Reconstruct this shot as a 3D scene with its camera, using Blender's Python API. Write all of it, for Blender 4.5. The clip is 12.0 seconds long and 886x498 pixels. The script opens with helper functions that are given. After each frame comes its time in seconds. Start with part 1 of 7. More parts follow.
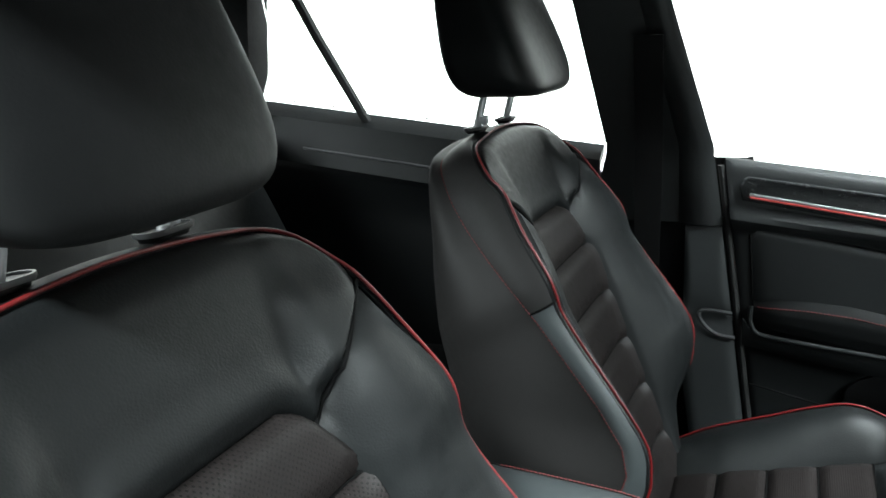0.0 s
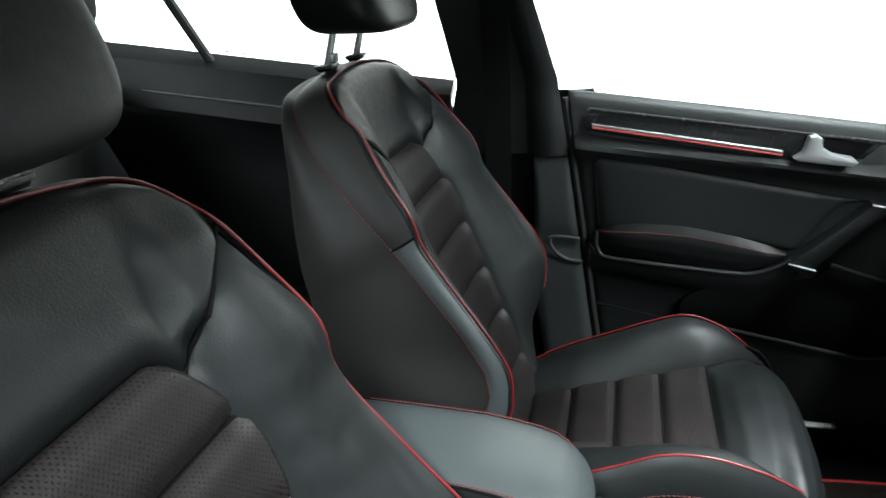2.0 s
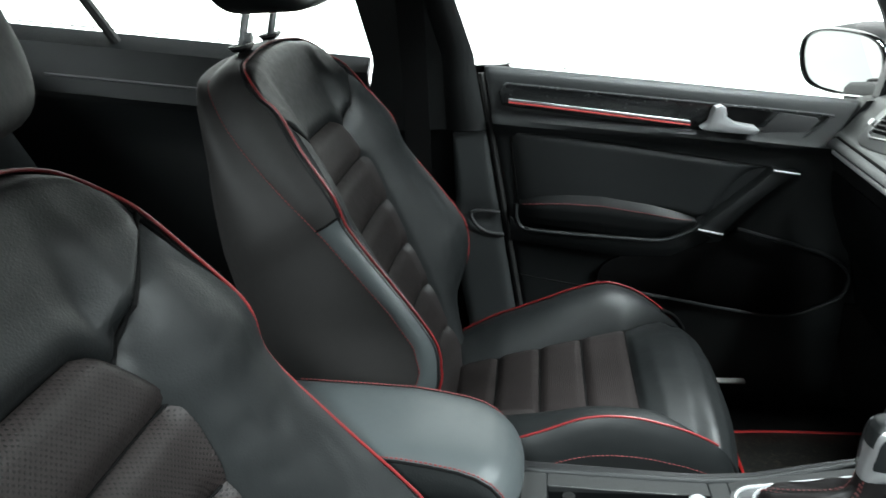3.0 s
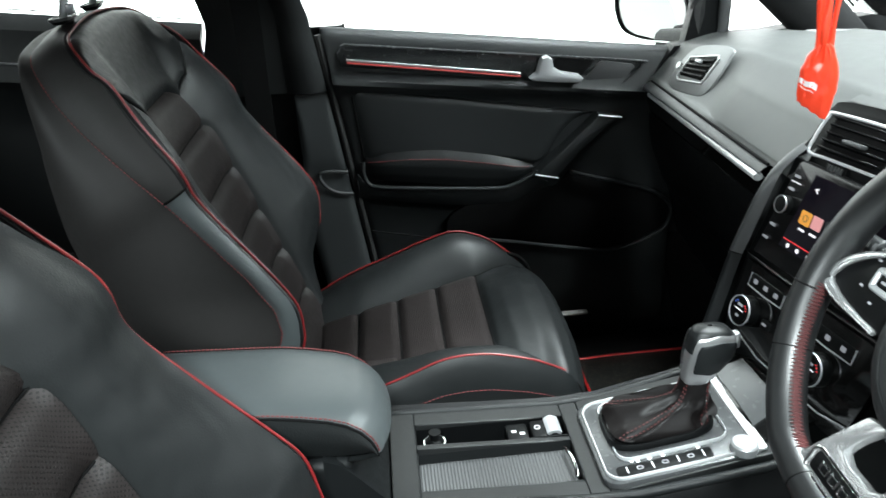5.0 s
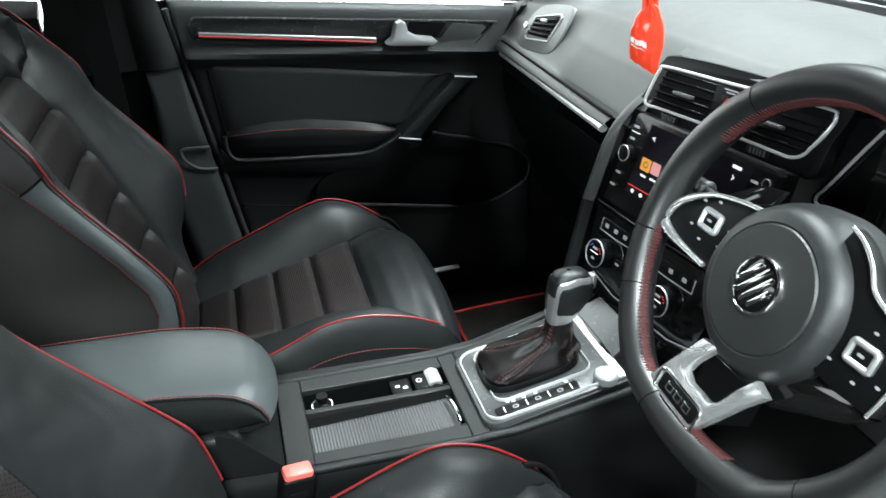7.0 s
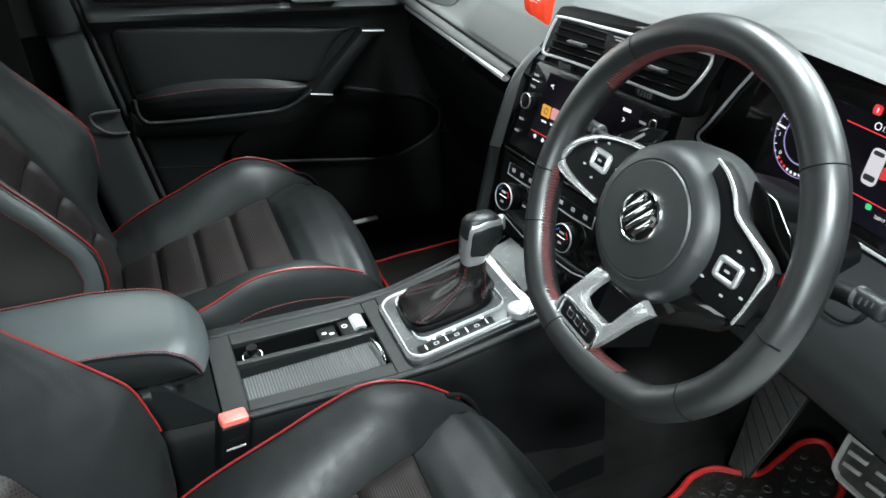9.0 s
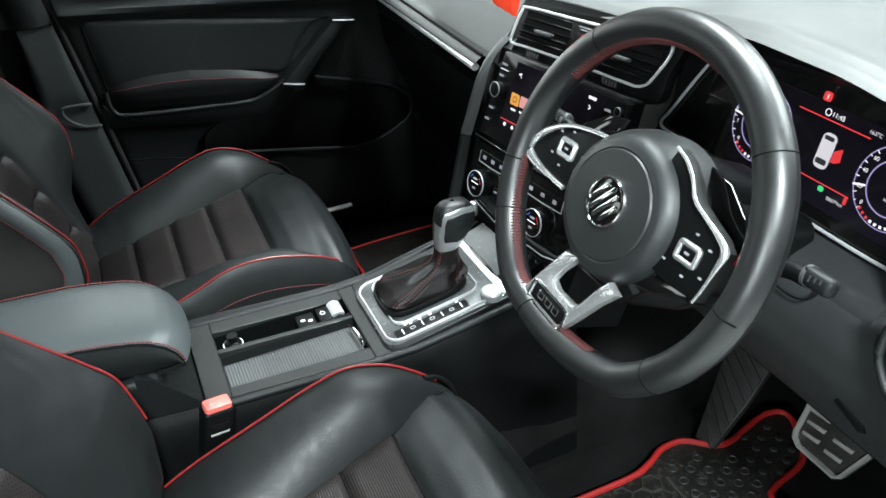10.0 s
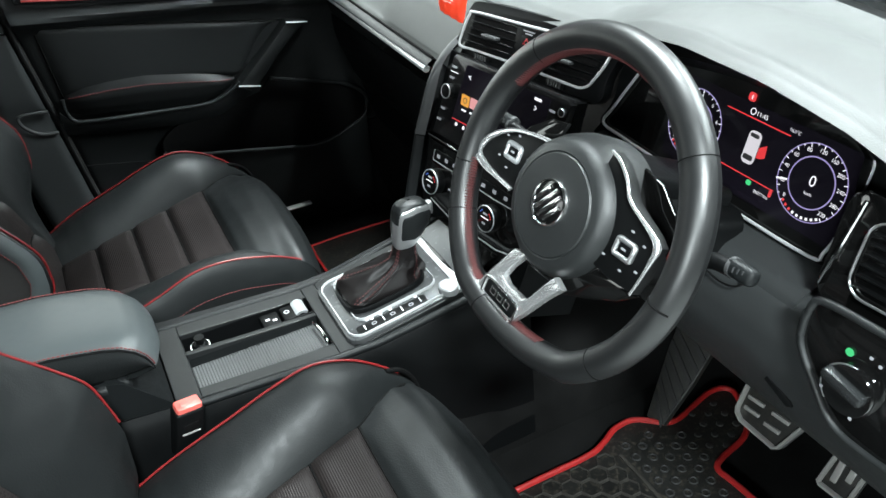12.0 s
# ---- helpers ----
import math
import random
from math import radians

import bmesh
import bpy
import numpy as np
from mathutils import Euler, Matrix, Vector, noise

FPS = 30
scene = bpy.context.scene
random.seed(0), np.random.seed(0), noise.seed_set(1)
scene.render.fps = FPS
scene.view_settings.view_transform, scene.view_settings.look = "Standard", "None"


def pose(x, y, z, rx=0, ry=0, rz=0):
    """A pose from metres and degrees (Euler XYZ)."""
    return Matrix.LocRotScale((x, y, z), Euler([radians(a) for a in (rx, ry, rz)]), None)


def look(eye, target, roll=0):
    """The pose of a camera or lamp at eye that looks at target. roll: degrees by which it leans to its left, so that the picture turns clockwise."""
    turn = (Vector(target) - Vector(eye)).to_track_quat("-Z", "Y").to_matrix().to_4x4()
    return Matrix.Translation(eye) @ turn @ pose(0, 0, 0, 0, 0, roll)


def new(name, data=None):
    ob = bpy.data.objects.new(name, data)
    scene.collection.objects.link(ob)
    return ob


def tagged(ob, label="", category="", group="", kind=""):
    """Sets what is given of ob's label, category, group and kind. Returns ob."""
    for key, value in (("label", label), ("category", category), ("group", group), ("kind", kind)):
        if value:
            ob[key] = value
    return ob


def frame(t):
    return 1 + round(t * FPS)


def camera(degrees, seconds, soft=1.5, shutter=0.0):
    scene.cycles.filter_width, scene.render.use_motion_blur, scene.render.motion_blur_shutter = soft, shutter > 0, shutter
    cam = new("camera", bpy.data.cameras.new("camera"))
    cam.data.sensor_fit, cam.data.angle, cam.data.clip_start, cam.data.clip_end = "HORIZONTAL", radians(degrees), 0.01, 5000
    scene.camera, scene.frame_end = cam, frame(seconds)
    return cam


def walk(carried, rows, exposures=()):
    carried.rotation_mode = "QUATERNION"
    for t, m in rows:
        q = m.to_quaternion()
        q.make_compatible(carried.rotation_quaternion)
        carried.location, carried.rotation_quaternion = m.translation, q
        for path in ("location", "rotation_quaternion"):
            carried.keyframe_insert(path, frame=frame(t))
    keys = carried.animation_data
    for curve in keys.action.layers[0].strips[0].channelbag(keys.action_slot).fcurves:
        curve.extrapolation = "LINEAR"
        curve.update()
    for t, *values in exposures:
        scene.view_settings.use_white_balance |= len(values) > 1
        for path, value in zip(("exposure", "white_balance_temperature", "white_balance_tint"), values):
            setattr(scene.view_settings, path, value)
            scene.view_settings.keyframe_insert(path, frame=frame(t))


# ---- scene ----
cam = camera(58.0, 12.0, shutter=0.5)
PATH = [
    (0, (0.007, -0.715, 0.983), (-0.774, 1.055, 0.479), -2.9),
    (0.5, (0.003, -0.714, 0.981), (-0.697, 1.076, 0.43), -2.9),
    (1, (0.001, -0.717, 0.982), (-0.615, 1.091, 0.39), -2.8),
    (1.5, (0.002, -0.72, 0.982), (-0.526, 1.103, 0.352), -2.9),
    (2, (0.005, -0.726, 0.986), (-0.427, 1.108, 0.317), -2.9),
    (2.5, (0.011, -0.735, 0.988), (-0.33, 1.109, 0.293), -3.0),
    (3, (0.003, -0.737, 0.993), (-0.234, 1.107, 0.256), -3.0),
    (5, (0.007, -0.776, 1.004), (0.128, 1.032, 0.156), -3.5),
    (5.5, (0.005, -0.782, 1.01), (0.212, 1.007, 0.141), -3.5),
    (6, (0.007, -0.789, 1.014), (0.29, 0.978, 0.121), -3.6),
    (6.5, (0.007, -0.797, 1.018), (0.364, 0.942, 0.095), -3.6),
    (7, (0.004, -0.809, 1.026), (0.424, 0.898, 0.072), -3.7),
    (9, (-0.004, -0.861, 1.049), (0.575, 0.728, -0.019), -3.8),
    (9.5, (-0.009, -0.871, 1.06), (0.598, 0.692, -0.03), -3.8),
    (10, (-0.013, -0.883, 1.069), (0.616, 0.66, -0.037), -3.8),
    (10.5, (-0.013, -0.894, 1.082), (0.634, 0.632, -0.038), -3.9),
    (11, (-0.015, -0.902, 1.095), (0.654, 0.609, -0.032), -3.9),
    (11.5, (-0.016, -0.909, 1.103), (0.672, 0.588, -0.03), -3.9),
    (12, (-0.018, -0.916, 1.108), (0.686, 0.57, -0.031), -3.9),
]
walk(cam, [(t, look(eye, target, roll)) for t, eye, target, roll in PATH])

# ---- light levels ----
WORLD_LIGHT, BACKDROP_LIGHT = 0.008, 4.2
LAMP_FRONT, LAMP_AHEAD, LAMP_DOOR, LAMP_SIDE, LAMP_LOW = 282.0, 225.0, 345.0, 118.0, 7.0

# ---- world and light ----
world = bpy.data.worlds.new("studio")
scene.world = world
world.use_nodes = True
bg = world.node_tree.nodes["Background"]
bg.inputs[0].default_value = (0.89, 1.0, 1.02, 1)
bg.inputs[1].default_value = WORLD_LIGHT


def area_lamp(name, eye, target, size, size_y, power, colour=(0.89, 1.0, 1.015)):
    lamp = bpy.data.lights.new(name, "AREA")
    lamp.shape, lamp.size, lamp.size_y, lamp.energy, lamp.color = "RECTANGLE", size, size_y, power, colour
    ob = new(name, lamp)
    ob.matrix_world = look(eye, target)
    return ob


area_lamp("studio_strip_light_front", (1.15, 0.45, 3.00), (0.7, 0.35, 0.6), 1.3, 0.25, LAMP_FRONT)
area_lamp("studio_strip_light_door", (-0.22, -2.70, 3.04), (0.0, 0.0, 0.5), 0.72, 0.26, LAMP_DOOR)
# two unseen fill lamps, added to brighten seat flanks, knee panel and door
area_lamp("fill_light_side", (-2.20, -2.70, 1.90), (-0.1, 0.1, 0.6), 1.0, 0.5, LAMP_SIDE)
area_lamp("fill_light_low", (1.60, -2.80, 1.35), (0.0, 0.3, 0.5), 0.9, 0.9, LAMP_LOW)
area_lamp("studio_strip_light_ahead", (2.70, -0.50, 2.70), (0.1, 0.15, 0.5), 2.2, 0.5, LAMP_AHEAD)


# ---- materials ----
def material(name, colour, rough=0.5, metal=0.0, spec=0.5, grain=0.0, grain_scale=300.0, vary=0.25, vary_scale=9.0,
             rough_vary=0.04, crease=0.25, kind="noise", coat=0.0, dirt=None, emit=None, emit_strength=0.0, sheen=0.0):
    m = bpy.data.materials.new(name)
    m.use_nodes = True
    nt = m.node_tree
    b = nt.nodes["Principled BSDF"]
    b.inputs["Roughness"].default_value = rough
    b.inputs["Metallic"].default_value = metal
    b.inputs["Specular IOR Level"].default_value = spec
    b.inputs["Coat Weight"].default_value = coat
    b.inputs["Coat Roughness"].default_value = 0.05
    b.inputs["Sheen Weight"].default_value = sheen
    if emit:
        b.inputs["Emission Color"].default_value = (*emit, 1)
        b.inputs["Emission Strength"].default_value = emit_strength
    tc = nt.nodes.new("ShaderNodeTexCoord")
    big = nt.nodes.new("ShaderNodeTexNoise")
    big.inputs["Scale"].default_value = vary_scale
    big.inputs["Detail"].default_value = 5
    nt.links.new(tc.outputs["Object"], big.inputs["Vector"])
    ramp = nt.nodes.new("ShaderNodeMapRange")
    ramp.inputs["From Min"].default_value, ramp.inputs["From Max"].default_value = 0.25, 0.75
    ramp.inputs["To Min"].default_value, ramp.inputs["To Max"].default_value = 1 - vary, 1 + vary
    nt.links.new(big.outputs["Fac"], ramp.inputs["Value"])
    mul = nt.nodes.new("ShaderNodeVectorMath")
    mul.operation = "SCALE"
    mul.inputs[0].default_value = colour
    nt.links.new(ramp.outputs[0], mul.inputs["Scale"])
    out = mul.outputs[0]
    fine = nt.nodes.new("ShaderNodeTexNoise")
    fine.inputs["Scale"].default_value = vary_scale * 11
    fine.inputs["Detail"].default_value = 3
    nt.links.new(tc.outputs["Object"], fine.inputs["Vector"])
    if dirt:
        mix = nt.nodes.new("ShaderNodeMix")
        mix.data_type = "RGBA"
        dr = nt.nodes.new("ShaderNodeMapRange")
        dr.inputs["From Min"].default_value, dr.inputs["From Max"].default_value = 0.52, 0.72
        nt.links.new(fine.outputs["Fac"], dr.inputs["Value"])
        nt.links.new(dr.outputs[0], mix.inputs["Factor"])
        nt.links.new(out, mix.inputs["A"])
        mix.inputs["B"].default_value = (*dirt, 1)
        out = mix.outputs["Result"]
    nt.links.new(out, b.inputs["Base Color"])
    rr = nt.nodes.new("ShaderNodeMapRange")
    rr.inputs["From Min"].default_value, rr.inputs["From Max"].default_value = 0.3, 0.7
    rr.inputs["To Min"].default_value, rr.inputs["To Max"].default_value = max(rough - rough_vary, 0.02), min(rough + rough_vary, 1)
    nt.links.new(fine.outputs["Fac"], rr.inputs["Value"])
    nt.links.new(rr.outputs[0], b.inputs["Roughness"])
    if grain:
        bump = nt.nodes.new("ShaderNodeBump")
        bump.inputs["Strength"].default_value = grain
        bump.inputs["Distance"].default_value = 0.0006 if kind == "leather" else 0.001
        if kind == "leather":
            tex = nt.nodes.new("ShaderNodeTexVoronoi")
            tex.feature = "SMOOTH_F1"
            tex.inputs["Scale"].default_value = grain_scale
            nt.links.new(tc.outputs["Object"], tex.inputs["Vector"])
            creases = nt.nodes.new("ShaderNodeTexNoise")
            creases.inputs["Scale"].default_value = 38
            creases.inputs["Detail"].default_value = 4
            nt.links.new(tc.outputs["Object"], creases.inputs["Vector"])
            add = nt.nodes.new("ShaderNodeMath")
            add.operation = "MULTIPLY_ADD"
            add.inputs[1].default_value = crease
            nt.links.new(creases.outputs["Fac"], add.inputs[0])
            nt.links.new(tex.outputs["Distance"], add.inputs[2])
            nt.links.new(add.outputs[0], bump.inputs["Height"])
        else:
            tex = nt.nodes.new("ShaderNodeTexNoise")
            tex.inputs["Scale"].default_value = grain_scale
            tex.inputs["Detail"].default_value = 4
            nt.links.new(tc.outputs["Object"], tex.inputs["Vector"])
            nt.links.new(tex.outputs["Fac"], bump.inputs["Height"])
        nt.links.new(bump.outputs[0], b.inputs["Normal"])
    return m


def perforated(name, colour, pitch, hole, hole_colour, rough):
    """Leather or fabric with rows of small punched holes, laid out in the mesh's own metres (UV)."""
    m = material(name, colour, rough, spec=0.25, grain=0.25, grain_scale=700, kind="leather")
    nt = m.node_tree
    b = nt.nodes["Principled BSDF"]
    uv = nt.nodes.new("ShaderNodeUVMap")
    uv.uv_map = "metres"
    sep = nt.nodes.new("ShaderNodeSeparateXYZ")
    nt.links.new(uv.outputs[0], sep.inputs[0])

    def math_node(op, a, bb=None):
        n = nt.nodes.new("ShaderNodeMath")
        n.operation = op
        for i, v in enumerate((a, bb)):
            if v is None:
                continue
            if isinstance(v, (int, float)):
                n.inputs[i].default_value = v
            else:
                nt.links.new(v, n.inputs[i])
        return n.outputs[0]

    # two square lattices, the second in the middle of the first's cells
    found = None
    for shift in (0.0, 0.5):
        cells = [math_node("SUBTRACT", math_node("FRACT", math_node("ADD", math_node("DIVIDE", sep.outputs[i], pitch), 50 + shift)), 0.5) for i in (0, 1)]
        dist = math_node("SQRT", math_node("ADD", math_node("MULTIPLY", cells[0], cells[0]), math_node("MULTIPLY", cells[1], cells[1])))
        found = dist if found is None else math_node("MINIMUM", found, dist)
    mask = nt.nodes.new("ShaderNodeMapRange")
    mask.inputs["From Min"].default_value, mask.inputs["From Max"].default_value = hole * 0.7, hole
    mask.inputs["To Min"].default_value, mask.inputs["To Max"].default_value = 1, 0
    nt.links.new(found, mask.inputs["Value"])
    old = b.inputs["Base Color"].links[0].from_socket
    mix = nt.nodes.new("ShaderNodeMix")
    mix.data_type = "RGBA"
    nt.links.new(mask.outputs[0], mix.inputs["Factor"])
    nt.links.new(old, mix.inputs["A"])
    mix.inputs["B"].default_value = (*hole_colour, 1)
    nt.links.new(mix.outputs["Result"], b.inputs["Base Color"])
    bump = nt.nodes.new("ShaderNodeBump")
    bump.invert = True
    bump.inputs["Strength"].default_value = 0.3
    bump.inputs["Distance"].default_value = 0.001
    nt.links.new(mask.outputs[0], bump.inputs["Height"])
    nt.links.new(b.inputs["Normal"].links[0].from_socket, bump.inputs["Normal"])
    nt.links.new(bump.outputs[0], b.inputs["Normal"])
    return m


def ribbed_weave(name, colour, pitch, rough):
    """Fine ribbed covering: thin parallel ribs in the mesh's own metres."""
    m = material(name, colour, rough, spec=0.22, grain=0.2, grain_scale=600)
    nt = m.node_tree
    b = nt.nodes["Principled BSDF"]
    uv = nt.nodes.new("ShaderNodeUVMap")
    uv.uv_map = "metres"
    wave = nt.nodes.new("ShaderNodeTexWave")
    wave.inputs["Scale"].default_value = 1 / pitch / 3.18
    wave.inputs["Distortion"].default_value = 0.15
    nt.links.new(uv.outputs[0], wave.inputs["Vector"])
    rib = nt.nodes.new("ShaderNodeMapRange")
    rib.inputs["From Min"].default_value, rib.inputs["From Max"].default_value = 0.05, 0.6
    rib.inputs["To Min"].default_value, rib.inputs["To Max"].default_value = 0.72, 1.0
    nt.links.new(wave.outputs["Fac"], rib.inputs["Value"])
    yarn = nt.nodes.new("ShaderNodeVectorMath")
    yarn.operation = "SCALE"
    nt.links.new(b.inputs["Base Color"].links[0].from_socket, yarn.inputs[0])
    nt.links.new(rib.outputs[0], yarn.inputs["Scale"])
    nt.links.new(yarn.outputs[0], b.inputs["Base Color"])
    bump = nt.nodes.new("ShaderNodeBump")
    bump.inputs["Strength"].default_value = 0.3
    bump.inputs["Distance"].default_value = 0.002
    nt.links.new(wave.outputs["Fac"], bump.inputs["Height"])
    nt.links.new(b.inputs["Normal"].links[0].from_socket, bump.inputs["Normal"])
    nt.links.new(bump.outputs[0], b.inputs["Normal"])
    return m


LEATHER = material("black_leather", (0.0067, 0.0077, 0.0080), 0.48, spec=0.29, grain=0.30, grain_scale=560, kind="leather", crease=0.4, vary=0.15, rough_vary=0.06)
LEATHER_SMOOTH = material("smooth_black_leather", (0.0060, 0.0069, 0.0072), 0.42, spec=0.30, grain=0.10, grain_scale=500, kind="leather", vary=0.15)
PERFORATED = perforated("perforated_dark_brown_leather", (0.0155, 0.0124, 0.0120), 0.0056, 0.205, (0.0010, 0.0009, 0.0009), 0.5)
RIBBED = ribbed_weave("ribbed_dark_brown_leather", (0.0150, 0.0120, 0.0116), 0.0030, 0.48)
PIPING = material("red_piping", (0.150, 0.009, 0.010), 0.42, vary=0.12, vary_scale=30)
# paler copy of the black leather: light put into the colour of lit faces
LIT_LEATHER = material("lit_black_leather", (0.052, 0.0600, 0.0620), 0.42, spec=0.4, grain=0.08, grain_scale=500, kind="leather", crease=0.1, vary=0.08)
FLANK = material("matt_brown_black_cover", (0.020, 0.0188, 0.0184), 0.6, spec=0.25, grain=0.1, grain_scale=600, kind="leather", vary=0.1)
RIM_THREAD = material("dark_red_thread", (0.052, 0.006, 0.006), 0.7, vary=0.2, vary_scale=60)
THREAD = material("red_thread", (0.105, 0.011, 0.011), 0.7, vary=0.2, vary_scale=60)
# near-black for seams and joints, and for shade painted into recesses
SEAM_SHADE = material("dark_seam_and_shade", (0.0025, 0.0025, 0.0026), 0.8, spec=0.1)
SOFT = material("soft_black_plastic", (0.0062, 0.0071, 0.0075), 0.45, spec=0.19, grain=0.3, grain_scale=900, vary=0.12)
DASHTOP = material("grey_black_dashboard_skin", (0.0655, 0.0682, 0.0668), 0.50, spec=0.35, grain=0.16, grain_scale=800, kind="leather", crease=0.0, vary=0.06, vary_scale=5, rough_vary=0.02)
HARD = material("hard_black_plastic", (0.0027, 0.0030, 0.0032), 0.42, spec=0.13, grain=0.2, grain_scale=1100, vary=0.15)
DOOR_SKIN = material("black_door_skin", (0.0115, 0.0128, 0.0133), 0.46, spec=0.32, grain=0.22, grain_scale=900, vary=0.1)
POD = material("satin_black_trim_pod", (0.013, 0.0140, 0.0145), 0.24, spec=0.5, grain=0.05, grain_scale=1000, vary=0.06)
DECK = material("satin_black_console_top", (0.0098, 0.0105, 0.0108), 0.42, spec=0.30, grain=0.15, grain_scale=1000, vary=0.08)
MAT_RUBBER = material("grey_ribbed_rubber", (0.075, 0.076, 0.077), 0.42, grain=0.15, grain_scale=900, vary=0.08)
GREYTRIM = material("dark_grey_plastic", (0.045, 0.046, 0.047), 0.4, grain=0.15, grain_scale=900, vary=0.1)
GLOSS = material("piano_black", (0.004, 0.004, 0.004), 0.07, coat=0.5, rough_vary=0.03)
CHROME = material("chrome", (0.80, 0.80, 0.80), 0.10, metal=1.0, vary=0.02, rough_vary=0.01)
SATIN = material("satin_silver", (0.46, 0.465, 0.47), 0.30, metal=0.88, vary=0.03, rough_vary=0.02)
PALE = material("pale_satin_metal", (0.44, 0.45, 0.46), 0.33, metal=0.6, vary=0.02, rough_vary=0.01)
STEEL = material("worn_brushed_steel", (0.70, 0.69, 0.67), 0.24, metal=0.65, vary=0.10, vary_scale=7, rough_vary=0.03)
RUBBER = material("black_rubber", (0.012, 0.012, 0.012), 0.62, grain=0.3, grain_scale=500, vary=0.3)
DIRTY_RUBBER = material("dusty_black_rubber", (0.0085, 0.0085, 0.008), 0.55, spec=0.3, grain=0.4, grain_scale=220, vary=0.4, vary_scale=14, dirt=(0.040, 0.035, 0.027))
CARPET = material("black_carpet", (0.005, 0.005, 0.005), 0.95, grain=1.0, grain_scale=700, vary=0.4, vary_scale=20, spec=0.1)
RED_EDGE = material("red_mat_binding", (0.28, 0.0095, 0.0095), 0.5, grain=0.4, grain_scale=900, vary=0.15, vary_scale=40)
WEBBING = material("black_webbing", (0.0045, 0.0045, 0.0046), 0.8, spec=0.15, grain=0.4, grain_scale=1200, vary=0.1)
WORN_GREY = material("worn_grey_rubber", (0.016, 0.016, 0.015), 0.5, grain=0.12, grain_scale=300, vary=0.3, vary_scale=9, dirt=(0.034, 0.031, 0.026))
LOWER_TRIM = material("grey_black_moulding", (0.034, 0.0372, 0.0380), 0.45, spec=0.40, grain=0.2, grain_scale=900, vary=0.1)
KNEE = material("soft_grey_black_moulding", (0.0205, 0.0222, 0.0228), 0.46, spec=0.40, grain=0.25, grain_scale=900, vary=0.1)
BEZEL = material("scuffed_piano_black", (0.004, 0.004, 0.0042), 0.22, spec=0.45, rough_vary=0.04)
HEAD_LEATHER = material("matt_black_leather", (0.0058, 0.0062, 0.0064), 0.58, spec=0.18, grain=0.15, grain_scale=480, kind="leather", vary=0.15)
PILLAR = material("black_grained_moulding", (0.011, 0.0122, 0.0126), 0.45, spec=0.42, grain=0.25, grain_scale=900, vary=0.1)
HEADLINER = material("black_headliner", (0.0065, 0.0066, 0.0068), 0.9, grain=0.5, grain_scale=900, spec=0.2)
STUDIO_FLOOR = material("pale_studio_floor", (0.55, 0.56, 0.55), 0.6, grain=0.1, grain_scale=60, vary=0.06, vary_scale=2)
BODY_PAINT = material("white_car_paint", (0.7, 0.7, 0.7), 0.25, coat=0.6, vary=0.03)


# ---- mesh helpers ----
CABIN = Vector((0.05, -0.25, 0.75))  # middle of the cabin: thick sheets grow away from it


def part(name, bm, mat, parent=None, label="", smooth=True):
    me = bpy.data.meshes.new(name)
    bmesh.ops.recalc_face_normals(bm, faces=bm.faces[:])
    bm.to_mesh(me)
    bm.free()
    if smooth:
        for p in me.polygons:
            p.use_smooth = True
        me.set_sharp_from_angle(angle=radians(42))
    me.materials.append(mat)
    ob = new(name, me)
    if parent:
        ob.parent = parent
    if label:
        ob["label"] = label
    return ob


def thing(name, label, category, group="", kind="", at=(0, 0, 0)):
    ob = new(name)
    ob.location = at
    return tagged(ob, label, category, group, kind)


def smoothstep(a, b, x):
    k = min(max((x - a) / (b - a), 0.0), 1.0)
    return k * k * (3 - 2 * k)


def lerp(a, b, k):
    return a + (b - a) * k


def interp(table, x):
    """Values at x of a table of rows whose first entry rises."""
    table = sorted(table)
    xs = [r[0] for r in table]
    return [float(np.interp(x, xs, [r[i] for r in table])) for i in range(1, len(table[0]))]


def spline(pts, steps=8, closed=False):
    """Catmull-Rom through the points."""
    pts = [Vector(p) for p in pts]
    n = len(pts)
    out = []
    for i in range(n if closed else n - 1):
        p1, p2 = pts[i], pts[(i + 1) % n]
        p0 = pts[i - 1] if (i or closed) else 2 * p1 - p2
        p3 = pts[(i + 2) % n] if (closed or i + 2 < n) else 2 * p2 - p1
        for k in range(steps):
            t = k / steps
            out.append(0.5 * (2 * p1 + (p2 - p0) * t + (2 * p0 - 5 * p1 + 4 * p2 - p3) * t * t + (3 * p1 - p0 - 3 * p2 + p3) * t ** 3))
    if not closed:
        out.append(pts[-1])
    return out


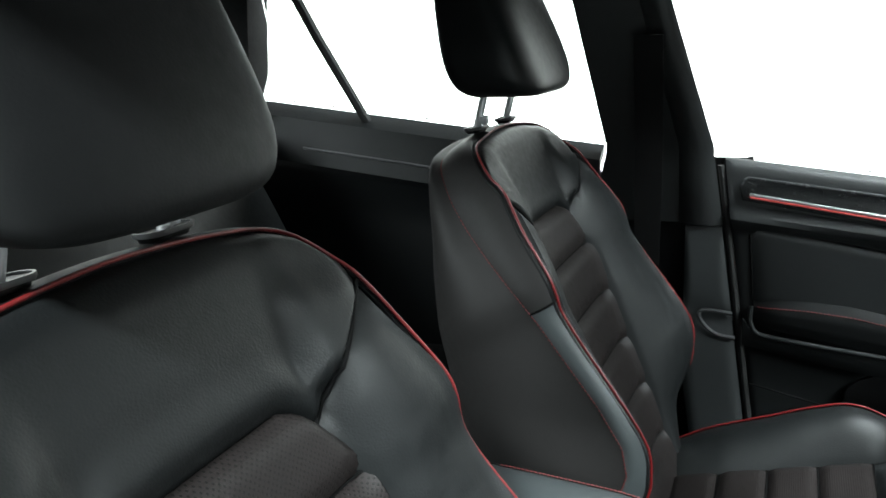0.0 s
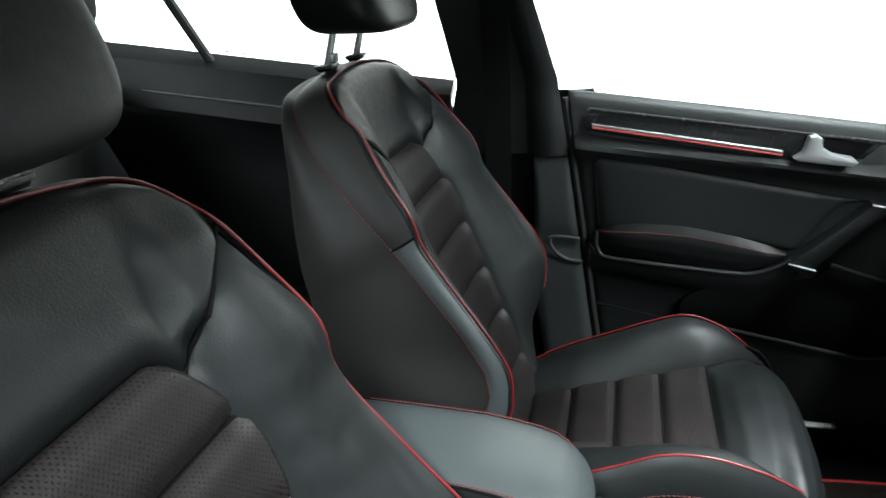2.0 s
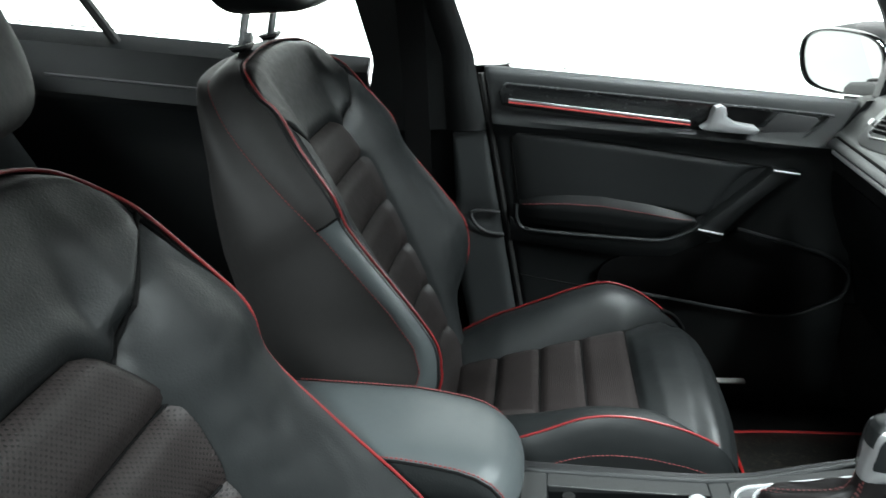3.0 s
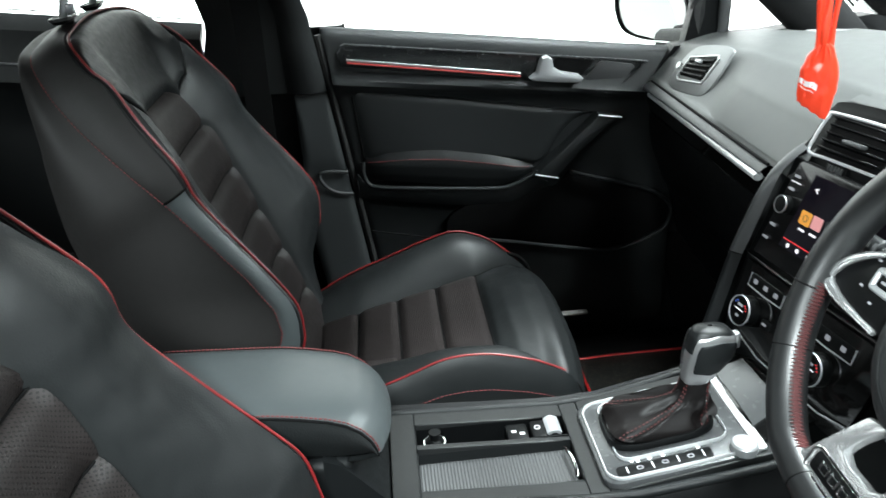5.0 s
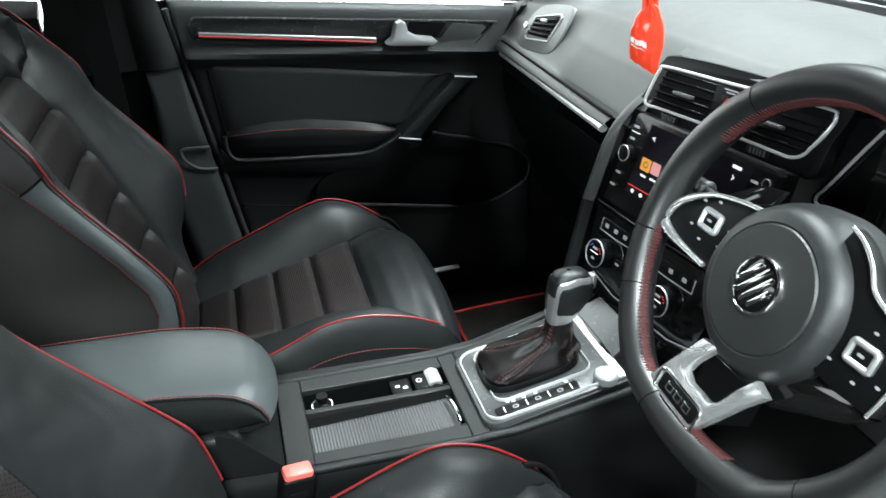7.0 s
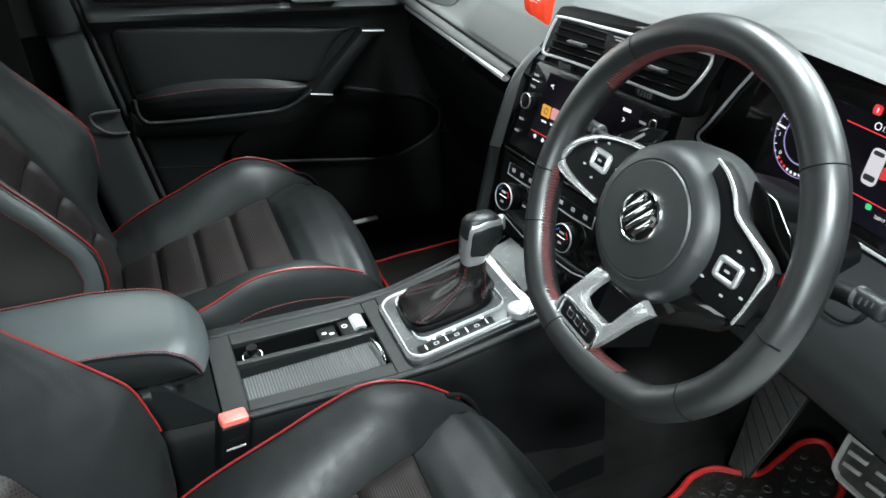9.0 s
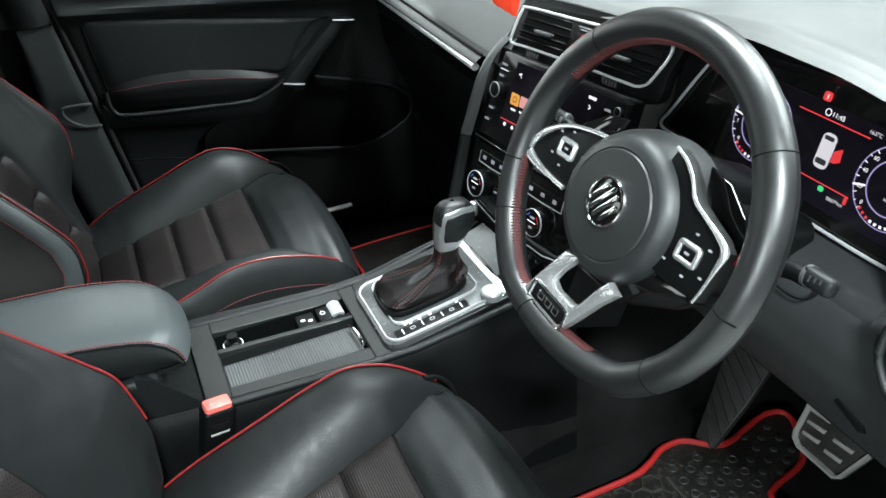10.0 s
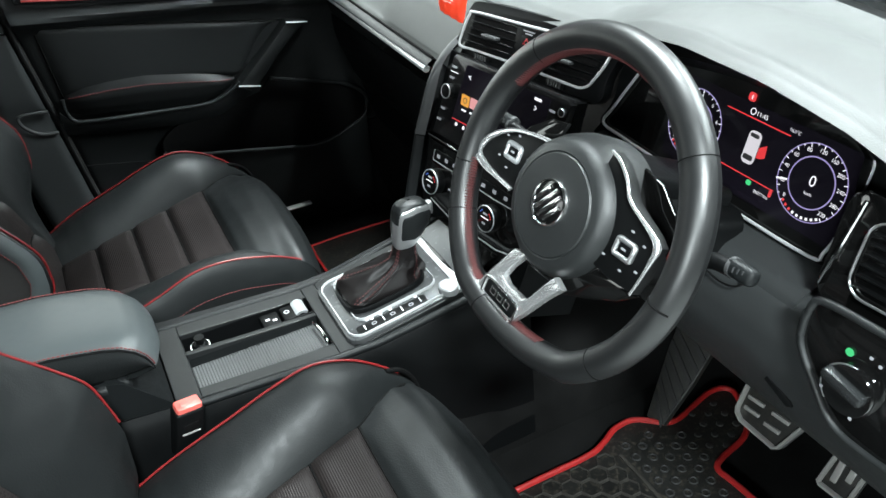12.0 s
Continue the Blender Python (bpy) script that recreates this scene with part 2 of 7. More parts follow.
def tube(pts, r, seg=8, closed=False, bm=None, flat=1.0, up=(0, 0, 1), radii=None):
    """A tube along the points; flat squeezes it across 'up'."""
    bm = bm or bmesh.new()
    pts = [Vector(p) for p in pts]
    n = len(pts)
    rings = []
    last = None
    for i, p in enumerate(pts):
        a = pts[i - 1] if (i or closed) else p
        b = pts[(i + 1) % n] if (closed or i + 1 < n) else p
        d = (b - a).normalized()
        ref = Vector(up)
        if abs(d.dot(ref)) > 0.97:
            ref = Vector((1, 0, 0)) if abs(d.x) < 0.9 else Vector((0, 1, 0))
        side = d.cross(ref).normalized()
        if last is not None and side.dot(last) < 0:
            side = -side
        last = side
        top = side.cross(d).normalized()
        rr = radii[i] if radii else r
        rings.append([bm.verts.new(p + rr * (math.cos(k) * side + flat * math.sin(k) * top)) for k in [2 * math.pi * j / seg for j in range(seg)]])
    for i in range(n if closed else n - 1):
        a, b = rings[i], rings[(i + 1) % n]
        for j in range(seg):
            bm.faces.new((a[j], a[(j + 1) % seg], b[(j + 1) % seg], b[j]))
    if not closed:
        bm.faces.new(rings[0])
        bm.faces.new(rings[-1])
    return bm


def sheet(fn, us, vs, thick=0.0, uv=None):
    """A grid surface fn(u, v); thick gives it a back, by moving along the normals."""
    bm = bmesh.new()
    g = [[bm.verts.new(fn(u, v)) for v in vs] for u in us]
    uvs = {}
    layer = bm.loops.layers.uv.new("metres") if uv else None
    for i in range(len(us) - 1):
        for j in range(len(vs) - 1):
            face = bm.faces.new((g[i][j], g[i + 1][j], g[i + 1][j + 1], g[i][j + 1]))
            if uv:
                for loop, (a, b) in zip(face.loops, ((i, j), (i + 1, j), (i + 1, j + 1), (i, j + 1))):
                    loop[layer].uv = uv(us[a], vs[b])
    if thick:
        bm.normal_update()
        inward = sum((v.normal.dot(CABIN - v.co) for row in g for v in row), 0.0)
        thick = math.copysign(thick, inward)
        back = [[bm.verts.new(v.co - thick * v.normal) for v in row] for row in g]
        nu, nv = len(us), len(vs)
        for i in range(nu - 1):
            for j in range(nv - 1):
                bm.faces.new((back[i][j], back[i][j + 1], back[i + 1][j + 1], back[i + 1][j]))
        rim = [(i, 0) for i in range(nu)] + [(nu - 1, j) for j in range(1, nv)] + [(i, nv - 1) for i in range(nu - 2, -1, -1)] + [(0, j) for j in range(nv - 2, 0, -1)]
        for a, b in zip(rim, rim[1:] + rim[:1]):
            bm.faces.new((g[a[0]][a[1]], g[b[0]][b[1]], back[b[0]][b[1]], back[a[0]][a[1]]))
    return bm


def steps(a, b, n):
    return [lerp(a, b, i / n) for i in range(n + 1)]


def prism(outline, depth, bevel=0.0, m=None, seg=2, bm=None):
    """A 2D outline (x, y) pushed to z = depth, rounded, and laid down by the matrix m."""
    b2 = bmesh.new()
    bottom = [b2.verts.new((x, y, 0)) for x, y in outline]
    top = [b2.verts.new((x, y, depth)) for x, y in outline]
    n = len(outline)
    b2.faces.new(bottom[::-1])
    cap = b2.faces.new(top)
    for i in range(n):
        b2.faces.new((bottom[i], bottom[(i + 1) % n], top[(i + 1) % n], top[i]))
    bmesh.ops.recalc_face_normals(b2, faces=b2.faces[:])
    if bevel:
        bmesh.ops.bevel(b2, geom=list(cap.edges), offset=bevel, segments=seg, profile=0.5, affect="EDGES", clamp_overlap=True)
    if m:
        b2.transform(m)
    if bm is None:
        return b2
    me = bpy.data.meshes.new("join")
    b2.to_mesh(me)
    b2.free()
    bm.from_mesh(me)
    bpy.data.meshes.remove(me)
    return bm


def rrect(w, h, r, n=5, cx=0.0, cy=0.0):
    out = []
    for qx, qy, a0 in ((1, 1, 0), (-1, 1, 90), (-1, -1, 180), (1, -1, 270)):
        for k in range(n + 1):
            a = radians(a0 + 90 * k / n)
            out.append((cx + qx * (w / 2 - r) + r * math.cos(a), cy + qy * (h / 2 - r) + r * math.sin(a)))
    return out


def circle(r, n=32, cx=0.0, cy=0.0):
    return [(cx + r * math.cos(2 * math.pi * k / n), cy + r * math.sin(2 * math.pi * k / n)) for k in range(n)]


def block(size, centre, bevel=0.004, seg=2, m=None, bm=None):
    b2 = bmesh.new()
    bmesh.ops.create_cube(b2, size=1)
    bmesh.ops.scale(b2, vec=size, verts=b2.verts)
    if bevel:
        bmesh.ops.bevel(b2, geom=b2.edges[:], offset=bevel, segments=seg, profile=0.5, affect="EDGES", clamp_overlap=True)
    bmesh.ops.translate(b2, vec=centre, verts=b2.verts)
    if m:
        b2.transform(m)
    if bm is None:
        return b2
    me = bpy.data.meshes.new("join")
    b2.to_mesh(me)
    b2.free()
    bm.from_mesh(me)
    bpy.data.meshes.remove(me)
    return bm


def ring(outline, width, depth, m=None, bm=None):
    """A flat frame of that width inside an outline, standing depth high."""
    n = len(outline)
    c = Vector((sum(p[0] for p in outline) / n, sum(p[1] for p in outline) / n))
    b2 = bmesh.new()
    pts = [Vector(p) for p in outline]
    inner = []
    for i in range(n):
        t = (pts[(i + 1) % n] - pts[i - 1]).normalized()
        nrm = Vector((-t.y, t.x))
        if nrm.dot(c - pts[i]) < 0:
            nrm = -nrm
        inner.append(pts[i] + nrm * width)
    rows = []
    for line, z in ((pts, 0.0), (pts, depth * 0.6), ([lerp(a, b, 0.3) for a, b in zip(pts, inner)], depth), ([lerp(a, b, 0.7) for a, b in zip(pts, inner)], depth), (inner, depth * 0.6), (inner, 0.0)):
        rows.append([b2.verts.new((p.x, p.y, z)) for p in line])
    for a, b in zip(rows, rows[1:] + rows[:1]):
        for i in range(n):
            b2.faces.new((a[i], a[(i + 1) % n], b[(i + 1) % n], b[i]))
    if m:
        b2.transform(m)
    if bm is None:
        return b2
    me = bpy.data.meshes.new("join")
    b2.to_mesh(me)
    b2.free()
    bm.from_mesh(me)
    bpy.data.meshes.remove(me)
    return bm


def axes(origin, right, up):
    """The pose of a plane with x to the right, y up and z out of it."""
    r, u = Vector(right).normalized(), Vector(up)
    u = (u - u.dot(r) * r).normalized()
    n = r.cross(u)
    return Matrix(((r.x, u.x, n.x, origin[0]), (r.y, u.y, n.y, origin[1]), (r.z, u.z, n.z, origin[2]), (0, 0, 0, 1)))


def dashes(pts, r, on, off, lift=(0, 0, 0)):
    """Short stitches along a line."""
    pts = [Vector(p) + Vector(lift) for p in pts]
    bm = bmesh.new()
    run, start, seg = 0.0, None, []
    length = 0.0
    cum = [0.0]
    for a, b in zip(pts, pts[1:]):
        length += (b - a).length
        cum.append(length)

    def at(s):
        i = min(max(int(np.searchsorted(cum, s)) - 1, 0), len(pts) - 2)
        k = (s - cum[i]) / max(cum[i + 1] - cum[i], 1e-9)
        return pts[i].lerp(pts[i + 1], k)

    s = 0.0
    while s + on < length:
        tube([at(s), at(s + on * 0.5), at(s + on)], r, 5, bm=bm, radii=[r * 0.6, r, r * 0.6])
        s += on + off
    return bm


def glass_material():
    m = bpy.data.materials.new("clear_glass")
    m.use_nodes = True
    nt = m.node_tree
    nt.nodes.remove(nt.nodes["Principled BSDF"])
    clear = nt.nodes.new("ShaderNodeBsdfTransparent")
    clear.inputs[0].default_value = (0.95, 0.97, 0.96, 1)
    shine = nt.nodes.new("ShaderNodeBsdfGlossy")
    shine.inputs["Roughness"].default_value = 0.01
    mix = nt.nodes.new("ShaderNodeMixShader")
    fres = nt.nodes.new("ShaderNodeFresnel")
    fres.inputs[0].default_value = 1.3
    nt.links.new(fres.outputs[0], mix.inputs[0])
    nt.links.new(clear.outputs[0], mix.inputs[1])
    nt.links.new(shine.outputs[0], mix.inputs[2])
    nt.links.new(mix.outputs[0], nt.nodes["Material Output"].inputs[0])
    return m


GLASS = glass_material()
MIRROR = material("mirror_glass", (0.9, 0.9, 0.9), 0.02, metal=1.0, vary=0.0, rough_vary=0.0)
AMBIENT = material("red_light_strip", (0.35, 0.05, 0.05), 0.4, emit=(1.0, 0.12, 0.10), emit_strength=0.06)
# the wall's brightness is emission in its material, with no lamps on it
BACKDROP = material("glowing_white_backdrop", (0.8, 0.8, 0.8), 0.9, vary=0.02, emit=(0.945, 1.0, 0.985), emit_strength=BACKDROP_LIGHT)


def glow(name, colour, strength, base=(0.02, 0.02, 0.02)):
    return material(name, base, 0.35, emit=colour, emit_strength=strength, vary=0.05)


MARK = material("white_print", (0.75, 0.75, 0.75), 0.5, vary=0.05)
DIM_MARK = glow("dim_white_print", (0.85, 0.88, 1.0), 0.14, (0.22, 0.22, 0.23))
BRIGHT = material("bright_satin_trim", (0.60, 0.61, 0.62), 0.30, metal=0.5, vary=0.02, rough_vary=0.01)
PLATE = material("silver_grey_plate", (0.060, 0.062, 0.064), 0.26, metal=0.35, vary=0.04, rough_vary=0.02)
SPOKE = material("polished_satin_spoke", (0.62, 0.625, 0.63), 0.25, metal=0.8, vary=0.01, rough_vary=0.0)
SILVER_PAINT = material("silver_trim_paint", (0.55, 0.56, 0.57), 0.32, metal=0.2, vary=0.02, rough_vary=0.01)
PALE_GREY = material("pale_grey_plastic", (0.16, 0.165, 0.165), 0.4, spec=0.4, grain=0.1, grain_scale=900, vary=0.04)
LEDGE = material("grey_padded_trim", (0.034, 0.035, 0.036), 0.45, spec=0.4, grain=0.12, grain_scale=900, vary=0.05)
GAITER = material("creased_black_leather", (0.0050, 0.0042, 0.0042), 0.45, spec=0.14, grain=0.15, grain_scale=500, kind="leather")
WHITE_GLOW = glow("lit_white", (0.95, 0.95, 1.0), 1.1)
CAR_GLOW = glow("lit_grey_white", (0.86, 0.84, 0.90), 0.8)
VIOLET_GLOW = glow("lit_violet", (0.50, 0.42, 0.85), 0.7)
RED_GLOW = glow("lit_red", (1.0, 0.04, 0.05), 0.75)
GREEN_GLOW = glow("lit_green", (0.06, 0.85, 0.28), 0.8)
BLUE_GLOW = glow("lit_blue", (0.10, 0.25, 1.0), 0.6)
TILE_ORANGE = glow("lit_orange_tile", (1.0, 0.45, 0.06), 0.8)
TILE_PINK = glow("lit_pink_tile", (1.0, 0.45, 0.45), 0.75)
TILE_DARK = glow("dark_tile", (0.2, 0.2, 0.25), 0.05)
DISPLAY = material("dark_display", (0.006, 0.005, 0.008), 0.12, vary=0.1, emit=(0.25, 0.18, 0.4), emit_strength=0.003)
BUCKLE_RED = material("pale_red_plastic", (0.62, 0.11, 0.09), 0.35, vary=0.1, vary_scale=40)
RIM_LEATHER = material("worn_rim_leather", (0.0055, 0.0060, 0.0063), 0.40, spec=0.64, grain=0.10, grain_scale=900, kind="leather", crease=0.0, vary=0.08, vary_scale=12, rough_vary=0.03)
RUBBER_EDGE = material("scuffed_rubber", (0.030, 0.028, 0.025), 0.5, spec=0.3, grain=0.3, grain_scale=400, vary=0.4, vary_scale=25)
BAG_RED = material("red_plastic_film", (0.85, 0.055, 0.02), 0.32, vary=0.15, vary_scale=40, grain=0.5, grain_scale=90)
BAG_WHITE = material("white_ink", (0.85, 0.8, 0.8), 0.4, vary=0.05)


# ---- front seats ----
BASE, RISE, FACE = Vector((-0.09, 0, 0.36)), Vector((-0.474, 0, 0.8805)), Vector((0.8805, 0, 0.474))
# height up the backrest: half width, and how far the piped edge stands forward
EDGE = [(-0.06, 0.205, -0.050), (-0.02, 0.222, -0.012), (0.03, 0.236, 0.020), (0.07, 0.240, 0.034), (0.11, 0.243, 0.043), (0.15, 0.243, 0.037), (0.20, 0.240, 0.027), (0.25, 0.236, 0.018),
        (0.305, 0.232, 0.009), (0.335, 0.232, 0.008), (0.36, 0.235, 0.015), (0.385, 0.234, 0.017), (0.44, 0.220, 0.012), (0.492, 0.199, 0.010)]
OVER = [(0.199, 0.492, 0.010), (0.188, 0.518, 0.002), (0.168, 0.546, -0.006), (0.14, 0.562, -0.012), (0.10, 0.569, -0.013), (0.05, 0.574, -0.013), (0.0, 0.576, -0.012)]
MIDDLE = [(-0.06, -0.078), (0.0, -0.072), (0.05, -0.070), (0.17, -0.058), (0.29, -0.042), (0.36, -0.031), (0.435, -0.021), (0.50, -0.016), (0.58, -0.012)]
INSERT = [(-0.06, 0.125), (0.0, 0.128), (0.33, 0.130), (0.36, 0.127), (0.387, 0.118), (0.412, 0.100), (0.428, 0.086), (0.436, 0.070)]
SIDE_SEAM = [(-0.06, -0.075), (0.03, -0.02), (0.10, -0.005), (0.133, 0.004), (0.181, 0.012), (0.246, 0.002), (0.3775, -0.018), (0.489, -0.042), (0.55, -0.062), (0.58, -0.075)]


# the passenger's bolsters end higher and tuck back under the cushion
EDGE_HIGH = [(-0.06, 0.200, -0.110), (0.0, 0.213, -0.075), (0.05, 0.224, -0.042), (0.09, 0.232, 0.004), (0.115, 0.238, 0.021), (0.135, 0.241, 0.031), (0.155, 0.243, 0.036), (0.19, 0.243, 0.035), (0.24, 0.240, 0.029),
             (0.29, 0.236, 0.022), (0.335, 0.233, 0.018), (0.36, 0.235, 0.023), (0.385, 0.234, 0.025), (0.44, 0.220, 0.018), (0.492, 0.199, 0.013)]
SEAM_HIGH = [(-0.06, -0.150), (0.0, -0.115), (0.05, -0.080), (0.09, -0.046), (0.112, -0.018), (0.128, -0.002), (0.163, 0.011), (0.219, 0.008), (0.299, -0.006), (0.373, -0.018), (0.479, -0.048), (0.563, -0.064), (0.58, -0.075)]
REAR = [(-0.06, -0.215), (0.1, -0.225), (0.2, -0.214), (0.34, -0.174), (0.40, -0.153), (0.46, -0.131), (0.51, -0.109), (0.554, -0.092), (0.58, -0.088)]
SHAPE = {"edge": EDGE, "seam": SIDE_SEAM}


def back_point(s, d, n):
    p = BASE + d * RISE + n * FACE
    p.y = s
    return p


def back_face(s, d):
    """How far forward the backrest's face stands."""
    a = abs(s)
    mid = interp(MIDDLE, d)[0]
    if d < 0.492:
        wide, edge = interp(SHAPE["edge"], d)
    else:
        over = sorted((r[1], r[0], r[2]) for r in OVER)
        wide, edge = interp(over, d)
    inner = 0.10 if d > 0.436 else 0.118
    k = max(0.0, min((a - inner) / max(wide - inner, 0.02), 1.0))
    hollow = 0.006 * (min(a, 0.13) / 0.13) ** 2
    puff = (0.016 if d < 0.40 else 0.016 * (1 - smoothstep(0.40, 0.53, d))) * math.sin(math.pi * k ** 0.8)
    crown = 0.007 * smoothstep(0.44, 0.5, d) * (1 - smoothstep(0.54, 0.576, d)) * (1 - (a / 0.2) ** 2 if a < 0.2 else 0)
    return mid + hollow + (edge - mid - 0.006) * (k ** 1.15) + puff + crown


def pillow(a, b, w=0.10):
    """0 at a panel's edges, 1 inside."""
    e = min(a, 1 - a, b, 1 - b) / w
    return 1 - (1 - min(max(e, 0), 1)) ** 2.2


def build_seat(name, label, group, centre, slide, rest_low, wide=1.0, ahead=0.0):
    seat = thing(name, label, "car seat", group, at=(ahead, centre, 0))
    seat.scale = (1.0, wide, 1.0)
    # cushions of the backrest
    rows = [0.436, 0.360, 0.277, 0.195, 0.115, 0.030, -0.055]
    for hi, lo in zip(rows, rows[1:]):
        def channel(u, v, hi=hi, lo=lo):
            d = lerp(lo, hi, v)
            s = u * interp(INSERT, d)[0]
            n = back_face(s, d) - 0.004 + 0.012 * pillow(v, 0.5, 0.30) * (0.4 + 0.6 * pillow(u / 2 + 0.5, 0.5, 0.06))
            return back_point(s, d, n)
        part("back_channel", sheet(channel, steps(-1, 1, 26), steps(0, 1, 12), uv=lambda u, v, hi=hi, lo=lo: (u * interp(INSERT, lerp(lo, hi, v))[0], lerp(lo, hi, v))),
             PERFORATED, seat, "perforated dark brown leather channel")
    for d in rows[1:-1]:
        part("channel_seam", tube([back_point(u * interp(INSERT, d)[0] * 0.97, d, back_face(u * interp(INSERT, d)[0] * 0.97, d) - 0.0034) for u in steps(-1, 1, 16)], 0.0014, 6), SEAM_SHADE, seat)
    for side in (-1, 1):
        def bolster(a, b, side=side):
            d = lerp(-0.06, lerp(0.411, 0.492, a), b)
            wide = interp(SHAPE["edge"], min(d, 0.492))[0]
            s = lerp(lerp(interp(INSERT, min(d, 0.41))[0], wide, a), lerp(0.103, 0.199, a), smoothstep(0.82, 1.0, b))
            wrinkle = 0.0009 * noise.noise(Vector((s * 14 * side, d * 34 + s * 8, 3.1 * side))) + 0.0008 * noise.noise(Vector((s * 90, d * 45, 7 * side)))
            n = back_face(s, d) - 0.007 + 0.008 * pillow(a, b, 0.07) + 0.0045 * smoothstep(0.88, 1.0, a) * (1 - smoothstep(0.93, 1.0, b)) + wrinkle * pillow(a, b, 0.2)
            return back_point(side * s, d, n)
        part("shoulder_seam", tube([back_point(side * lerp(0.103, 0.198, a), lerp(0.411, 0.491, a), back_face(lerp(0.103, 0.198, a), lerp(0.411, 0.491, a)) - 0.0036) for a in steps(0, 1, 24)], 0.0026, 8), SEAM_SHADE, seat)
        part("back_bolster", sheet(bolster, steps(0, 1, 22), steps(0, 1, 60)), LEATHER, seat, "padded black leather side bolster")

    def shoulder(u, v):
        a = abs(u)
        sb = a * 0.199
        db = interp([(0, 0.436), (0.070, 0.436), (0.086, 0.428), (0.100, 0.414), (0.103, 0.411), (0.199, 0.492)], sb)[0]
        st, dt, _ = interp([(0.0, 0.0, 0.576, 0), (0.35, 0.07, 0.572, 0), (0.68, 0.14, 0.562, 0), (0.80, 0.168, 0.546, 0), (0.90, 0.188, 0.518, 0), (1.0, 0.199, 0.492, 0)], a)
        s, d = lerp(sb, st, v), lerp(db, dt, v)
        dent = 0.0022 * math.exp(-(((abs(s) - 0.128) / 0.012) ** 2 + ((d - 0.485) / 0.035) ** 2))
        n = back_face(s, d) - 0.008 + 0.009 * pillow(u / 2 + 0.5, v, 0.08) + dent + 0.005 * math.exp(-(((v - 0.14) / 0.12) ** 2)) * (1 - smoothstep(0.45, 0.7, a))
        return back_point(math.copysign(s, u), d, n)
    part("shoulder_panel", sheet(shoulder, sorted(steps(-1, 1, 48) + [-0.103 / 0.199, 0.103 / 0.199]), steps(0, 1, 24)), LEATHER, seat, "smooth black leather shoulder panel")
    # the piped edge, all round
    half = [(w, d, n) for d, w, n in SHAPE["edge"]] + [(s, d, n) for s, d, n in OVER[1:]]
    line = spline([back_point(s, d, n) for s, d, n in half] + [back_point(-s, d, n) for s, d, n in half[-2::-1]], 6)
    line_low = [p for p in line if p.z > 0.41]
    part("back_piping", tube(line_low, 0.0016, 8), PIPING, seat, "red piping")
    cord = [p - 0.006 * FACE + Vector((0, math.copysign(0.001, p.y) if abs(p.y) > 0.02 else 0, 0)) for p in line]
    part("piping_welt", tube(cord, 0.0028, 8), HEAD_LEATHER, seat, "black welt beside the piping")
    # flanks: from the piping to the seam, and from the seam round to the back shell
    ring_pts = [(s, d, n) for s, d, n in half] + [(-s, d, n) for s, d, n in half[-2::-1]]
    dense = spline([Vector(p) for p in ring_pts], 5)

    def flank(i, k):
        s, d, n = dense[i]
        top = smoothstep(0.50, 0.57, d)
        seam = min(interp(SHAPE["seam"], d)[0], n - 0.018)
        out = 0.010 * (1 - top)
        if k <= 1:
            nn = lerp(n - 0.002, seam, k)
            bulge = 0.007 * math.sin(math.pi * k * 0.9) + out * k
        else:
            q = k - 1
            nn = lerp(seam, min(interp(REAR, d)[0], seam - 0.012), q)
            bulge = out + 0.012 * math.sin(math.pi * min(q * 1.1, 1)) - 0.05 * q ** 4
        side = math.copysign(1, s) * min(abs(s) / 0.12, 1)
        return back_point(s + side * bulge * (1 - 0.6 * top), d + top * (bulge * 0.9 + (0.004 if k else 0)), nn)
    idx = list(range(len(dense)))
    cut = [min((i for i in idx if dense[i].x * side > 0.1), key=lambda i: abs(dense[i].y - 0.352)) for side in (1, -1)]
    part("side_panel", sheet(lambda i, k: flank(i, k), idx[cut[0]:cut[1] + 1], steps(0, 1, 5)), FLANK, seat, "matt black panel round the shoulders")
    part("side_panel", sheet(lambda i, k: flank(i, k), idx[:cut[0] + 1], steps(0, 1, 5)), LIT_LEATHER, seat, "leather side panel beside the piping, painted paler as if lit")
    part("side_panel", sheet(lambda i, k: flank(i, k), idx[cut[1]:], steps(0, 1, 5)), LIT_LEATHER, seat, "leather side panel beside the piping, painted paler as if lit")
    part("flank", sheet(lambda i, k: flank(i, k), idx, steps(1.0, 2, 10)), FLANK, seat, "matt brown-black flank of the backrest")
    stitch = [flank(i, 1.0) + Vector((0, math.copysign(0.0012, dense[i].x), 0)) for i in idx if abs(dense[i].x) > 0.13]
    for side in (-1, 1):
        part("side_stitching", dashes([p for p in stitch if p.y * side > 0], 0.0009, 0.0040, 0.0016), THREAD, seat, "red stitched seam")
    for side in (-1, 1):
        i0 = min((i for i in idx if dense[i].x * side > 0.1), key=lambda i: abs(dense[i].y - 0.352))
        part("side_seam", tube([flank(i0, k) + Vector((0, side * 0.0005, 0)) for k in steps(0.05, 1, 8)], 0.0016, 6), SEAM_SHADE, seat)

    def shell(i, k):
        s, d, n = dense[i]
        e = flank(i, 2.0)
        c = back_point(0, 0.26, -0.225)
        p = e.lerp(Vector((c.x, 0, c.z)), k)
        return p - FACE * 0.02 * k * (2 - k)
    part("back_shell", sheet(shell, idx, steps(0, 0.97, 6)), HARD, seat, "hard black seat-back shell")
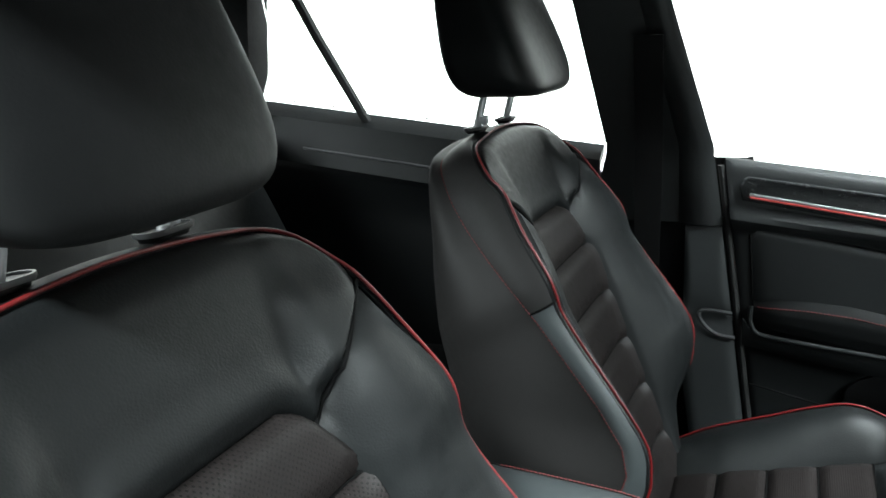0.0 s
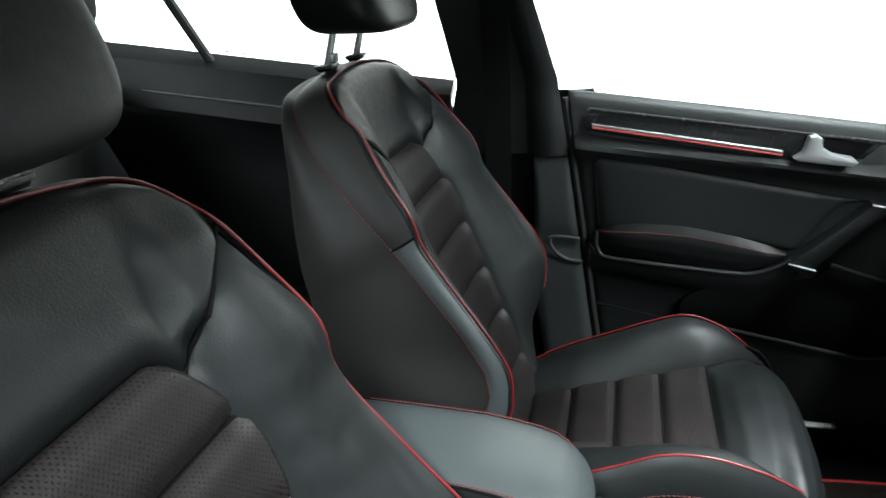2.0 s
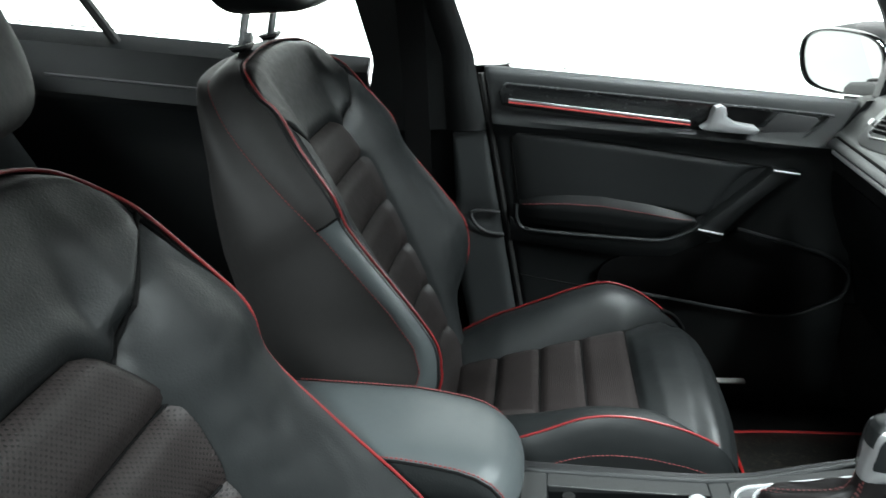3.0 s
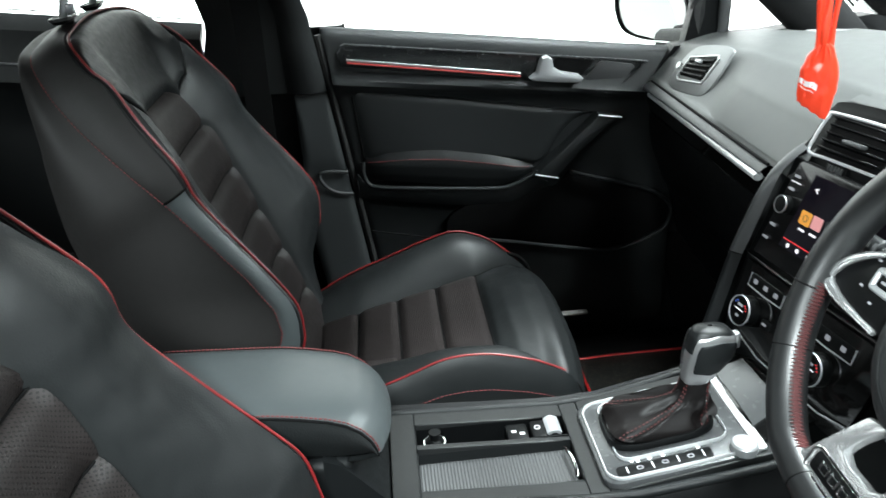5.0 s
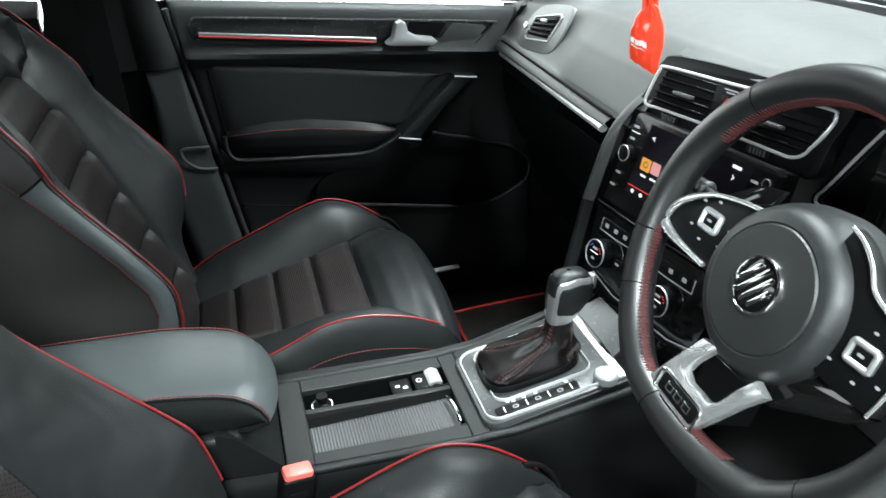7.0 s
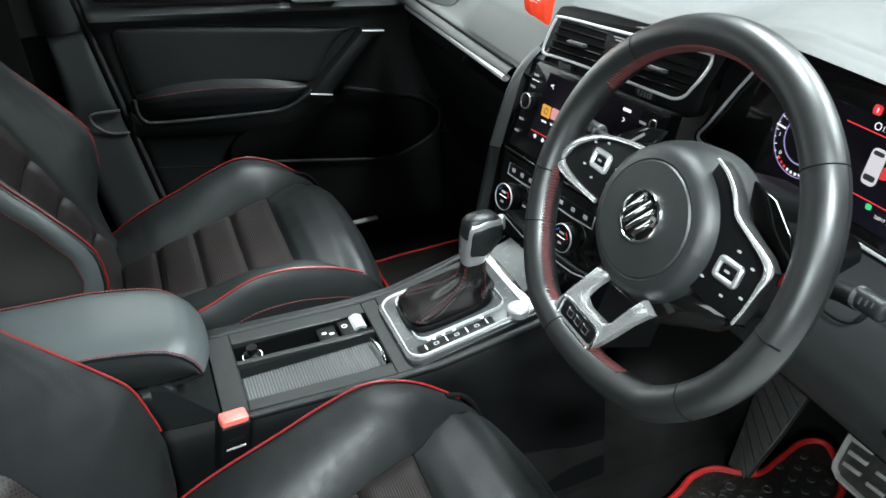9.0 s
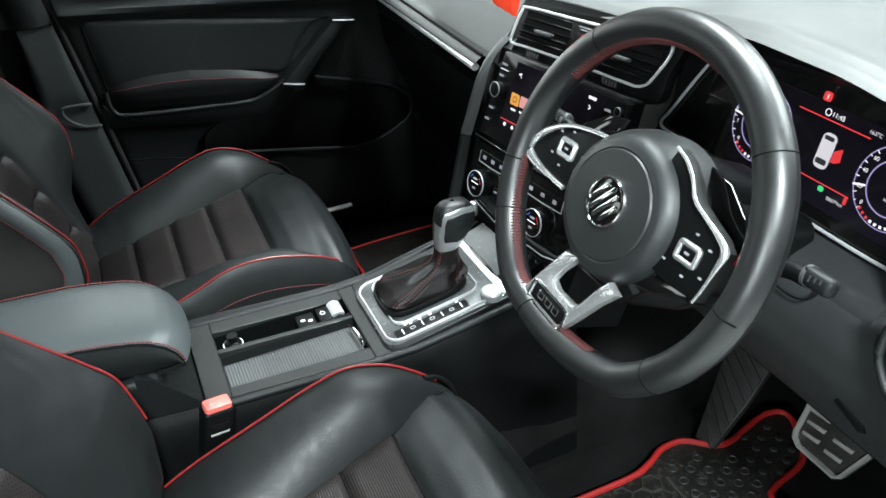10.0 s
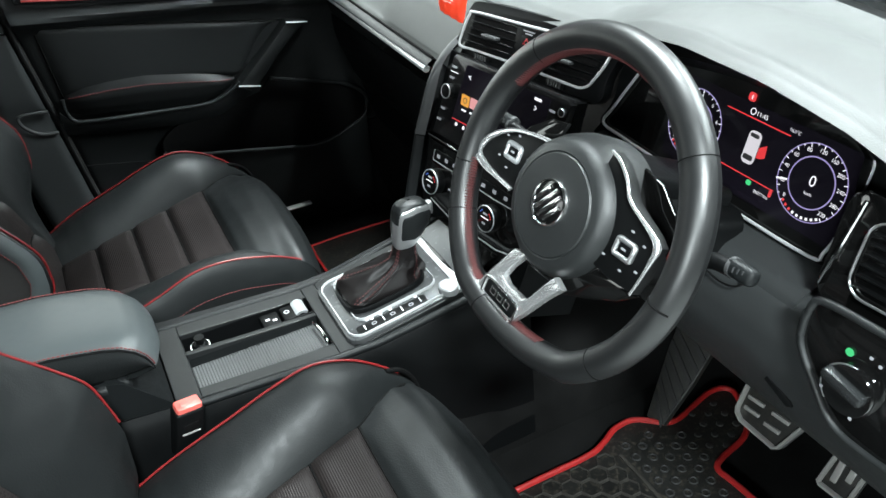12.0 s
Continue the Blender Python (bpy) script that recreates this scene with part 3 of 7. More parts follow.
    # seat cushion: one soft form, cut into channels, bolsters and a front roll along its seams
    edge = [(-0.24, 0.245), (-0.14, 0.305), (-0.08, 0.336), (0.0, 0.366), (0.06, 0.389), (0.115, 0.402), (0.165, 0.388), (0.205, 0.360), (0.24, 0.325)]
    nose = [(0.262, 0.290), (0.270, 0.25), (0.266, 0.18)]
    seams = [-0.24, -0.140, -0.070, 0.0, 0.070, 0.145]
    seam_line = [(-0.24, 0.070, 0.278), (-0.14, 0.082, 0.300), (-0.07, 0.096, 0.313), (0.0, 0.113, 0.323), (0.07, 0.130, 0.333), (0.145, 0.148, 0.343), (0.18, 0.171, 0.346), (0.21, 0.191, 0.342), (0.24, 0.206, 0.325), (0.27, 0.210, 0.285)]

    def cut_at(x):
        return interp(seam_line, x)

    for a0, a1 in zip(seams, seams[1:]):
        def slab(u, v, a0=a0, a1=a1):
            x = lerp(a0, a1, u)
            w, z = cut_at(x)
            return Vector((x + slide, v * w, z - 0.010 + 0.011 * pillow(u, 0.5, 0.22) * (0.35 + 0.65 * pillow(v / 2 + 0.5, 0.5, 0.06)) + 0.006 * abs(v) ** 3))
        part("cushion_channel", sheet(slab, steps(0, 1, 14), steps(-1, 1, 28), uv=lambda u, v, a0=a0, a1=a1: (lerp(a0, a1, u), v * cut_at(lerp(a0, a1, u))[0])),
             RIBBED, seat, "finely ribbed dark brown cushion channel")
    for x in seams[1:]:
        w, z = cut_at(x)
        part("channel_seam", tube([Vector((x + slide, v * w, z - 0.0085 + 0.006 * abs(v) ** 3)) for v in steps(-1, 1, 16)], 0.0016, 6), SEAM_SHADE, seat)

    def thigh(u, v):
        x, z, low = interp([(0.0, 0.145, 0.336, 0), (0.08, 0.154, 0.347, 0), (0.2, 0.178, 0.3575, 0), (0.38, 0.214, 0.3605, 0), (0.52, 0.243, 0.354, 0.322), (0.64, 0.263, 0.341, 0.303), (0.76, 0.277, 0.318, 0.275), (0.88, 0.283, 0.27, 0.235), (1.0, 0.280, 0.18, 0.175)], u)
        w, ze = cut_at(min(x, 0.27))
        if u < 0.52:
            low = lerp(ze - 0.004, 0.322, smoothstep(0.40, 0.52, u))
        a = abs(v)
        crease = -0.0016 * math.exp(-((u - 0.50 - 0.10 * (a - 0.8)) / 0.022) ** 2) * smoothstep(0.55, 0.9, a)
        soft = 0.0012 * noise.noise(Vector((x * 16, v * 4, 1))) + 0.0005 * noise.noise(Vector((x * 70, v * 3, 4))) + 0.0010 * noise.noise(Vector((x * 9, v * 15, 6 + centre))) * smoothstep(0.1, 0.35, u)
        return Vector((x + slide - 0.016 * a ** 4 * smoothstep(0.4, 1, u), v * w, lerp(z, low, a ** 2.8) + crease + soft))
    part("thigh_panel", sheet(thigh, steps(0, 1, 44), steps(-1, 1, 40)), LEATHER, seat, "smooth black leather front roll of the cushion")
    for side in (-1, 1):
        line2 = edge[:5] + [(0.115, 0.3915), (0.165, 0.3805), (0.205, 0.3655), (0.243, 0.340)] if centre > 0 and side < 0 else edge
        rim2 = spline([Vector((x + slide, side * 0.222, z)) for x, z in line2 + nose], 6)
        top = [p for p in rim2 if p.x - slide < 0.236 and p.z > 0.32 or p.x < 0.1]

        def wing(i, a, side=side, rim2=rim2):
            p = rim2[i]
            x = p.x - slide
            s0, z0 = cut_at(x)
            z0 = min(z0, p.z + 0.010) if x > 0.2 else z0
            s = lerp(s0, 0.222, a)
            full = 1 - smoothstep(0.14, 0.235, x)
            zz = lerp(z0 - 0.006, p.z - 0.003, a ** 0.85) + 0.019 * math.sin(math.pi * a ** 0.9) * (0.25 + 0.75 * full)
            rear = 1 - smoothstep(-0.10, 0.04, x)
            fold = 0.0011 * noise.noise(Vector((x * 20, s * 14 * side, 5 * side))) + rear * 0.0040 * noise.noise(Vector((x * 62 + s * 12, s * 5 * side, 9 * side)))
            return Vector((x + slide, side * s, zz + fold * math.sin(math.pi * a)))
        part("cushion_bolster", sheet(wing, list(range(len(rim2) - 14)), steps(0, 1, 20)), LEATHER, seat, "creased black leather cushion bolster")
        part("cushion_piping", tube(top, 0.0016, 8), PIPING, seat, "red piping")
        part("cushion_seam", tube([Vector((x + slide, side * cut_at(x)[0], cut_at(x)[1] - 0.0045)) for x in steps(-0.24, 0.236, 30)], 0.0018, 6), SEAM_SHADE, seat)
        part("corner_tuck", tube(spline([Vector((x + slide, side * y, z)) for x, y, z in ((0.214, 0.214, 0.3505), (0.236, 0.2195, 0.338), (0.252, 0.221, 0.318), (0.262, 0.220, 0.292))], 6), 0.0034, 8), SEAM_SHADE, seat, "dark fold at the corner")

        def skirt(i, k, side=side, rim2=rim2):
            p = rim2[i]
            s = 0.223 + 0.022 * math.sin(math.pi / 2 * min(k * 2.0, 1)) - 0.014 * smoothstep(0.5, 1, k)
            return Vector((p.x, side * s, lerp(p.z - 0.002, min(0.175, p.z - 0.003), k ** 1.25)))
        part("cushion_flank", sheet(lambda i, k: skirt(i, k), list(range(len(rim2))), steps(0, 0.30, 5)), LEATHER_SMOOTH, seat, "black leather band beside the piping")
        part("cushion_skirt", sheet(lambda i, k: skirt(i, k), list(range(len(rim2))), steps(0.30, 1, 10)), HEAD_LEATHER, seat, "matt black cushion flank")
        part("cushion_stitching", dashes([skirt(i, 0.30) + Vector((0, side * 0.001, 0.001)) for i in range(len(top) + 2)], 0.0008, 0.0040, 0.0022), THREAD, seat, "red stitched seam")
    part("cushion_pan", block((0.44, 0.42, 0.14), (0.035 + slide, 0, 0.19), 0.03, 3), HARD, seat, "hard plastic under the cushion")
    for side in (-1, 1):
        part("seat_rail", block((0.52, 0.04, 0.075), (0.0, side * 0.18, 0.095), 0.008), HARD, seat, "dark steel seat rail")
    # head restraint
    low = rest_low
    rest_parent = part("headrest", head_pad(low, 0.0, 0.142, 0.072) if centre > 0 else head_pad(low, 0.0, 0.130, 0.060), LEATHER_SMOOTH if centre > 0 else HEAD_LEATHER, seat, "black leather headrest pad")
    for side in (-1, 1):
        s = side * 0.067
        foot = Vector((-0.392, s, 0.862))
        top = Vector((-0.372, s, low + 0.03))
        part("headrest_post", tube([foot, top], 0.0055, 12), BRIGHT, rest_parent, "bright steel post")
        part("post_sleeve", prism(rrect(0.042, 0.022, 0.010), 0.007, 0.003, axes((foot.x, s, 0.8655), (0, -1, 0), (-1, 0, -0.1))), HARD, rest_parent, "black post sleeve")
        part("sleeve_ring", ring(rrect(0.049, 0.028, 0.0135), 0.0022, 0.004, axes((foot.x, s, 0.867), (0, -1, 0), (-1, 0, -0.1))), GREYTRIM, rest_parent, "thin grey sleeve ring")
    part("release_button", block((0.010, 0.012, 0.012), (-0.380, 0.062 if centre < 0 else -0.067, 0.876), 0.002), PALE, rest_parent, "bright release button")
    return seat


def head_pad(low, ahead, half, depth):
    bm = bmesh.new()
    nu, nv = 40, 24
    rows = []
    for j in range(nv + 1):
        phi = -math.pi / 2 + math.pi * j / nv
        row = []
        for i in range(nu):
            th = 2 * math.pi * i / nu
            cp, sp = math.cos(phi), math.sin(phi)
            f = lambda v, e: math.copysign(abs(v) ** e, v)
            x = f(cp, 0.30) * f(math.cos(th), 0.40)
            y = f(cp, 0.36) * f(math.sin(th), 0.44)
            z = f(sp, 0.62)
            h = (z + 1) / 2
            wide = lerp(half, half - 0.030, h ** 1.4)
            deep = lerp(depth, 0.038, h ** 1.1)
            xx = x * deep - 0.010 * (y ** 2) * (1 if x > 0 else 0.3)
            row.append(bm.verts.new((-0.347 + ahead + xx - 0.058 * h, y * wide, low + 0.215 * h)))
        rows.append(row)
    for a, b in zip(rows, rows[1:]):
        for i in range(nu):
            bm.faces.new((a[i], a[(i + 1) % nu], b[(i + 1) % nu], b[i]))
    bmesh.ops.remove_doubles(bm, verts=bm.verts[:], dist=1e-5)
    return bm


SHAPE.update(edge=EDGE_HIGH, seam=SEAM_HIGH)
build_seat("car_seat", "black leather sports seat with red piping and perforated channels", "front seats", 0.376, 0.0, 0.905, 0.92, 0.004)
SHAPE.update(edge=EDGE, seam=SIDE_SEAM)
build_seat("car_seat", "black leather sports seat with red piping beside the centre armrest", "front seats", -0.36, 0.033, 0.890)


# ---- cabin shell ----
def sill(x):
    return 0.7745 - 0.1254 * (x + 0.095)


def door_edge(z):
    return -0.093 + (0.736 - z) * 0.136


def poly_wall(pts, y0, y1, bevel=0.0):
    """An outline in x and z, pushed from y0 to y1."""
    m = Matrix(((1, 0, 0, 0), (0, 0, 1, y0), (0, 1, 0, 0), (0, 0, 0, 1)))
    return prism(pts, y1 - y0, bevel, m)


ground = tagged(part("ground", sheet(lambda u, v: Vector((u, v, -0.34)), [-400, -6, -2, 0, 2, 6, 400], [-400, -6, -2, 0, 2, 6, 400]), STUDIO_FLOOR),
                "pale smooth studio floor under the car", "ground", kind="structure")
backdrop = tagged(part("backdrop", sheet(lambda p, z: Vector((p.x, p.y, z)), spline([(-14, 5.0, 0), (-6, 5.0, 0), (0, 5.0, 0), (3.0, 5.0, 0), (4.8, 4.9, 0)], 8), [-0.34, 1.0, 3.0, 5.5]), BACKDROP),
                  "white studio backdrop round the car, glowing by itself to look brightly lit", "backdrop", kind="structure")
floor = tagged(part("floor", sheet(lambda u, v: Vector((u, v, 0.060 + 0.34 * smoothstep(0.88, 1.25, u) * (u - 0.88) / 0.3)), steps(-1.15, 1.2, 47), steps(-0.72, 0.74, 20), 0.03), CARPET),
               "black carpeted car floor rising to the footwell", "floor", kind="structure")
part("underbody", block((2.5, 1.45, 0.30), (0.0, 0.0, -0.14), 0.03), HARD, floor, "dark underbody")
tunnel = tagged(part("tunnel", sheet(lambda u, v: Vector((u, 0.135 * math.copysign(min(abs(math.cos(v)) ** 0.5, 1), math.cos(v)), 0.06 + 0.17 * math.sin(v) ** 0.5)), steps(-1.1, 1.1, 20), steps(0, math.pi, 16)), CARPET),
                "black carpeted transmission tunnel", "tunnel", kind="structure")
firewall = tagged(part("firewall", block((0.04, 1.5, 0.85), (1.22, 0, 0.33), 0.01), CARPET), "black footwell bulkhead", "bulkhead", kind="structure")
ceiling = tagged(part("ceiling", sheet(lambda u, v: Vector((u, v * (0.60 - 0.02 * u), 1.235 - 0.05 * v * v - 0.05 * max(u - 0.0, 0) ** 2 * 4 - 0.03 * max(-u - 0.4, 0))), steps(-1.25, 0.36, 20), steps(-1, 1, 14), 0.03), HEADLINER),
                 "black fabric headliner", "ceiling", kind="structure")
tagged(part("wall_rear", block((0.05, 1.36, 0.95), (-1.30, 0, 0.45), 0.02), HEADLINER), "black trim closing the rear of the cabin", "wall", kind="structure")
# unseen wall and sill, added to keep light out on the driver's side
for y, nm in ((-0.73, "wall_driver_side"),):
    tagged(part(nm, poly_wall([(-1.30, 0.0), (-0.42, 0.0), (-0.42, 0.80), (-0.50, 1.19), (-0.62, 1.19), (-0.52, 0.84), (-1.30, 0.88)], y, y + 0.06, 0.006), HARD),
           "unseen plain black wall closing the driver's side behind the door", "wall", kind="structure")
    tagged(part("sill_driver_side", block((1.45, 0.10, 0.10), (0.30, -0.76, 0.04), 0.02), HARD), "unseen black sill closing the driver's side low down", "sill", kind="structure")
# roof rails over the doors
for side in (-1, 1):
    tagged(part("roof_rail", tube(spline([(-1.25, side * 0.56, 1.14), (-0.6, side * 0.585, 1.185), (0.0, side * 0.58, 1.19), (0.38, side * 0.57, 1.15)], 8), 0.045, 10), HEADLINER),
           "black roof rail over the doors", "roof rail", kind="structure")

# passenger door
door = thing("passenger_door", "closed black passenger door with padded armrest and silver handle", "car door")
SECTION = [(0.014, 0.765), (0.012, 0.748), (0.008, 0.732), (0.006, 0.722), (0.009, 0.710), (0.020, 0.702), (0.032, 0.699), (0.080, 0.697), (0.088, 0.688), (0.094, 0.680), (0.103, 0.679), (0.110, 0.685),
           (0.120, 0.699), (0.135, 0.704), (0.22, 0.704), (0.28, 0.704), (0.335, 0.704), (0.342, 0.708), (0.40, 0.712), (0.75, 0.725)]


def card(u, k):
    w = CARD_ROWS[k]
    x = lerp(door_edge(max(sill(-0.08) - w, 0.06)) + 0.006, 0.70, u)
    z = sill(x) - w
    y = interp(SECTION[4:], w * (1 + 0.30 * x if 0.05 < w < 0.15 else 1))[0] if k > 3 else SECTION[k][1]
    y += 0.004 * noise.noise(Vector((x * 3, w * 4, 0)))
    return Vector((x, y + 0.006 * math.exp(-((x - door_edge(z)) / 0.008) ** 2), max(z, 0.06)))


CARD_ROWS = [r[0] for r in SECTION[:-1]] + [0.45, 0.5, 0.6, 0.68, 0.72]
part("door_card", sheet(card, [0, 0.006, 0.014, 0.025] + steps(0.04, 1, 50), list(range(len(CARD_ROWS))), 0.02), DOOR_SKIN, door, "black moulded door card")
part("door_jamb", sheet(lambda u, v: Vector((door_edge(lerp(0.765, 0.06, v)) + lerp(-0.05, 0.05, u), 0.728, lerp(0.765, 0.06, v))), [0, 1], steps(0, 1, 6), 0.01), SEAM_SHADE, door)
part("door_seal", tube([(door_edge(z) - 0.001, 0.708, z) for z in steps(0.755, 0.08, 12)], 0.006, 8), RUBBER, door, "black rubber door seal")
def insert_point(u, v):
    x = lerp(-0.047 + 0.012 * v, lerp(0.416, 0.316, v), u)
    top = 0.655 - 0.176 * (x + 0.05)
    low = interp([(-0.04, 0.512), (0.0, 0.517), (0.14, 0.508), (0.24, 0.493), (0.295, 0.480), (0.316, 0.486), (0.416, 0.574)], x)[0]
    return Vector((x, 0.7015 - 0.008 * pillow(u, v, 0.08), lerp(top, min(low, top - 0.004), v)))


part("padded_insert", sheet(insert_point, steps(0, 1, 36), steps(0, 1, 22)), DOOR_SKIN, door, "padded black insert")
part("insert_groove", tube([insert_point(0.0, v) for v in steps(1, 0, 10)] + [insert_point(u, 0.0) for u in steps(0.03, 1, 24)], 0.0022, 6), SEAM_SHADE, door)
# trim pod with lit strip and handle
pod = [(-0.055, 0.738), (-0.066, 0.722), (-0.060, 0.699), (0.10, 0.672), (0.27, 0.646), (0.441, 0.618), (0.470, 0.636), (0.503, 0.664), (0.490, 0.670), (0.25, 0.7005), (0.0, 0.732)]
part("trim_pod", poly_wall(pod, 0.6985, 0.6885, 0.003), POD, door, "black trim pod under the window sill")
part("trim_line", tube(spline([(-0.062, 0.686, 0.726), (-0.052, 0.685, 0.737), (-0.02, 0.685, 0.7345), (0.25, 0.685, 0.700), (0.485, 0.685, 0.6705), (0.500, 0.685, 0.662), (0.470, 0.685, 0.636), (0.445, 0.685, 0.6195)], 6), 0.0022, 8), PLATE, door, "dim silver trim line")
part("decor_strip", sheet(lambda u, v: Vector((lerp(-0.048, 0.268, u), 0.6835 - 0.002 * math.sin(math.pi * v), lerp(0.713, 0.6655, u) - 0.0055 * v)), steps(0, 1, 12), steps(0, 1, 5), 0.003), SATIN, door, "silver decor strip")
part("light_strip", tube([(-0.048, 0.6825, 0.7060), (0.11, 0.6825, 0.6820), (0.268, 0.6825, 0.6575)], 0.0017, 8), AMBIENT, door, "red ambient light strip")
# flat dark plate on the pod: the recess's shade put into colour
part("handle_cup_shade", poly_wall([(0.325, 0.672), (0.337, 0.687), (0.409, 0.6755), (0.384, 0.650), (0.34, 0.654)], 0.689, 0.6865, 0.001), SEAM_SHADE, door, "near-black sheet painting the shade of the handle recess")
part("inner_handle", poly_wall([(0.283, 0.655), (0.297, 0.664), (0.302, 0.682), (0.306, 0.691), (0.316, 0.694), (0.324, 0.689), (0.327, 0.672), (0.343, 0.662), (0.376, 0.655), (0.383, 0.648), (0.376, 0.641), (0.33, 0.645), (0.29, 0.650)], 0.686, 0.664, 0.005), PALE, door, "satin silver inner door handle")
part("tweeter_grille", poly_wall([(0.390, 0.6435), (0.4165, 0.672), (0.424, 0.674), (0.480, 0.664), (0.486, 0.658), (0.458, 0.630), (0.449, 0.627), (0.396, 0.639)], 0.6885, 0.6860, 0.001), GREYTRIM, door, "dark grey tweeter grille")
# armrest and pull handle


def arm_point(u, v):
    """The padded ledge: up out of the panel, over the front edge and down under it."""
    x = lerp(-0.034, 0.292, u)
    zt = interp([(-0.034, 0.515), (0.0, 0.519), (0.05, 0.520), (0.12, 0.515), (0.20, 0.500), (0.292, 0.476)], x)[0]
    zb = interp([(-0.034, 0.482), (-0.01, 0.474), (0.08, 0.460), (0.165, 0.447), (0.22, 0.443), (0.262, 0.452), (0.292, 0.468)], x)[0]
    out, k = interp([(0.0, 0.0, -0.45), (0.2, 0.007, -0.22), (0.4, 0.015, 0.0), (0.52, 0.0195, 0.14), (0.66, 0.021, 0.32), (0.85, 0.017, 0.72), (1.0, 0.010, 1.0)], v)
    return Vector((x, 0.703 - out * (0.35 + 0.65 * pillow(u, 0.5, 0.16)), lerp(zt, zb, k)))


part("armrest", sheet(arm_point, steps(0, 1, 36), steps(0, 1, 20)), LEATHER_SMOOTH, door, "padded black door armrest")
part("armrest_stitching", dashes([arm_point(u, 0.50) + Vector((0, -0.0010, 0.0006)) for u in steps(0.02, 0.99, 44)], 0.0013, 0.005, 0.0015), THREAD, door, "red stitched seam")
scoop = spline([(-0.038, 0.695, 0.512), (-0.0385, 0.692, 0.488), (-0.030, 0.690, 0.468), (-0.010, 0.689, 0.461), (0.062, 0.688, 0.4525), (0.14, 0.688, 0.445), (0.20, 0.688, 0.4395), (0.235, 0.688, 0.439), (0.262, 0.688, 0.447), (0.285, 0.686, 0.459), (0.298, 0.684, 0.470)], 8)
part("armrest_frame", tube(scoop, 0.0042, 10), DOOR_SKIN, door, "black frame under the armrest")


def bowl(u, v):
    """The rounded shell under the armrest, from its frame back to the lower panel."""
    x = lerp(-0.050, 0.315, u)
    zt = interp([(-0.05, 0.490), (-0.035, 0.468), (-0.01, 0.459), (0.06, 0.4505), (0.14, 0.443), (0.235, 0.437), (0.285, 0.452), (0.315, 0.462)], x)[0]
    zb = interp([(-0.05, 0.437), (0.06, 0.418), (0.16, 0.4025), (0.25, 0.402), (0.315, 0.430)], x)[0]
    return Vector((x, lerp(0.688, 0.7005, v ** 1.6), lerp(zt, zb, v)))


part("armrest_shell", sheet(bowl, steps(0, 1, 34), steps(0, 1, 8), 0.004), DOOR_SKIN, door, "black shell under the armrest")
part("pull_handle", poly_wall([(0.292, 0.463), (0.330, 0.520 - 0.022), (0.3634, 0.527), (0.4163, 0.5755), (0.459, 0.5690), (0.420, 0.538), (0.386, 0.508), (0.360, 0.480), (0.337, 0.455), (0.318, 0.447)], 0.704, 0.672, 0.008), DOOR_SKIN, door, "black pull handle")
for p, q in (((0.293, 0.4665), (0.337, 0.4560)), ((0.414, 0.5755), (0.459, 0.5680))):
    part("handle_bezel", tube([(p[0], 0.6705, p[1]), ((p[0] + q[0]) / 2, 0.6695, (p[1] + q[1]) / 2), (q[0], 0.6705, q[1])], 0.0026, 8, flat=0.7), BRIGHT, door, "thin chrome handle bezel")
# pocket and loudspeaker shelf low on the door
pocket = spline([(0.1575, 0.4025, 0), (0.1328, 0.389, 0), (0.119, 0.373, 0), (0.1167, 0.354, 0), (0.127, 0.3436, 0), (0.20, 0.328, 0), (0.279, 0.312, 0), (0.36, 0.295, 0), (0.427, 0.2825, 0), (0.47, 0.283, 0), (0.505, 0.2915, 0), (0.557, 0.316, 0), (0.573, 0.340, 0), (0.571, 0.373, 0), (0.533, 0.405, 0), (0.47, 0.428, 0), (0.410, 0.4456, 0), (0.366, 0.4596, 0)], 6)
# no hollow here: a near-black sheet paints the pocket's inner shade
part("pocket_shade", poly_wall([(p.x, p.y) for p in pocket] + [(0.34, 0.43)], 0.718, 0.7005, 0.002), SEAM_SHADE, door, "near-black sheet painting the shade inside the door pocket")
part("pocket_rim", tube([Vector((p.x, 0.690, p.y)) for p in pocket[18:]], 0.0042, 8), DOOR_SKIN, door, "rounded rim of the pocket")
low_rim = [p for p in pocket[24:72]]
part("pocket_bin", sheet(lambda i, v: Vector((low_rim[i].x, 0.690 + 0.016 * v ** 2, lerp(low_rim[i].y - 0.002, 0.10, v))), list(range(len(low_rim))), steps(0, 1, 8), 0.006), DOOR_SKIN, door, "black moulded door bin")
part("lower_groove", tube([(-0.035, 0.7005, 0.3654), (0.047, 0.7005, 0.348), (0.112, 0.7005, 0.334)], 0.0016, 6), SEAM_SHADE, door)
# made-up steel bar, added to give a glint low beside the seat
part("glint_bar", block((0.07, 0.016, 0.005), (0.36, 0.645, 0.165), 0.002), STEEL, door, "small steel bar standing in for a bright glint")
window_1 = tagged(part("window_1", sheet(lambda u, v: Vector((lerp(lerp(-0.085, -0.19, v), lerp(0.60, 0.36, v), u), lerp(0.745, 0.600, v), lerp(sill(lerp(-0.085, 0.60, u)) - 0.005, 1.145, v))), steps(0, 1, 4), steps(0, 1, 4), 0.004), GLASS),
                  "clear passenger door window", "window", kind="structure")
window_1.visible_shadow = False
tagged(part("window_frame", tube(spline([(-0.150, 0.60, 1.14), (0.1, 0.605, 1.165), (0.30, 0.61, 1.13), (0.50, 0.655, 0.94), (0.595, 0.70, 0.80), (0.61, 0.715, 0.70)], 8), 0.014, 8), RUBBER),
       "black window frame of the passenger door", "window frame", kind="structure")
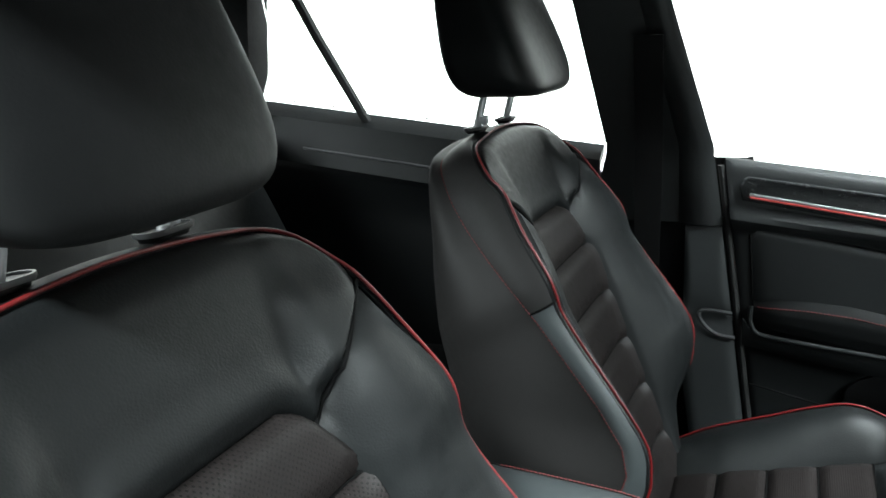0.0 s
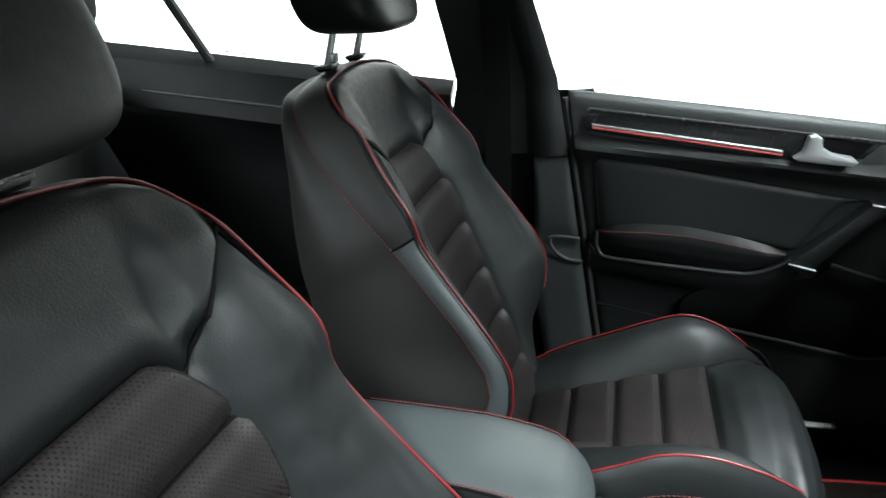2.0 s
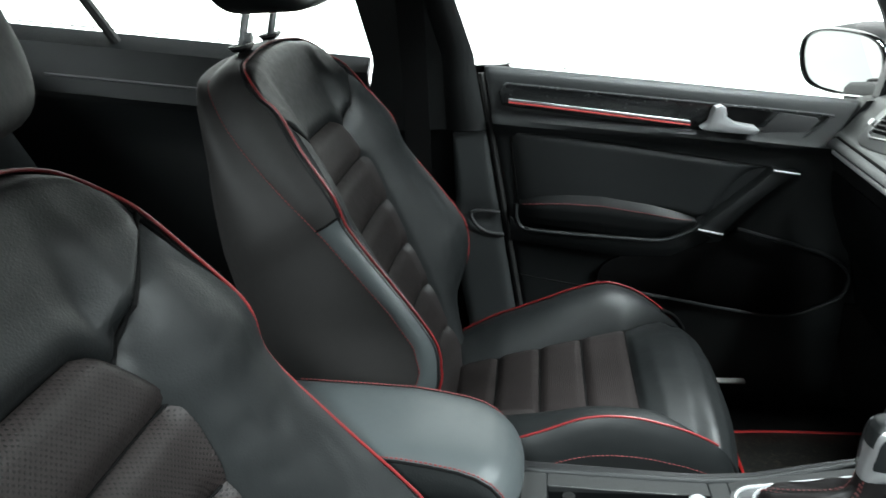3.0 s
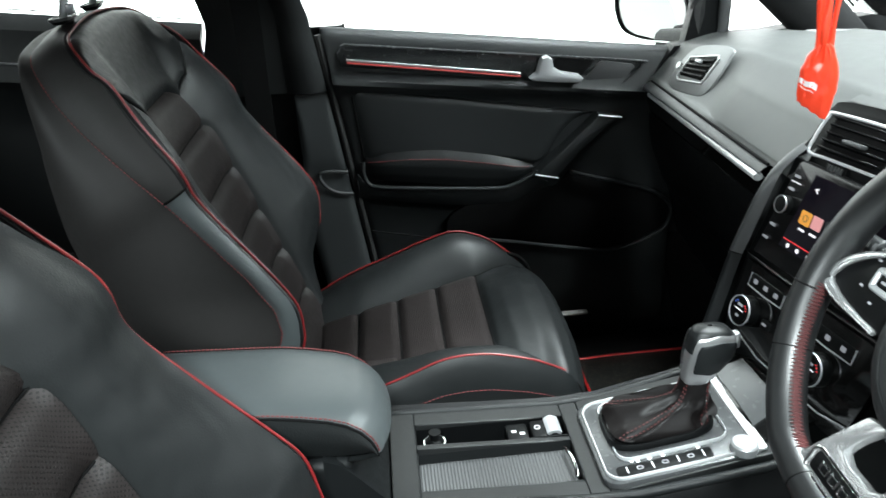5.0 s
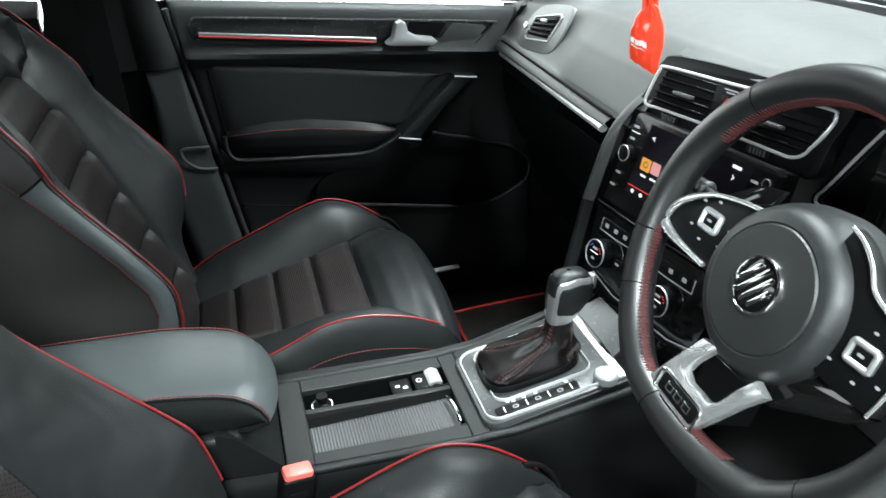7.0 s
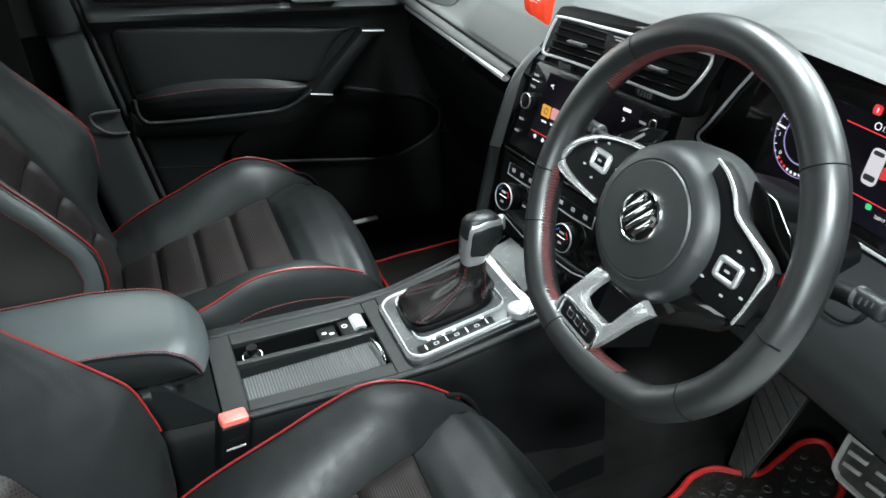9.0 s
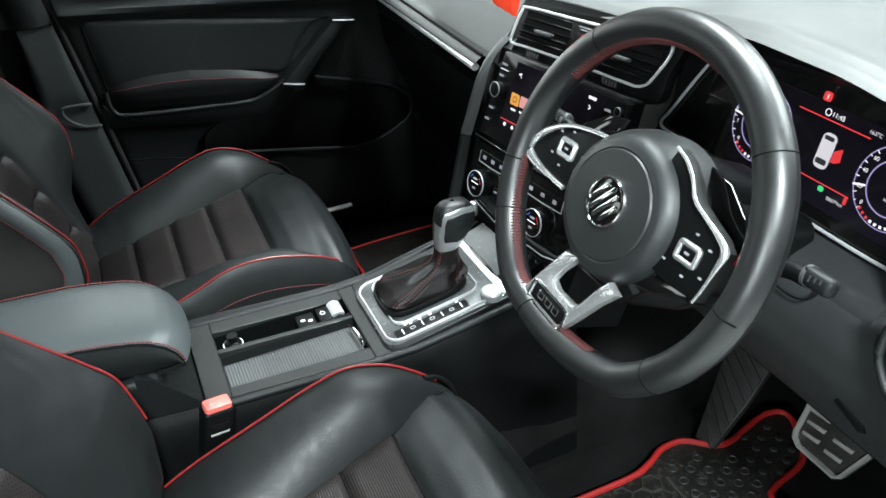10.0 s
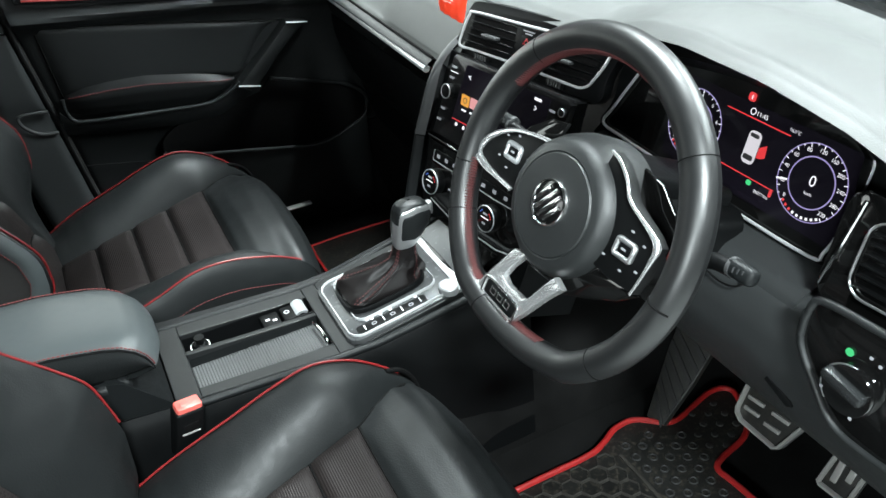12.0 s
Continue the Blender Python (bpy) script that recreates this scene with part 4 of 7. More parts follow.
# door mirror outside
mirror = thing("door_mirror", "black door mirror outside the passenger window", "door mirror")
mm = axes((0.585, 0.94, 0.715), (0.43, -0.90, 0), (-0.05, 0, 1)) @ Matrix.Diagonal((1.42, 1.0, 1.0, 1.0))
part("housing", prism(spline_outline := [(p.x, p.y) for p in spline([(-0.062, 0.0, 0), (-0.055, 0.045, 0), (-0.02, 0.066, 0), (0.05, 0.066, 0), (0.085, 0.045, 0), (0.092, -0.005, 0), (0.07, -0.050, 0), (0.0, -0.058, 0), (-0.045, -0.045, 0)], 6, True)], 0.10, 0.03, mm @ pose(0, 0, -0.10)), HARD, mirror, "black mirror housing")
part("mirror_rim", ring(spline_outline, 0.007, 0.010, mm), GLOSS, mirror)
part("mirror_glass", prism([(0.9 * x, 0.9 * y) for x, y in spline_outline], 0.004, 0.0, mm), MIRROR, mirror, "bright mirror glass")
part("mirror_arm", tube([(0.60, 0.86, 0.67), (0.62, 0.74, 0.69)], 0.022, 10), HARD, mirror)

# pillars on the passenger side
b_pillar = thing("b_pillar", "black centre pillar trim behind the passenger door", "pillar trim", kind="structure")


def pillar(u, v):
    """A recessed rear half and a rounded front strip beside the door."""
    z = lerp(0.654, 1.17, v)
    front = door_edge(min(z, 0.776)) - 0.008 if z < 0.776 else interp([(0.776, -0.103), (1.03, -0.172), (1.2, -0.215)], z)[0]
    rear = interp([(0.0, -0.36), (0.60, -0.335), (0.785, -0.288), (1.038, -0.330), (1.2, -0.36)], z)[0]
    y = interp([(0.0, 0.715), (0.62, 0.705), (0.68, 0.700), (0.78, 0.690), (1.0, 0.622), (1.2, 0.565)], z)[0]
    k = (u - 0.70) / 0.30
    swell = 0.020 * math.sin(math.pi * min(max(k * 0.82 + 0.05, 0.0), 1.0)) ** 0.7 if k > -0.06 else 0.0
    return Vector((lerp(rear, front, u), y + 0.004 - swell, z))


part("pillar_trim", sheet(pillar, [0, 0.15, 0.3, 0.45, 0.6, 0.66] + steps(0.68, 1, 14), steps(0, 1, 30), 0.02), PILLAR, b_pillar, "black moulded pillar trim")
part("pillar_foot", sheet(lambda u, v: Vector((lerp(-0.345, door_edge(lerp(0.06, 0.662, v)) - 0.008, u), 0.716, lerp(0.06, 0.662, v))), steps(0, 1, 6), steps(0, 1, 12), 0.02), HARD, b_pillar, "black foot of the pillar")
part("lower_trim", sheet(lambda u, v: Vector((lerp(-0.152 + 0.02 * smoothstep(0.55, 1, v), door_edge(lerp(0.650, 0.20, v)) - 0.010, u), 0.698 - 0.006 * pillow(u, v, 0.2) + 0.010 * math.exp(-(((v - 0.37) / 0.05) ** 2)) * pillow(u, 0.5, 0.3), lerp(0.650, 0.20, v))), steps(0, 1, 14), steps(0, 1, 30), 0.015), LOWER_TRIM, b_pillar, "grey-black lower pillar trim")
part("trim_groove", tube(spline([(-0.068, 0.690, 0.497), (-0.10, 0.689, 0.501), (-0.122, 0.689, 0.498), (-0.118, 0.689, 0.478), (-0.095, 0.689, 0.458), (-0.062, 0.690, 0.452)], 6), 0.0035, 8), GREYTRIM, b_pillar)
belt = thing("seat_belt", "black seat belt hanging from the centre pillar guide", "seat belt")
part("belt_guide", prism(rrect(0.035, 0.06, 0.012), 0.014, 0.004, axes((-0.225, 0.655, 0.985), (-0.9, 0, -0.2), (0.1, 0.3, 1))), GREYTRIM, belt, "dark belt guide")
part("webbing", sheet(lambda u, v: Vector((-0.205 - 0.02 * v + lerp(-0.023, 0.023, u), interp([(0.0, 0.682), (0.62, 0.678), (0.68, 0.670), (0.78, 0.661), (1.0, 0.594)], lerp(0.975, 0.24, v))[0], lerp(0.975, 0.24, v))), [0, 0.5, 1], steps(0, 1, 16), 0.002), WEBBING, belt, "black woven webbing")
part("belt_tongue", block((0.05, 0.010, 0.05), (-0.215, 0.671, 0.50), 0.004), HARD, belt, "black belt tongue")
# rear door, seen behind the seat
rear_door = thing("rear_door", "black closed rear door with a grey trim line", "car door")
part("door_card", sheet(lambda u, w: Vector((u, interp([(-0.01, 0.73), (0.0, 0.71), (0.012, 0.69), (0.04, 0.682), (0.10, 0.672), (0.12, 0.69), (0.7, 0.70)], w)[0], max(sill(u) - 0.024 - w, 0.06))), steps(-1.15, -0.30, 20), [-0.01, 0, 0.006, 0.012, 0.03, 0.06, 0.09, 0.1, 0.11, 0.12, 0.2, 0.4, 0.7], 0.02), SOFT, rear_door, "black rear door card")
part("trim_line", tube([(-0.90, 0.664, 0.786), (-0.66, 0.664, 0.756), (-0.50, 0.664, 0.734)], 0.0026, 8), GREYTRIM, rear_door, "grey trim line")
window_2 = tagged(part("window_2", sheet(lambda u, v: Vector((lerp(lerp(-0.98, -0.93, v), lerp(-0.285, -0.355, v), u), lerp(0.735, 0.60, v), lerp(sill(lerp(-0.98, -0.285, u)) - 0.01, 1.14, v))), steps(0, 1, 3), steps(0, 1, 3), 0.004), GLASS),
                  "clear rear door window", "window", kind="structure")
window_2.visible_shadow = False
tagged(part("window_divider", tube([(-0.765, 0.728, 0.80), (-0.778, 0.705, 0.845), (-0.83, 0.640, 1.0), (-0.885, 0.59, 1.16)], 0.010, 8), RUBBER), "black bar dividing the rear side window", "window bar", kind="structure")
tagged(part("c_pillar", poly_wall([(-1.32, 0.70), (-0.985, 0.89), (-0.968, 0.93), (-0.955, 1.06), (-0.93, 1.20), (-1.32, 1.20)], 0.60, 0.68, 0.02), HEADLINER), "black rear pillar trim", "pillar trim", kind="structure")
# A-pillar with its small fixed window
tagged(part("a_pillar", tube(spline([(0.92, 0.665, 0.625), (0.82, 0.66, 0.725), (0.735, 0.65, 0.80), (0.64, 0.635, 0.89), (0.48, 0.595, 1.05), (0.36, 0.57, 1.16)], 8), 0.050, 14), HEADLINER), "black windscreen pillar trim", "pillar trim", kind="structure")
tagged(part("a_pillar_driver", tube(spline([(0.92, -0.69, 0.625), (0.82, -0.68, 0.725), (0.735, -0.665, 0.80), (0.64, -0.645, 0.89), (0.48, -0.60, 1.05), (0.36, -0.57, 1.16)], 8), 0.045, 12), HEADLINER), "black windscreen pillar trim", "pillar trim", kind="structure")
tagged(part("quarter_bar", tube([(0.655, 0.70, 0.66), (0.645, 0.675, 0.78), (0.625, 0.64, 0.92)], 0.011, 10), GREYTRIM), "grey bar beside the small front side window", "window bar", kind="structure")
tagged(part("mirror_base_trim", poly_wall([(0.575, 0.66), (0.655, 0.66), (0.645, 0.80), (0.60, 0.78)], 0.70, 0.73, 0.004), HARD), "black mirror base trim", "trim", kind="structure")
windscreen = tagged(part("window_3", sheet(lambda u, v: Vector((lerp(0.95 - 0.06 * (2 * u - 1) ** 2, 0.38 - 0.03 * (2 * u - 1) ** 2, v), lerp(lerp(0.68, -0.68, u), lerp(0.57, -0.57, u), v), lerp(0.735, 1.185, v))), steps(0, 1, 10), steps(0, 1, 6), 0.005), GLASS),
                    "clear windscreen", "window", kind="structure")
windscreen.visible_shadow = False
tagged(part("cowl", sheet(lambda u, v: Vector((lerp(0.862, lerp(0.96, 1.10, smoothstep(0.45, 0.6, v)), u), lerp(0.70, -0.70, v), lerp(0.742, 0.728, u) - 0.05 * (2 * v - 1) ** 2)), steps(0, 1, 4), steps(0, 1, 24), 0.01), HARD), "black cowl under the windscreen", "cowl", kind="structure")
bonnet = thing("bonnet", "smooth white painted bonnet in front of the windscreen", "car bonnet")
part("panel", sheet(lambda u, v: Vector((lerp(lerp(0.955, 1.095, smoothstep(0.45, 0.6, v)), 1.95, u), lerp(0.72, -0.72, v), lerp(0.735, 0.60, u ** 1.4) - 0.06 * (2 * v - 1) ** 2)), steps(0, 1, 14), steps(0, 1, 24), 0.01), BODY_PAINT, bonnet, "white painted panel")
part("pillar_foot_trim", tube([(0.765, 0.603, 0.717), (0.80, 0.603, 0.7155), (0.85, 0.604, 0.712)], 0.0035, 8), SATIN, bpy.data.objects["a_pillar"])
# rear bench
bench = thing("rear_bench", "black leather rear bench with red piping", "rear seat")
part("bench_back", sheet(lambda u, v: Vector((lerp(-0.80, -1.04, v) + 0.03 * math.cos(3 * math.pi * u) * (1 - v * 0.5) + 0.02 * math.sin(math.pi * v), lerp(-0.62, 0.62, u), lerp(0.36, 0.88 - 0.03 * (2 * u - 1) ** 4, v))), steps(0, 1, 40), steps(0, 1, 16), 0.10), LEATHER, bench, "black leather bench backrest")
part("bench_cushion", sheet(lambda u, v: Vector((lerp(-0.78, -0.36, v), lerp(-0.62, 0.62, u), 0.36 + 0.03 * math.sin(math.pi * v) - 0.05 * v ** 8 - 0.02 * math.cos(3 * math.pi * u))), steps(0, 1, 40), steps(0, 1, 16), 0.16), HEAD_LEATHER, bench, "black leather bench cushion")
part("bench_piping", tube(spline([(-1.03, 0.60, 0.87), (-1.01, 0.42, 0.88), (-0.96, 0.40, 0.70), (-0.86, 0.38, 0.46)], 8), 0.003, 8), PIPING, bench, "red piping")


# ---- centre console ----
console = thing("centre_console", "black centre console with silver gear surround", "centre console")


def flank_wall(side):
    """The console's side, from its top edge down to the tunnel."""
    def fn(u, v):
        x = lerp(-0.30, 0.50, u)
        top = interp([(-0.30, 0.40), (-0.02, 0.372), (0.20, 0.358), (0.26, 0.360), (0.40, 0.384), (0.50, 0.41)], x)[0]
        y = interp([(0.0, 0.088), (0.06, 0.098), (0.15, 0.104), (1.0, 0.125)], v)[0] + 0.012 * smoothstep(0.15, 0.45, x)
        return Vector((x, side * y, lerp(top, 0.08, v)))
    return fn


for side in (-1, 1):
    part("side_panel", sheet(flank_wall(side), steps(0, 1, 30), [0, 0.03, 0.06, 0.1, 0.15, 0.3, 0.6, 1], 0.008), HARD, console, "black console side panel")
# top deck, with openings for the tray and the slot
def deck_z(x):
    return interp([(-0.30, 0.40), (-0.02, 0.368), (0.20, 0.356), (0.26, 0.358), (0.40, 0.384), (0.50, 0.41)], x)[0]


for x0, x1, y0, y1 in ((-0.02, 0.012, -0.0885, 0.0885), (0.012, 0.205, -0.0885, -0.062), (0.012, 0.205, 0.012, 0.021), (0.012, 0.205, 0.060, 0.0885), (0.205, 0.228, -0.0885, 0.0885), (0.228, 0.45, -0.0885, 0.0885)):
    m = axes(((x0 + x1) / 2, (y0 + y1) / 2, (deck_z(x0) + deck_z(x1)) / 2), (x1 - x0, 0, deck_z(x1) - deck_z(x0)), (0, 1, 0))
    part("deck_panel", prism(rrect(math.hypot(x1 - x0, deck_z(x1) - deck_z(x0)), y1 - y0, 0.002, 2), 0.012, 0.0015, m @ pose(0, 0, -0.012)), DECK, console, "satin black console top", smooth=False)
for side in (-1, 1):
    part("edge_rail", tube([Vector((x, side * (0.090 + 0.012 * smoothstep(0.15, 0.45, x)), deck_z(x) - 0.002)) for x in steps(-0.02, 0.46, 24)], 0.006, 10), SOFT, console)
part("tray_mat", sheet(lambda u, v: Vector((lerp(0.012, 0.200, u), lerp(-0.062, 0.012, v), 0.3415 + 0.004 * (abs(((u * 46) % 1) - 0.5) * 2) * 0.35)), steps(0, 1, 184), [0, 1], 0.002), MAT_RUBBER, console, "ribbed grey rubber mat in the open tray", smooth=False)
for y, nm in ((-0.0625, "tray_wall"), (0.0125, "tray_wall")):
    part(nm, block((0.192, 0.002, 0.028), (0.108, y, 0.343), 0.0), SOFT, console)
part("tray_end", block((0.002, 0.074, 0.028), (0.0125, -0.025, 0.346), 0.0), SOFT, console)
part("tray_latch", tube(spline([(0.196, 0.004, 0.352), (0.199, -0.015, 0.355), (0.200, -0.035, 0.355), (0.199, -0.050, 0.352)], 6), 0.0028, 8, flat=0.6), CHROME, console, "chrome tray latch")
part("slot_floor", block((0.19, 0.037, 0.004), (0.108, 0.0405, 0.326), 0.001), SEAM_SHADE, console, "dark oddments slot")
part("slot_wall", block((0.192, 0.002, 0.03), (0.108, 0.0605, 0.343), 0.0), HARD, console)
part("slot_wall", block((0.192, 0.002, 0.03), (0.108, 0.0212, 0.343), 0.0), HARD, console)
part("slot_end", block((0.002, 0.038, 0.03), (0.0125, 0.0405, 0.343), 0.0), HARD, console)
socket = part("power_socket", tube([(0.036, 0.040, 0.328), (0.036, 0.040, 0.352)], 0.013, 20), HARD, console, "black power socket")
part("socket_cap", tube([(0.036, 0.040, 0.352), (0.036, 0.040, 0.356), (0.037, 0.040, 0.358), (0.037, 0.040, 0.368)], 0.011, 20, radii=[0.0115, 0.010, 0.0065, 0.0075]), HARD, socket, "ridged socket cap")
part("socket_ring", tube([(0.036 + 0.0135 * math.cos(a), 0.040 + 0.0135 * math.sin(a), 0.3525) for a in steps(0, 2 * math.pi, 24)[:-1]], 0.0012, 6, closed=True), CHROME, socket, "thin chrome ring")
part("auto_hold_button", block((0.028, 0.034, 0.020), (0.142, 0.0405, 0.345), 0.003, m=pose(0, 0, 0)), HARD, console, "black hold button")
for k in range(2):
    part("button_mark", block((0.006, 0.004, 0.0006), (0.138 + 0.010 * k, 0.041 - 0.005 * k, 0.3553), 0.0), MARK, console)
part("parking_brake_switch", block((0.036, 0.034, 0.022), (0.177, 0.0405, 0.347), 0.004), HARD, console, "parking brake switch")
part("brake_switch_cap", sheet(lambda u, v: Vector((lerp(0.178, 0.197, u), lerp(0.025, 0.056, v), 0.3595 + 0.004 * math.sin(math.pi * u))), steps(0, 1, 8), steps(0, 1, 4), 0.004), PALE, console, "bright silver switch cap")
part("brake_mark", ring(circle(0.004, 16), 0.001, 0.0006, axes((0.168, 0.041, 0.3583), (0, -1, 0), (1, 0, 0))), MARK, console)
# rear housing under the armrest
part("rear_housing", block((0.26, 0.166, 0.22), (-0.190, 0, 0.325), 0.012, 3), SOFT, console, "black console housing")
part("housing_slope", poly_wall([(-0.09, 0.440), (-0.070, 0.432), (-0.022, 0.374), (-0.022, 0.20), (-0.09, 0.20)], -0.0835, 0.0835, 0.004), SOFT, console)
# gear selector plate
GATE = axes((0.318, -0.008, 0.3745), (0, -1, 0), (1, 0, 0.155))
gate_out = rrect(0.148, 0.182, 0.022, 6)
part("gear_plate", prism(rrect(0.156, 0.192, 0.02, 6), 0.010, 0.003, GATE @ pose(0, 0, -0.006)), PLATE, console, "silver-grey gear plate")
part("gear_surround", ring(gate_out, 0.0026, 0.0055, GATE @ pose(0, 0, 0.002)), BRIGHT, console, "bright silver gear surround")
part("gear_surround", ring(rrect(0.112, 0.135, 0.018, 6, -0.010, -0.004), 0.0022, 0.0055, GATE @ pose(0, 0, 0.003)), BRIGHT, console, "thin silver inner surround")
part("front_band", prism(rrect(0.150, 0.013, 0.004, 4, 0.0, 0.0875), 0.004, 0.0015, GATE @ pose(0, 0, 0.003)), BRIGHT, console, "wide silver band beside the start button")
part("selector_window", prism(rrect(0.017, 0.112, 0.004, 4, 0.0605, -0.022), 0.0016, 0.0005, GATE @ pose(0, 0, 0.004)), HARD, console, "dark selector window with white marks")
for k in range(4):
    part("gear_mark", prism(rrect(0.0105, 0.0014, 0.0005, 2, 0.0605, -0.066 + 0.030 * k), 0.0005, 0, GATE @ pose(0, 0, 0.0058)), MARK, console)
    if k < 3:
        part("gear_mark", ring(rrect(0.0060, 0.0075, 0.002, 3, 0.0605, -0.051 + 0.030 * k), 0.0013, 0.0004, GATE @ pose(0, 0, 0.0058)), DIM_MARK, console)
for x, y in ((0.0485, -0.050), (0.0485, -0.036), (0.0485, -0.020), (0.0465, -0.057), (0.0485, 0.022)):
    part("gear_mark", prism(rrect(0.0030, 0.0046, 0.0008, 2, x, y), 0.0005, 0, GATE @ pose(0, 0, 0.0042)), MARK, console)
for k in range(3):
    part("gear_mark", prism(rrect(0.0075, 0.0016, 0.0005, 2, -0.0705 + 0.001, -0.040 + 0.036 * k), 0.0005, 0, GATE @ pose(0, 0, 0.0042)), MARK, console)
    if k < 2:
        part("gear_mark", prism(rrect(0.0040, 0.014, 0.0008, 2, -0.0695, -0.022 + 0.036 * k), 0.0005, 0, GATE @ pose(0, 0, 0.0042)), DIM_MARK, console)
part("start_button", tube([(0.386, -0.074, 0.386), (0.386, -0.074, 0.396), (0.386, -0.074, 0.398)], 0.015, 28, radii=[0.0155, 0.0155, 0.0135]), PALE, console, "round silver start button")
part("front_lid", sheet(lambda u, v: Vector((lerp(0.405, 0.50, u), lerp(-0.07, 0.075, v), lerp(0.392, 0.425, u) + 0.004 * math.sin(math.pi * v))), steps(0, 1, 8), steps(0, 1, 8), 0.006), GLOSS, console, "glossy black console lid")
part("lid_trim", sheet(lambda u, v: Vector((lerp(0.408, 0.446, u), lerp(-0.048 + 0.012 * u, 0.072, v), lerp(0.3965, 0.4105, u) + 0.004 * math.sin(math.pi * (lerp(-0.048, 0.072, v) + 0.07) / 0.145))), steps(0, 1, 4), steps(0, 1, 8), 0.003), PLATE, console, "silver-grey lid trim")

# gear selector
gear = thing("gear_selector", "black gear selector with silver trim and red-stitched leather gaiter", "gear selector")


def gaiter(a, v):
    """Slack leather: low folds over the frame, then a narrow neck up the lever."""
    k = interp([(0.0, 0.0), (0.12, 0.10), (0.3, 0.36), (0.5, 0.72), (0.62, 0.90), (0.75, 0.97), (1.0, 1.0)], v)[0]
    h = interp([(0.0, 0.0), (0.12, 0.14), (0.3, 0.26), (0.5, 0.42), (0.62, 0.58), (0.75, 0.76), (1.0, 1.0)], v)[0]
    slack = math.sin(math.pi * min(v / 0.75, 1.0))
    fold = 1 + slack * (0.16 * math.sin(3 * a + 5.0 * v + 0.4) + 0.10 * math.sin(7 * a - 7 * v + 1.0) + 0.05 * math.sin(13 * a + 4 * v))
    rx, ry = lerp(0.061, 0.0175, k) * fold, lerp(0.043, 0.0155, k) * fold
    e = lerp(0.42, 0.95, smoothstep(0.0, 0.6, v))
    c, s = math.cos(a), math.sin(a)
    sag = 0.006 * slack * (math.sin(4 * a + 1.4) + 0.5 * math.sin(9 * a - 3 * v))
    return Vector((lerp(0.308, 0.353, k) + rx * math.copysign(abs(c) ** e, c), lerp(0.0035, 0.0, k) + ry * math.copysign(abs(s) ** e, s), lerp(0.384, 0.440, h) + sag))
part("gaiter", sheet(gaiter, steps(0, 2 * math.pi, 96), steps(0, 1, 36)), GAITER, gear, "creased black leather gaiter")
for a in (math.pi * 1.20, math.pi * 1.25, math.pi * 0.76, math.pi * 0.80, math.pi * 1.74, math.pi * 1.78):
    part("gaiter_stitching", dashes([gaiter(a + 0.05 * math.sin(5 * v), v) + Vector((-0.0012, -0.0012, 0.001)) for v in steps(0.02, 0.97, 30)], 0.0010, 0.0030, 0.0024), RIM_THREAD, gear, "red stitching")
part("gaiter_ring", ring([(0.0465 * math.copysign(abs(math.sin(a)) ** 0.55, math.sin(a)), 0.066 * math.copysign(abs(math.cos(a)) ** 0.55, math.cos(a))) for a in steps(0, 2 * math.pi, 40)[:-1]], 0.006, 0.008, axes((0.308, 0.003, 0.3795), (0, -1, 0), (1, 0, 0.155))), HARD, gear, "black gaiter frame")
LEVER = [(0.0, 0.352, 0.0165, 0.014, 0.420), (0.22, 0.352, 0.0180, 0.0155, 0.438), (0.30, 0.353, 0.0195, 0.0165, 0.443), (0.45, 0.358, 0.0235, 0.0185, 0.457), (0.62, 0.3645, 0.0295, 0.0210, 0.473), (0.78, 0.3675, 0.0310, 0.0205, 0.489), (0.88, 0.3675, 0.0285, 0.0185, 0.500), (0.95, 0.366, 0.0220, 0.0140, 0.5075), (0.99, 0.365, 0.0120, 0.0070, 0.5110), (1.0, 0.365, 0.002, 0.001, 0.5115)]


def lever(a, v, proud=0.0):
    cx, dx, wy, z = interp(LEVER, v)
    dx, wy = dx * 0.88, wy * 0.92
    c, s = math.cos(a), math.sin(a)
    return Vector((cx + (dx + proud) * math.copysign(abs(s) ** 0.72, s), -(wy + proud) * math.copysign(abs(c) ** 0.72, c), z))


part("knob_body", sheet(lever, steps(0, 2 * math.pi, 48), steps(0.24, 0.80, 22)), SATIN, gear, "satin silver knob body")
part("knob", sheet(lambda a, v: lever(a, v, 0.0009), steps(0, 2 * math.pi, 48), steps(0.70, 1, 18)), LEATHER_SMOOTH, gear, "black leather top of the gear knob")
part("knob_collar", sheet(lever, steps(0, 2 * math.pi, 32), steps(0, 0.25, 6)), GLOSS, gear, "dark knob collar")
for a0 in (0.0, math.pi):
    part("knob_trim", sheet(lambda u, v, a0=a0: lever(a0 + radians(8) + lerp(radians(-64), radians(64), u) * (1 - abs(2 * v - 1) ** 4) ** 0.25, lerp(0.30, 0.93, v), 0.0018), steps(0, 1, 20), steps(0, 1, 20)), SATIN, gear, "satin silver knob cheek")
    part("knob_panel", sheet(lambda u, v, a0=a0: lever(a0 + radians(8) + lerp(radians(-48), radians(52), u) * (1 - abs(2 * v - 1) ** 4) ** 0.25, lerp(0.42, 0.86, v), 0.0028), steps(0, 1, 14), steps(0, 1, 14)), SOFT, gear, "black knob inlay")
part("knob_button", block((0.010, 0.012, 0.022), (0.3975, 0, 0.489), 0.004, 3), SATIN, gear, "silver release button")
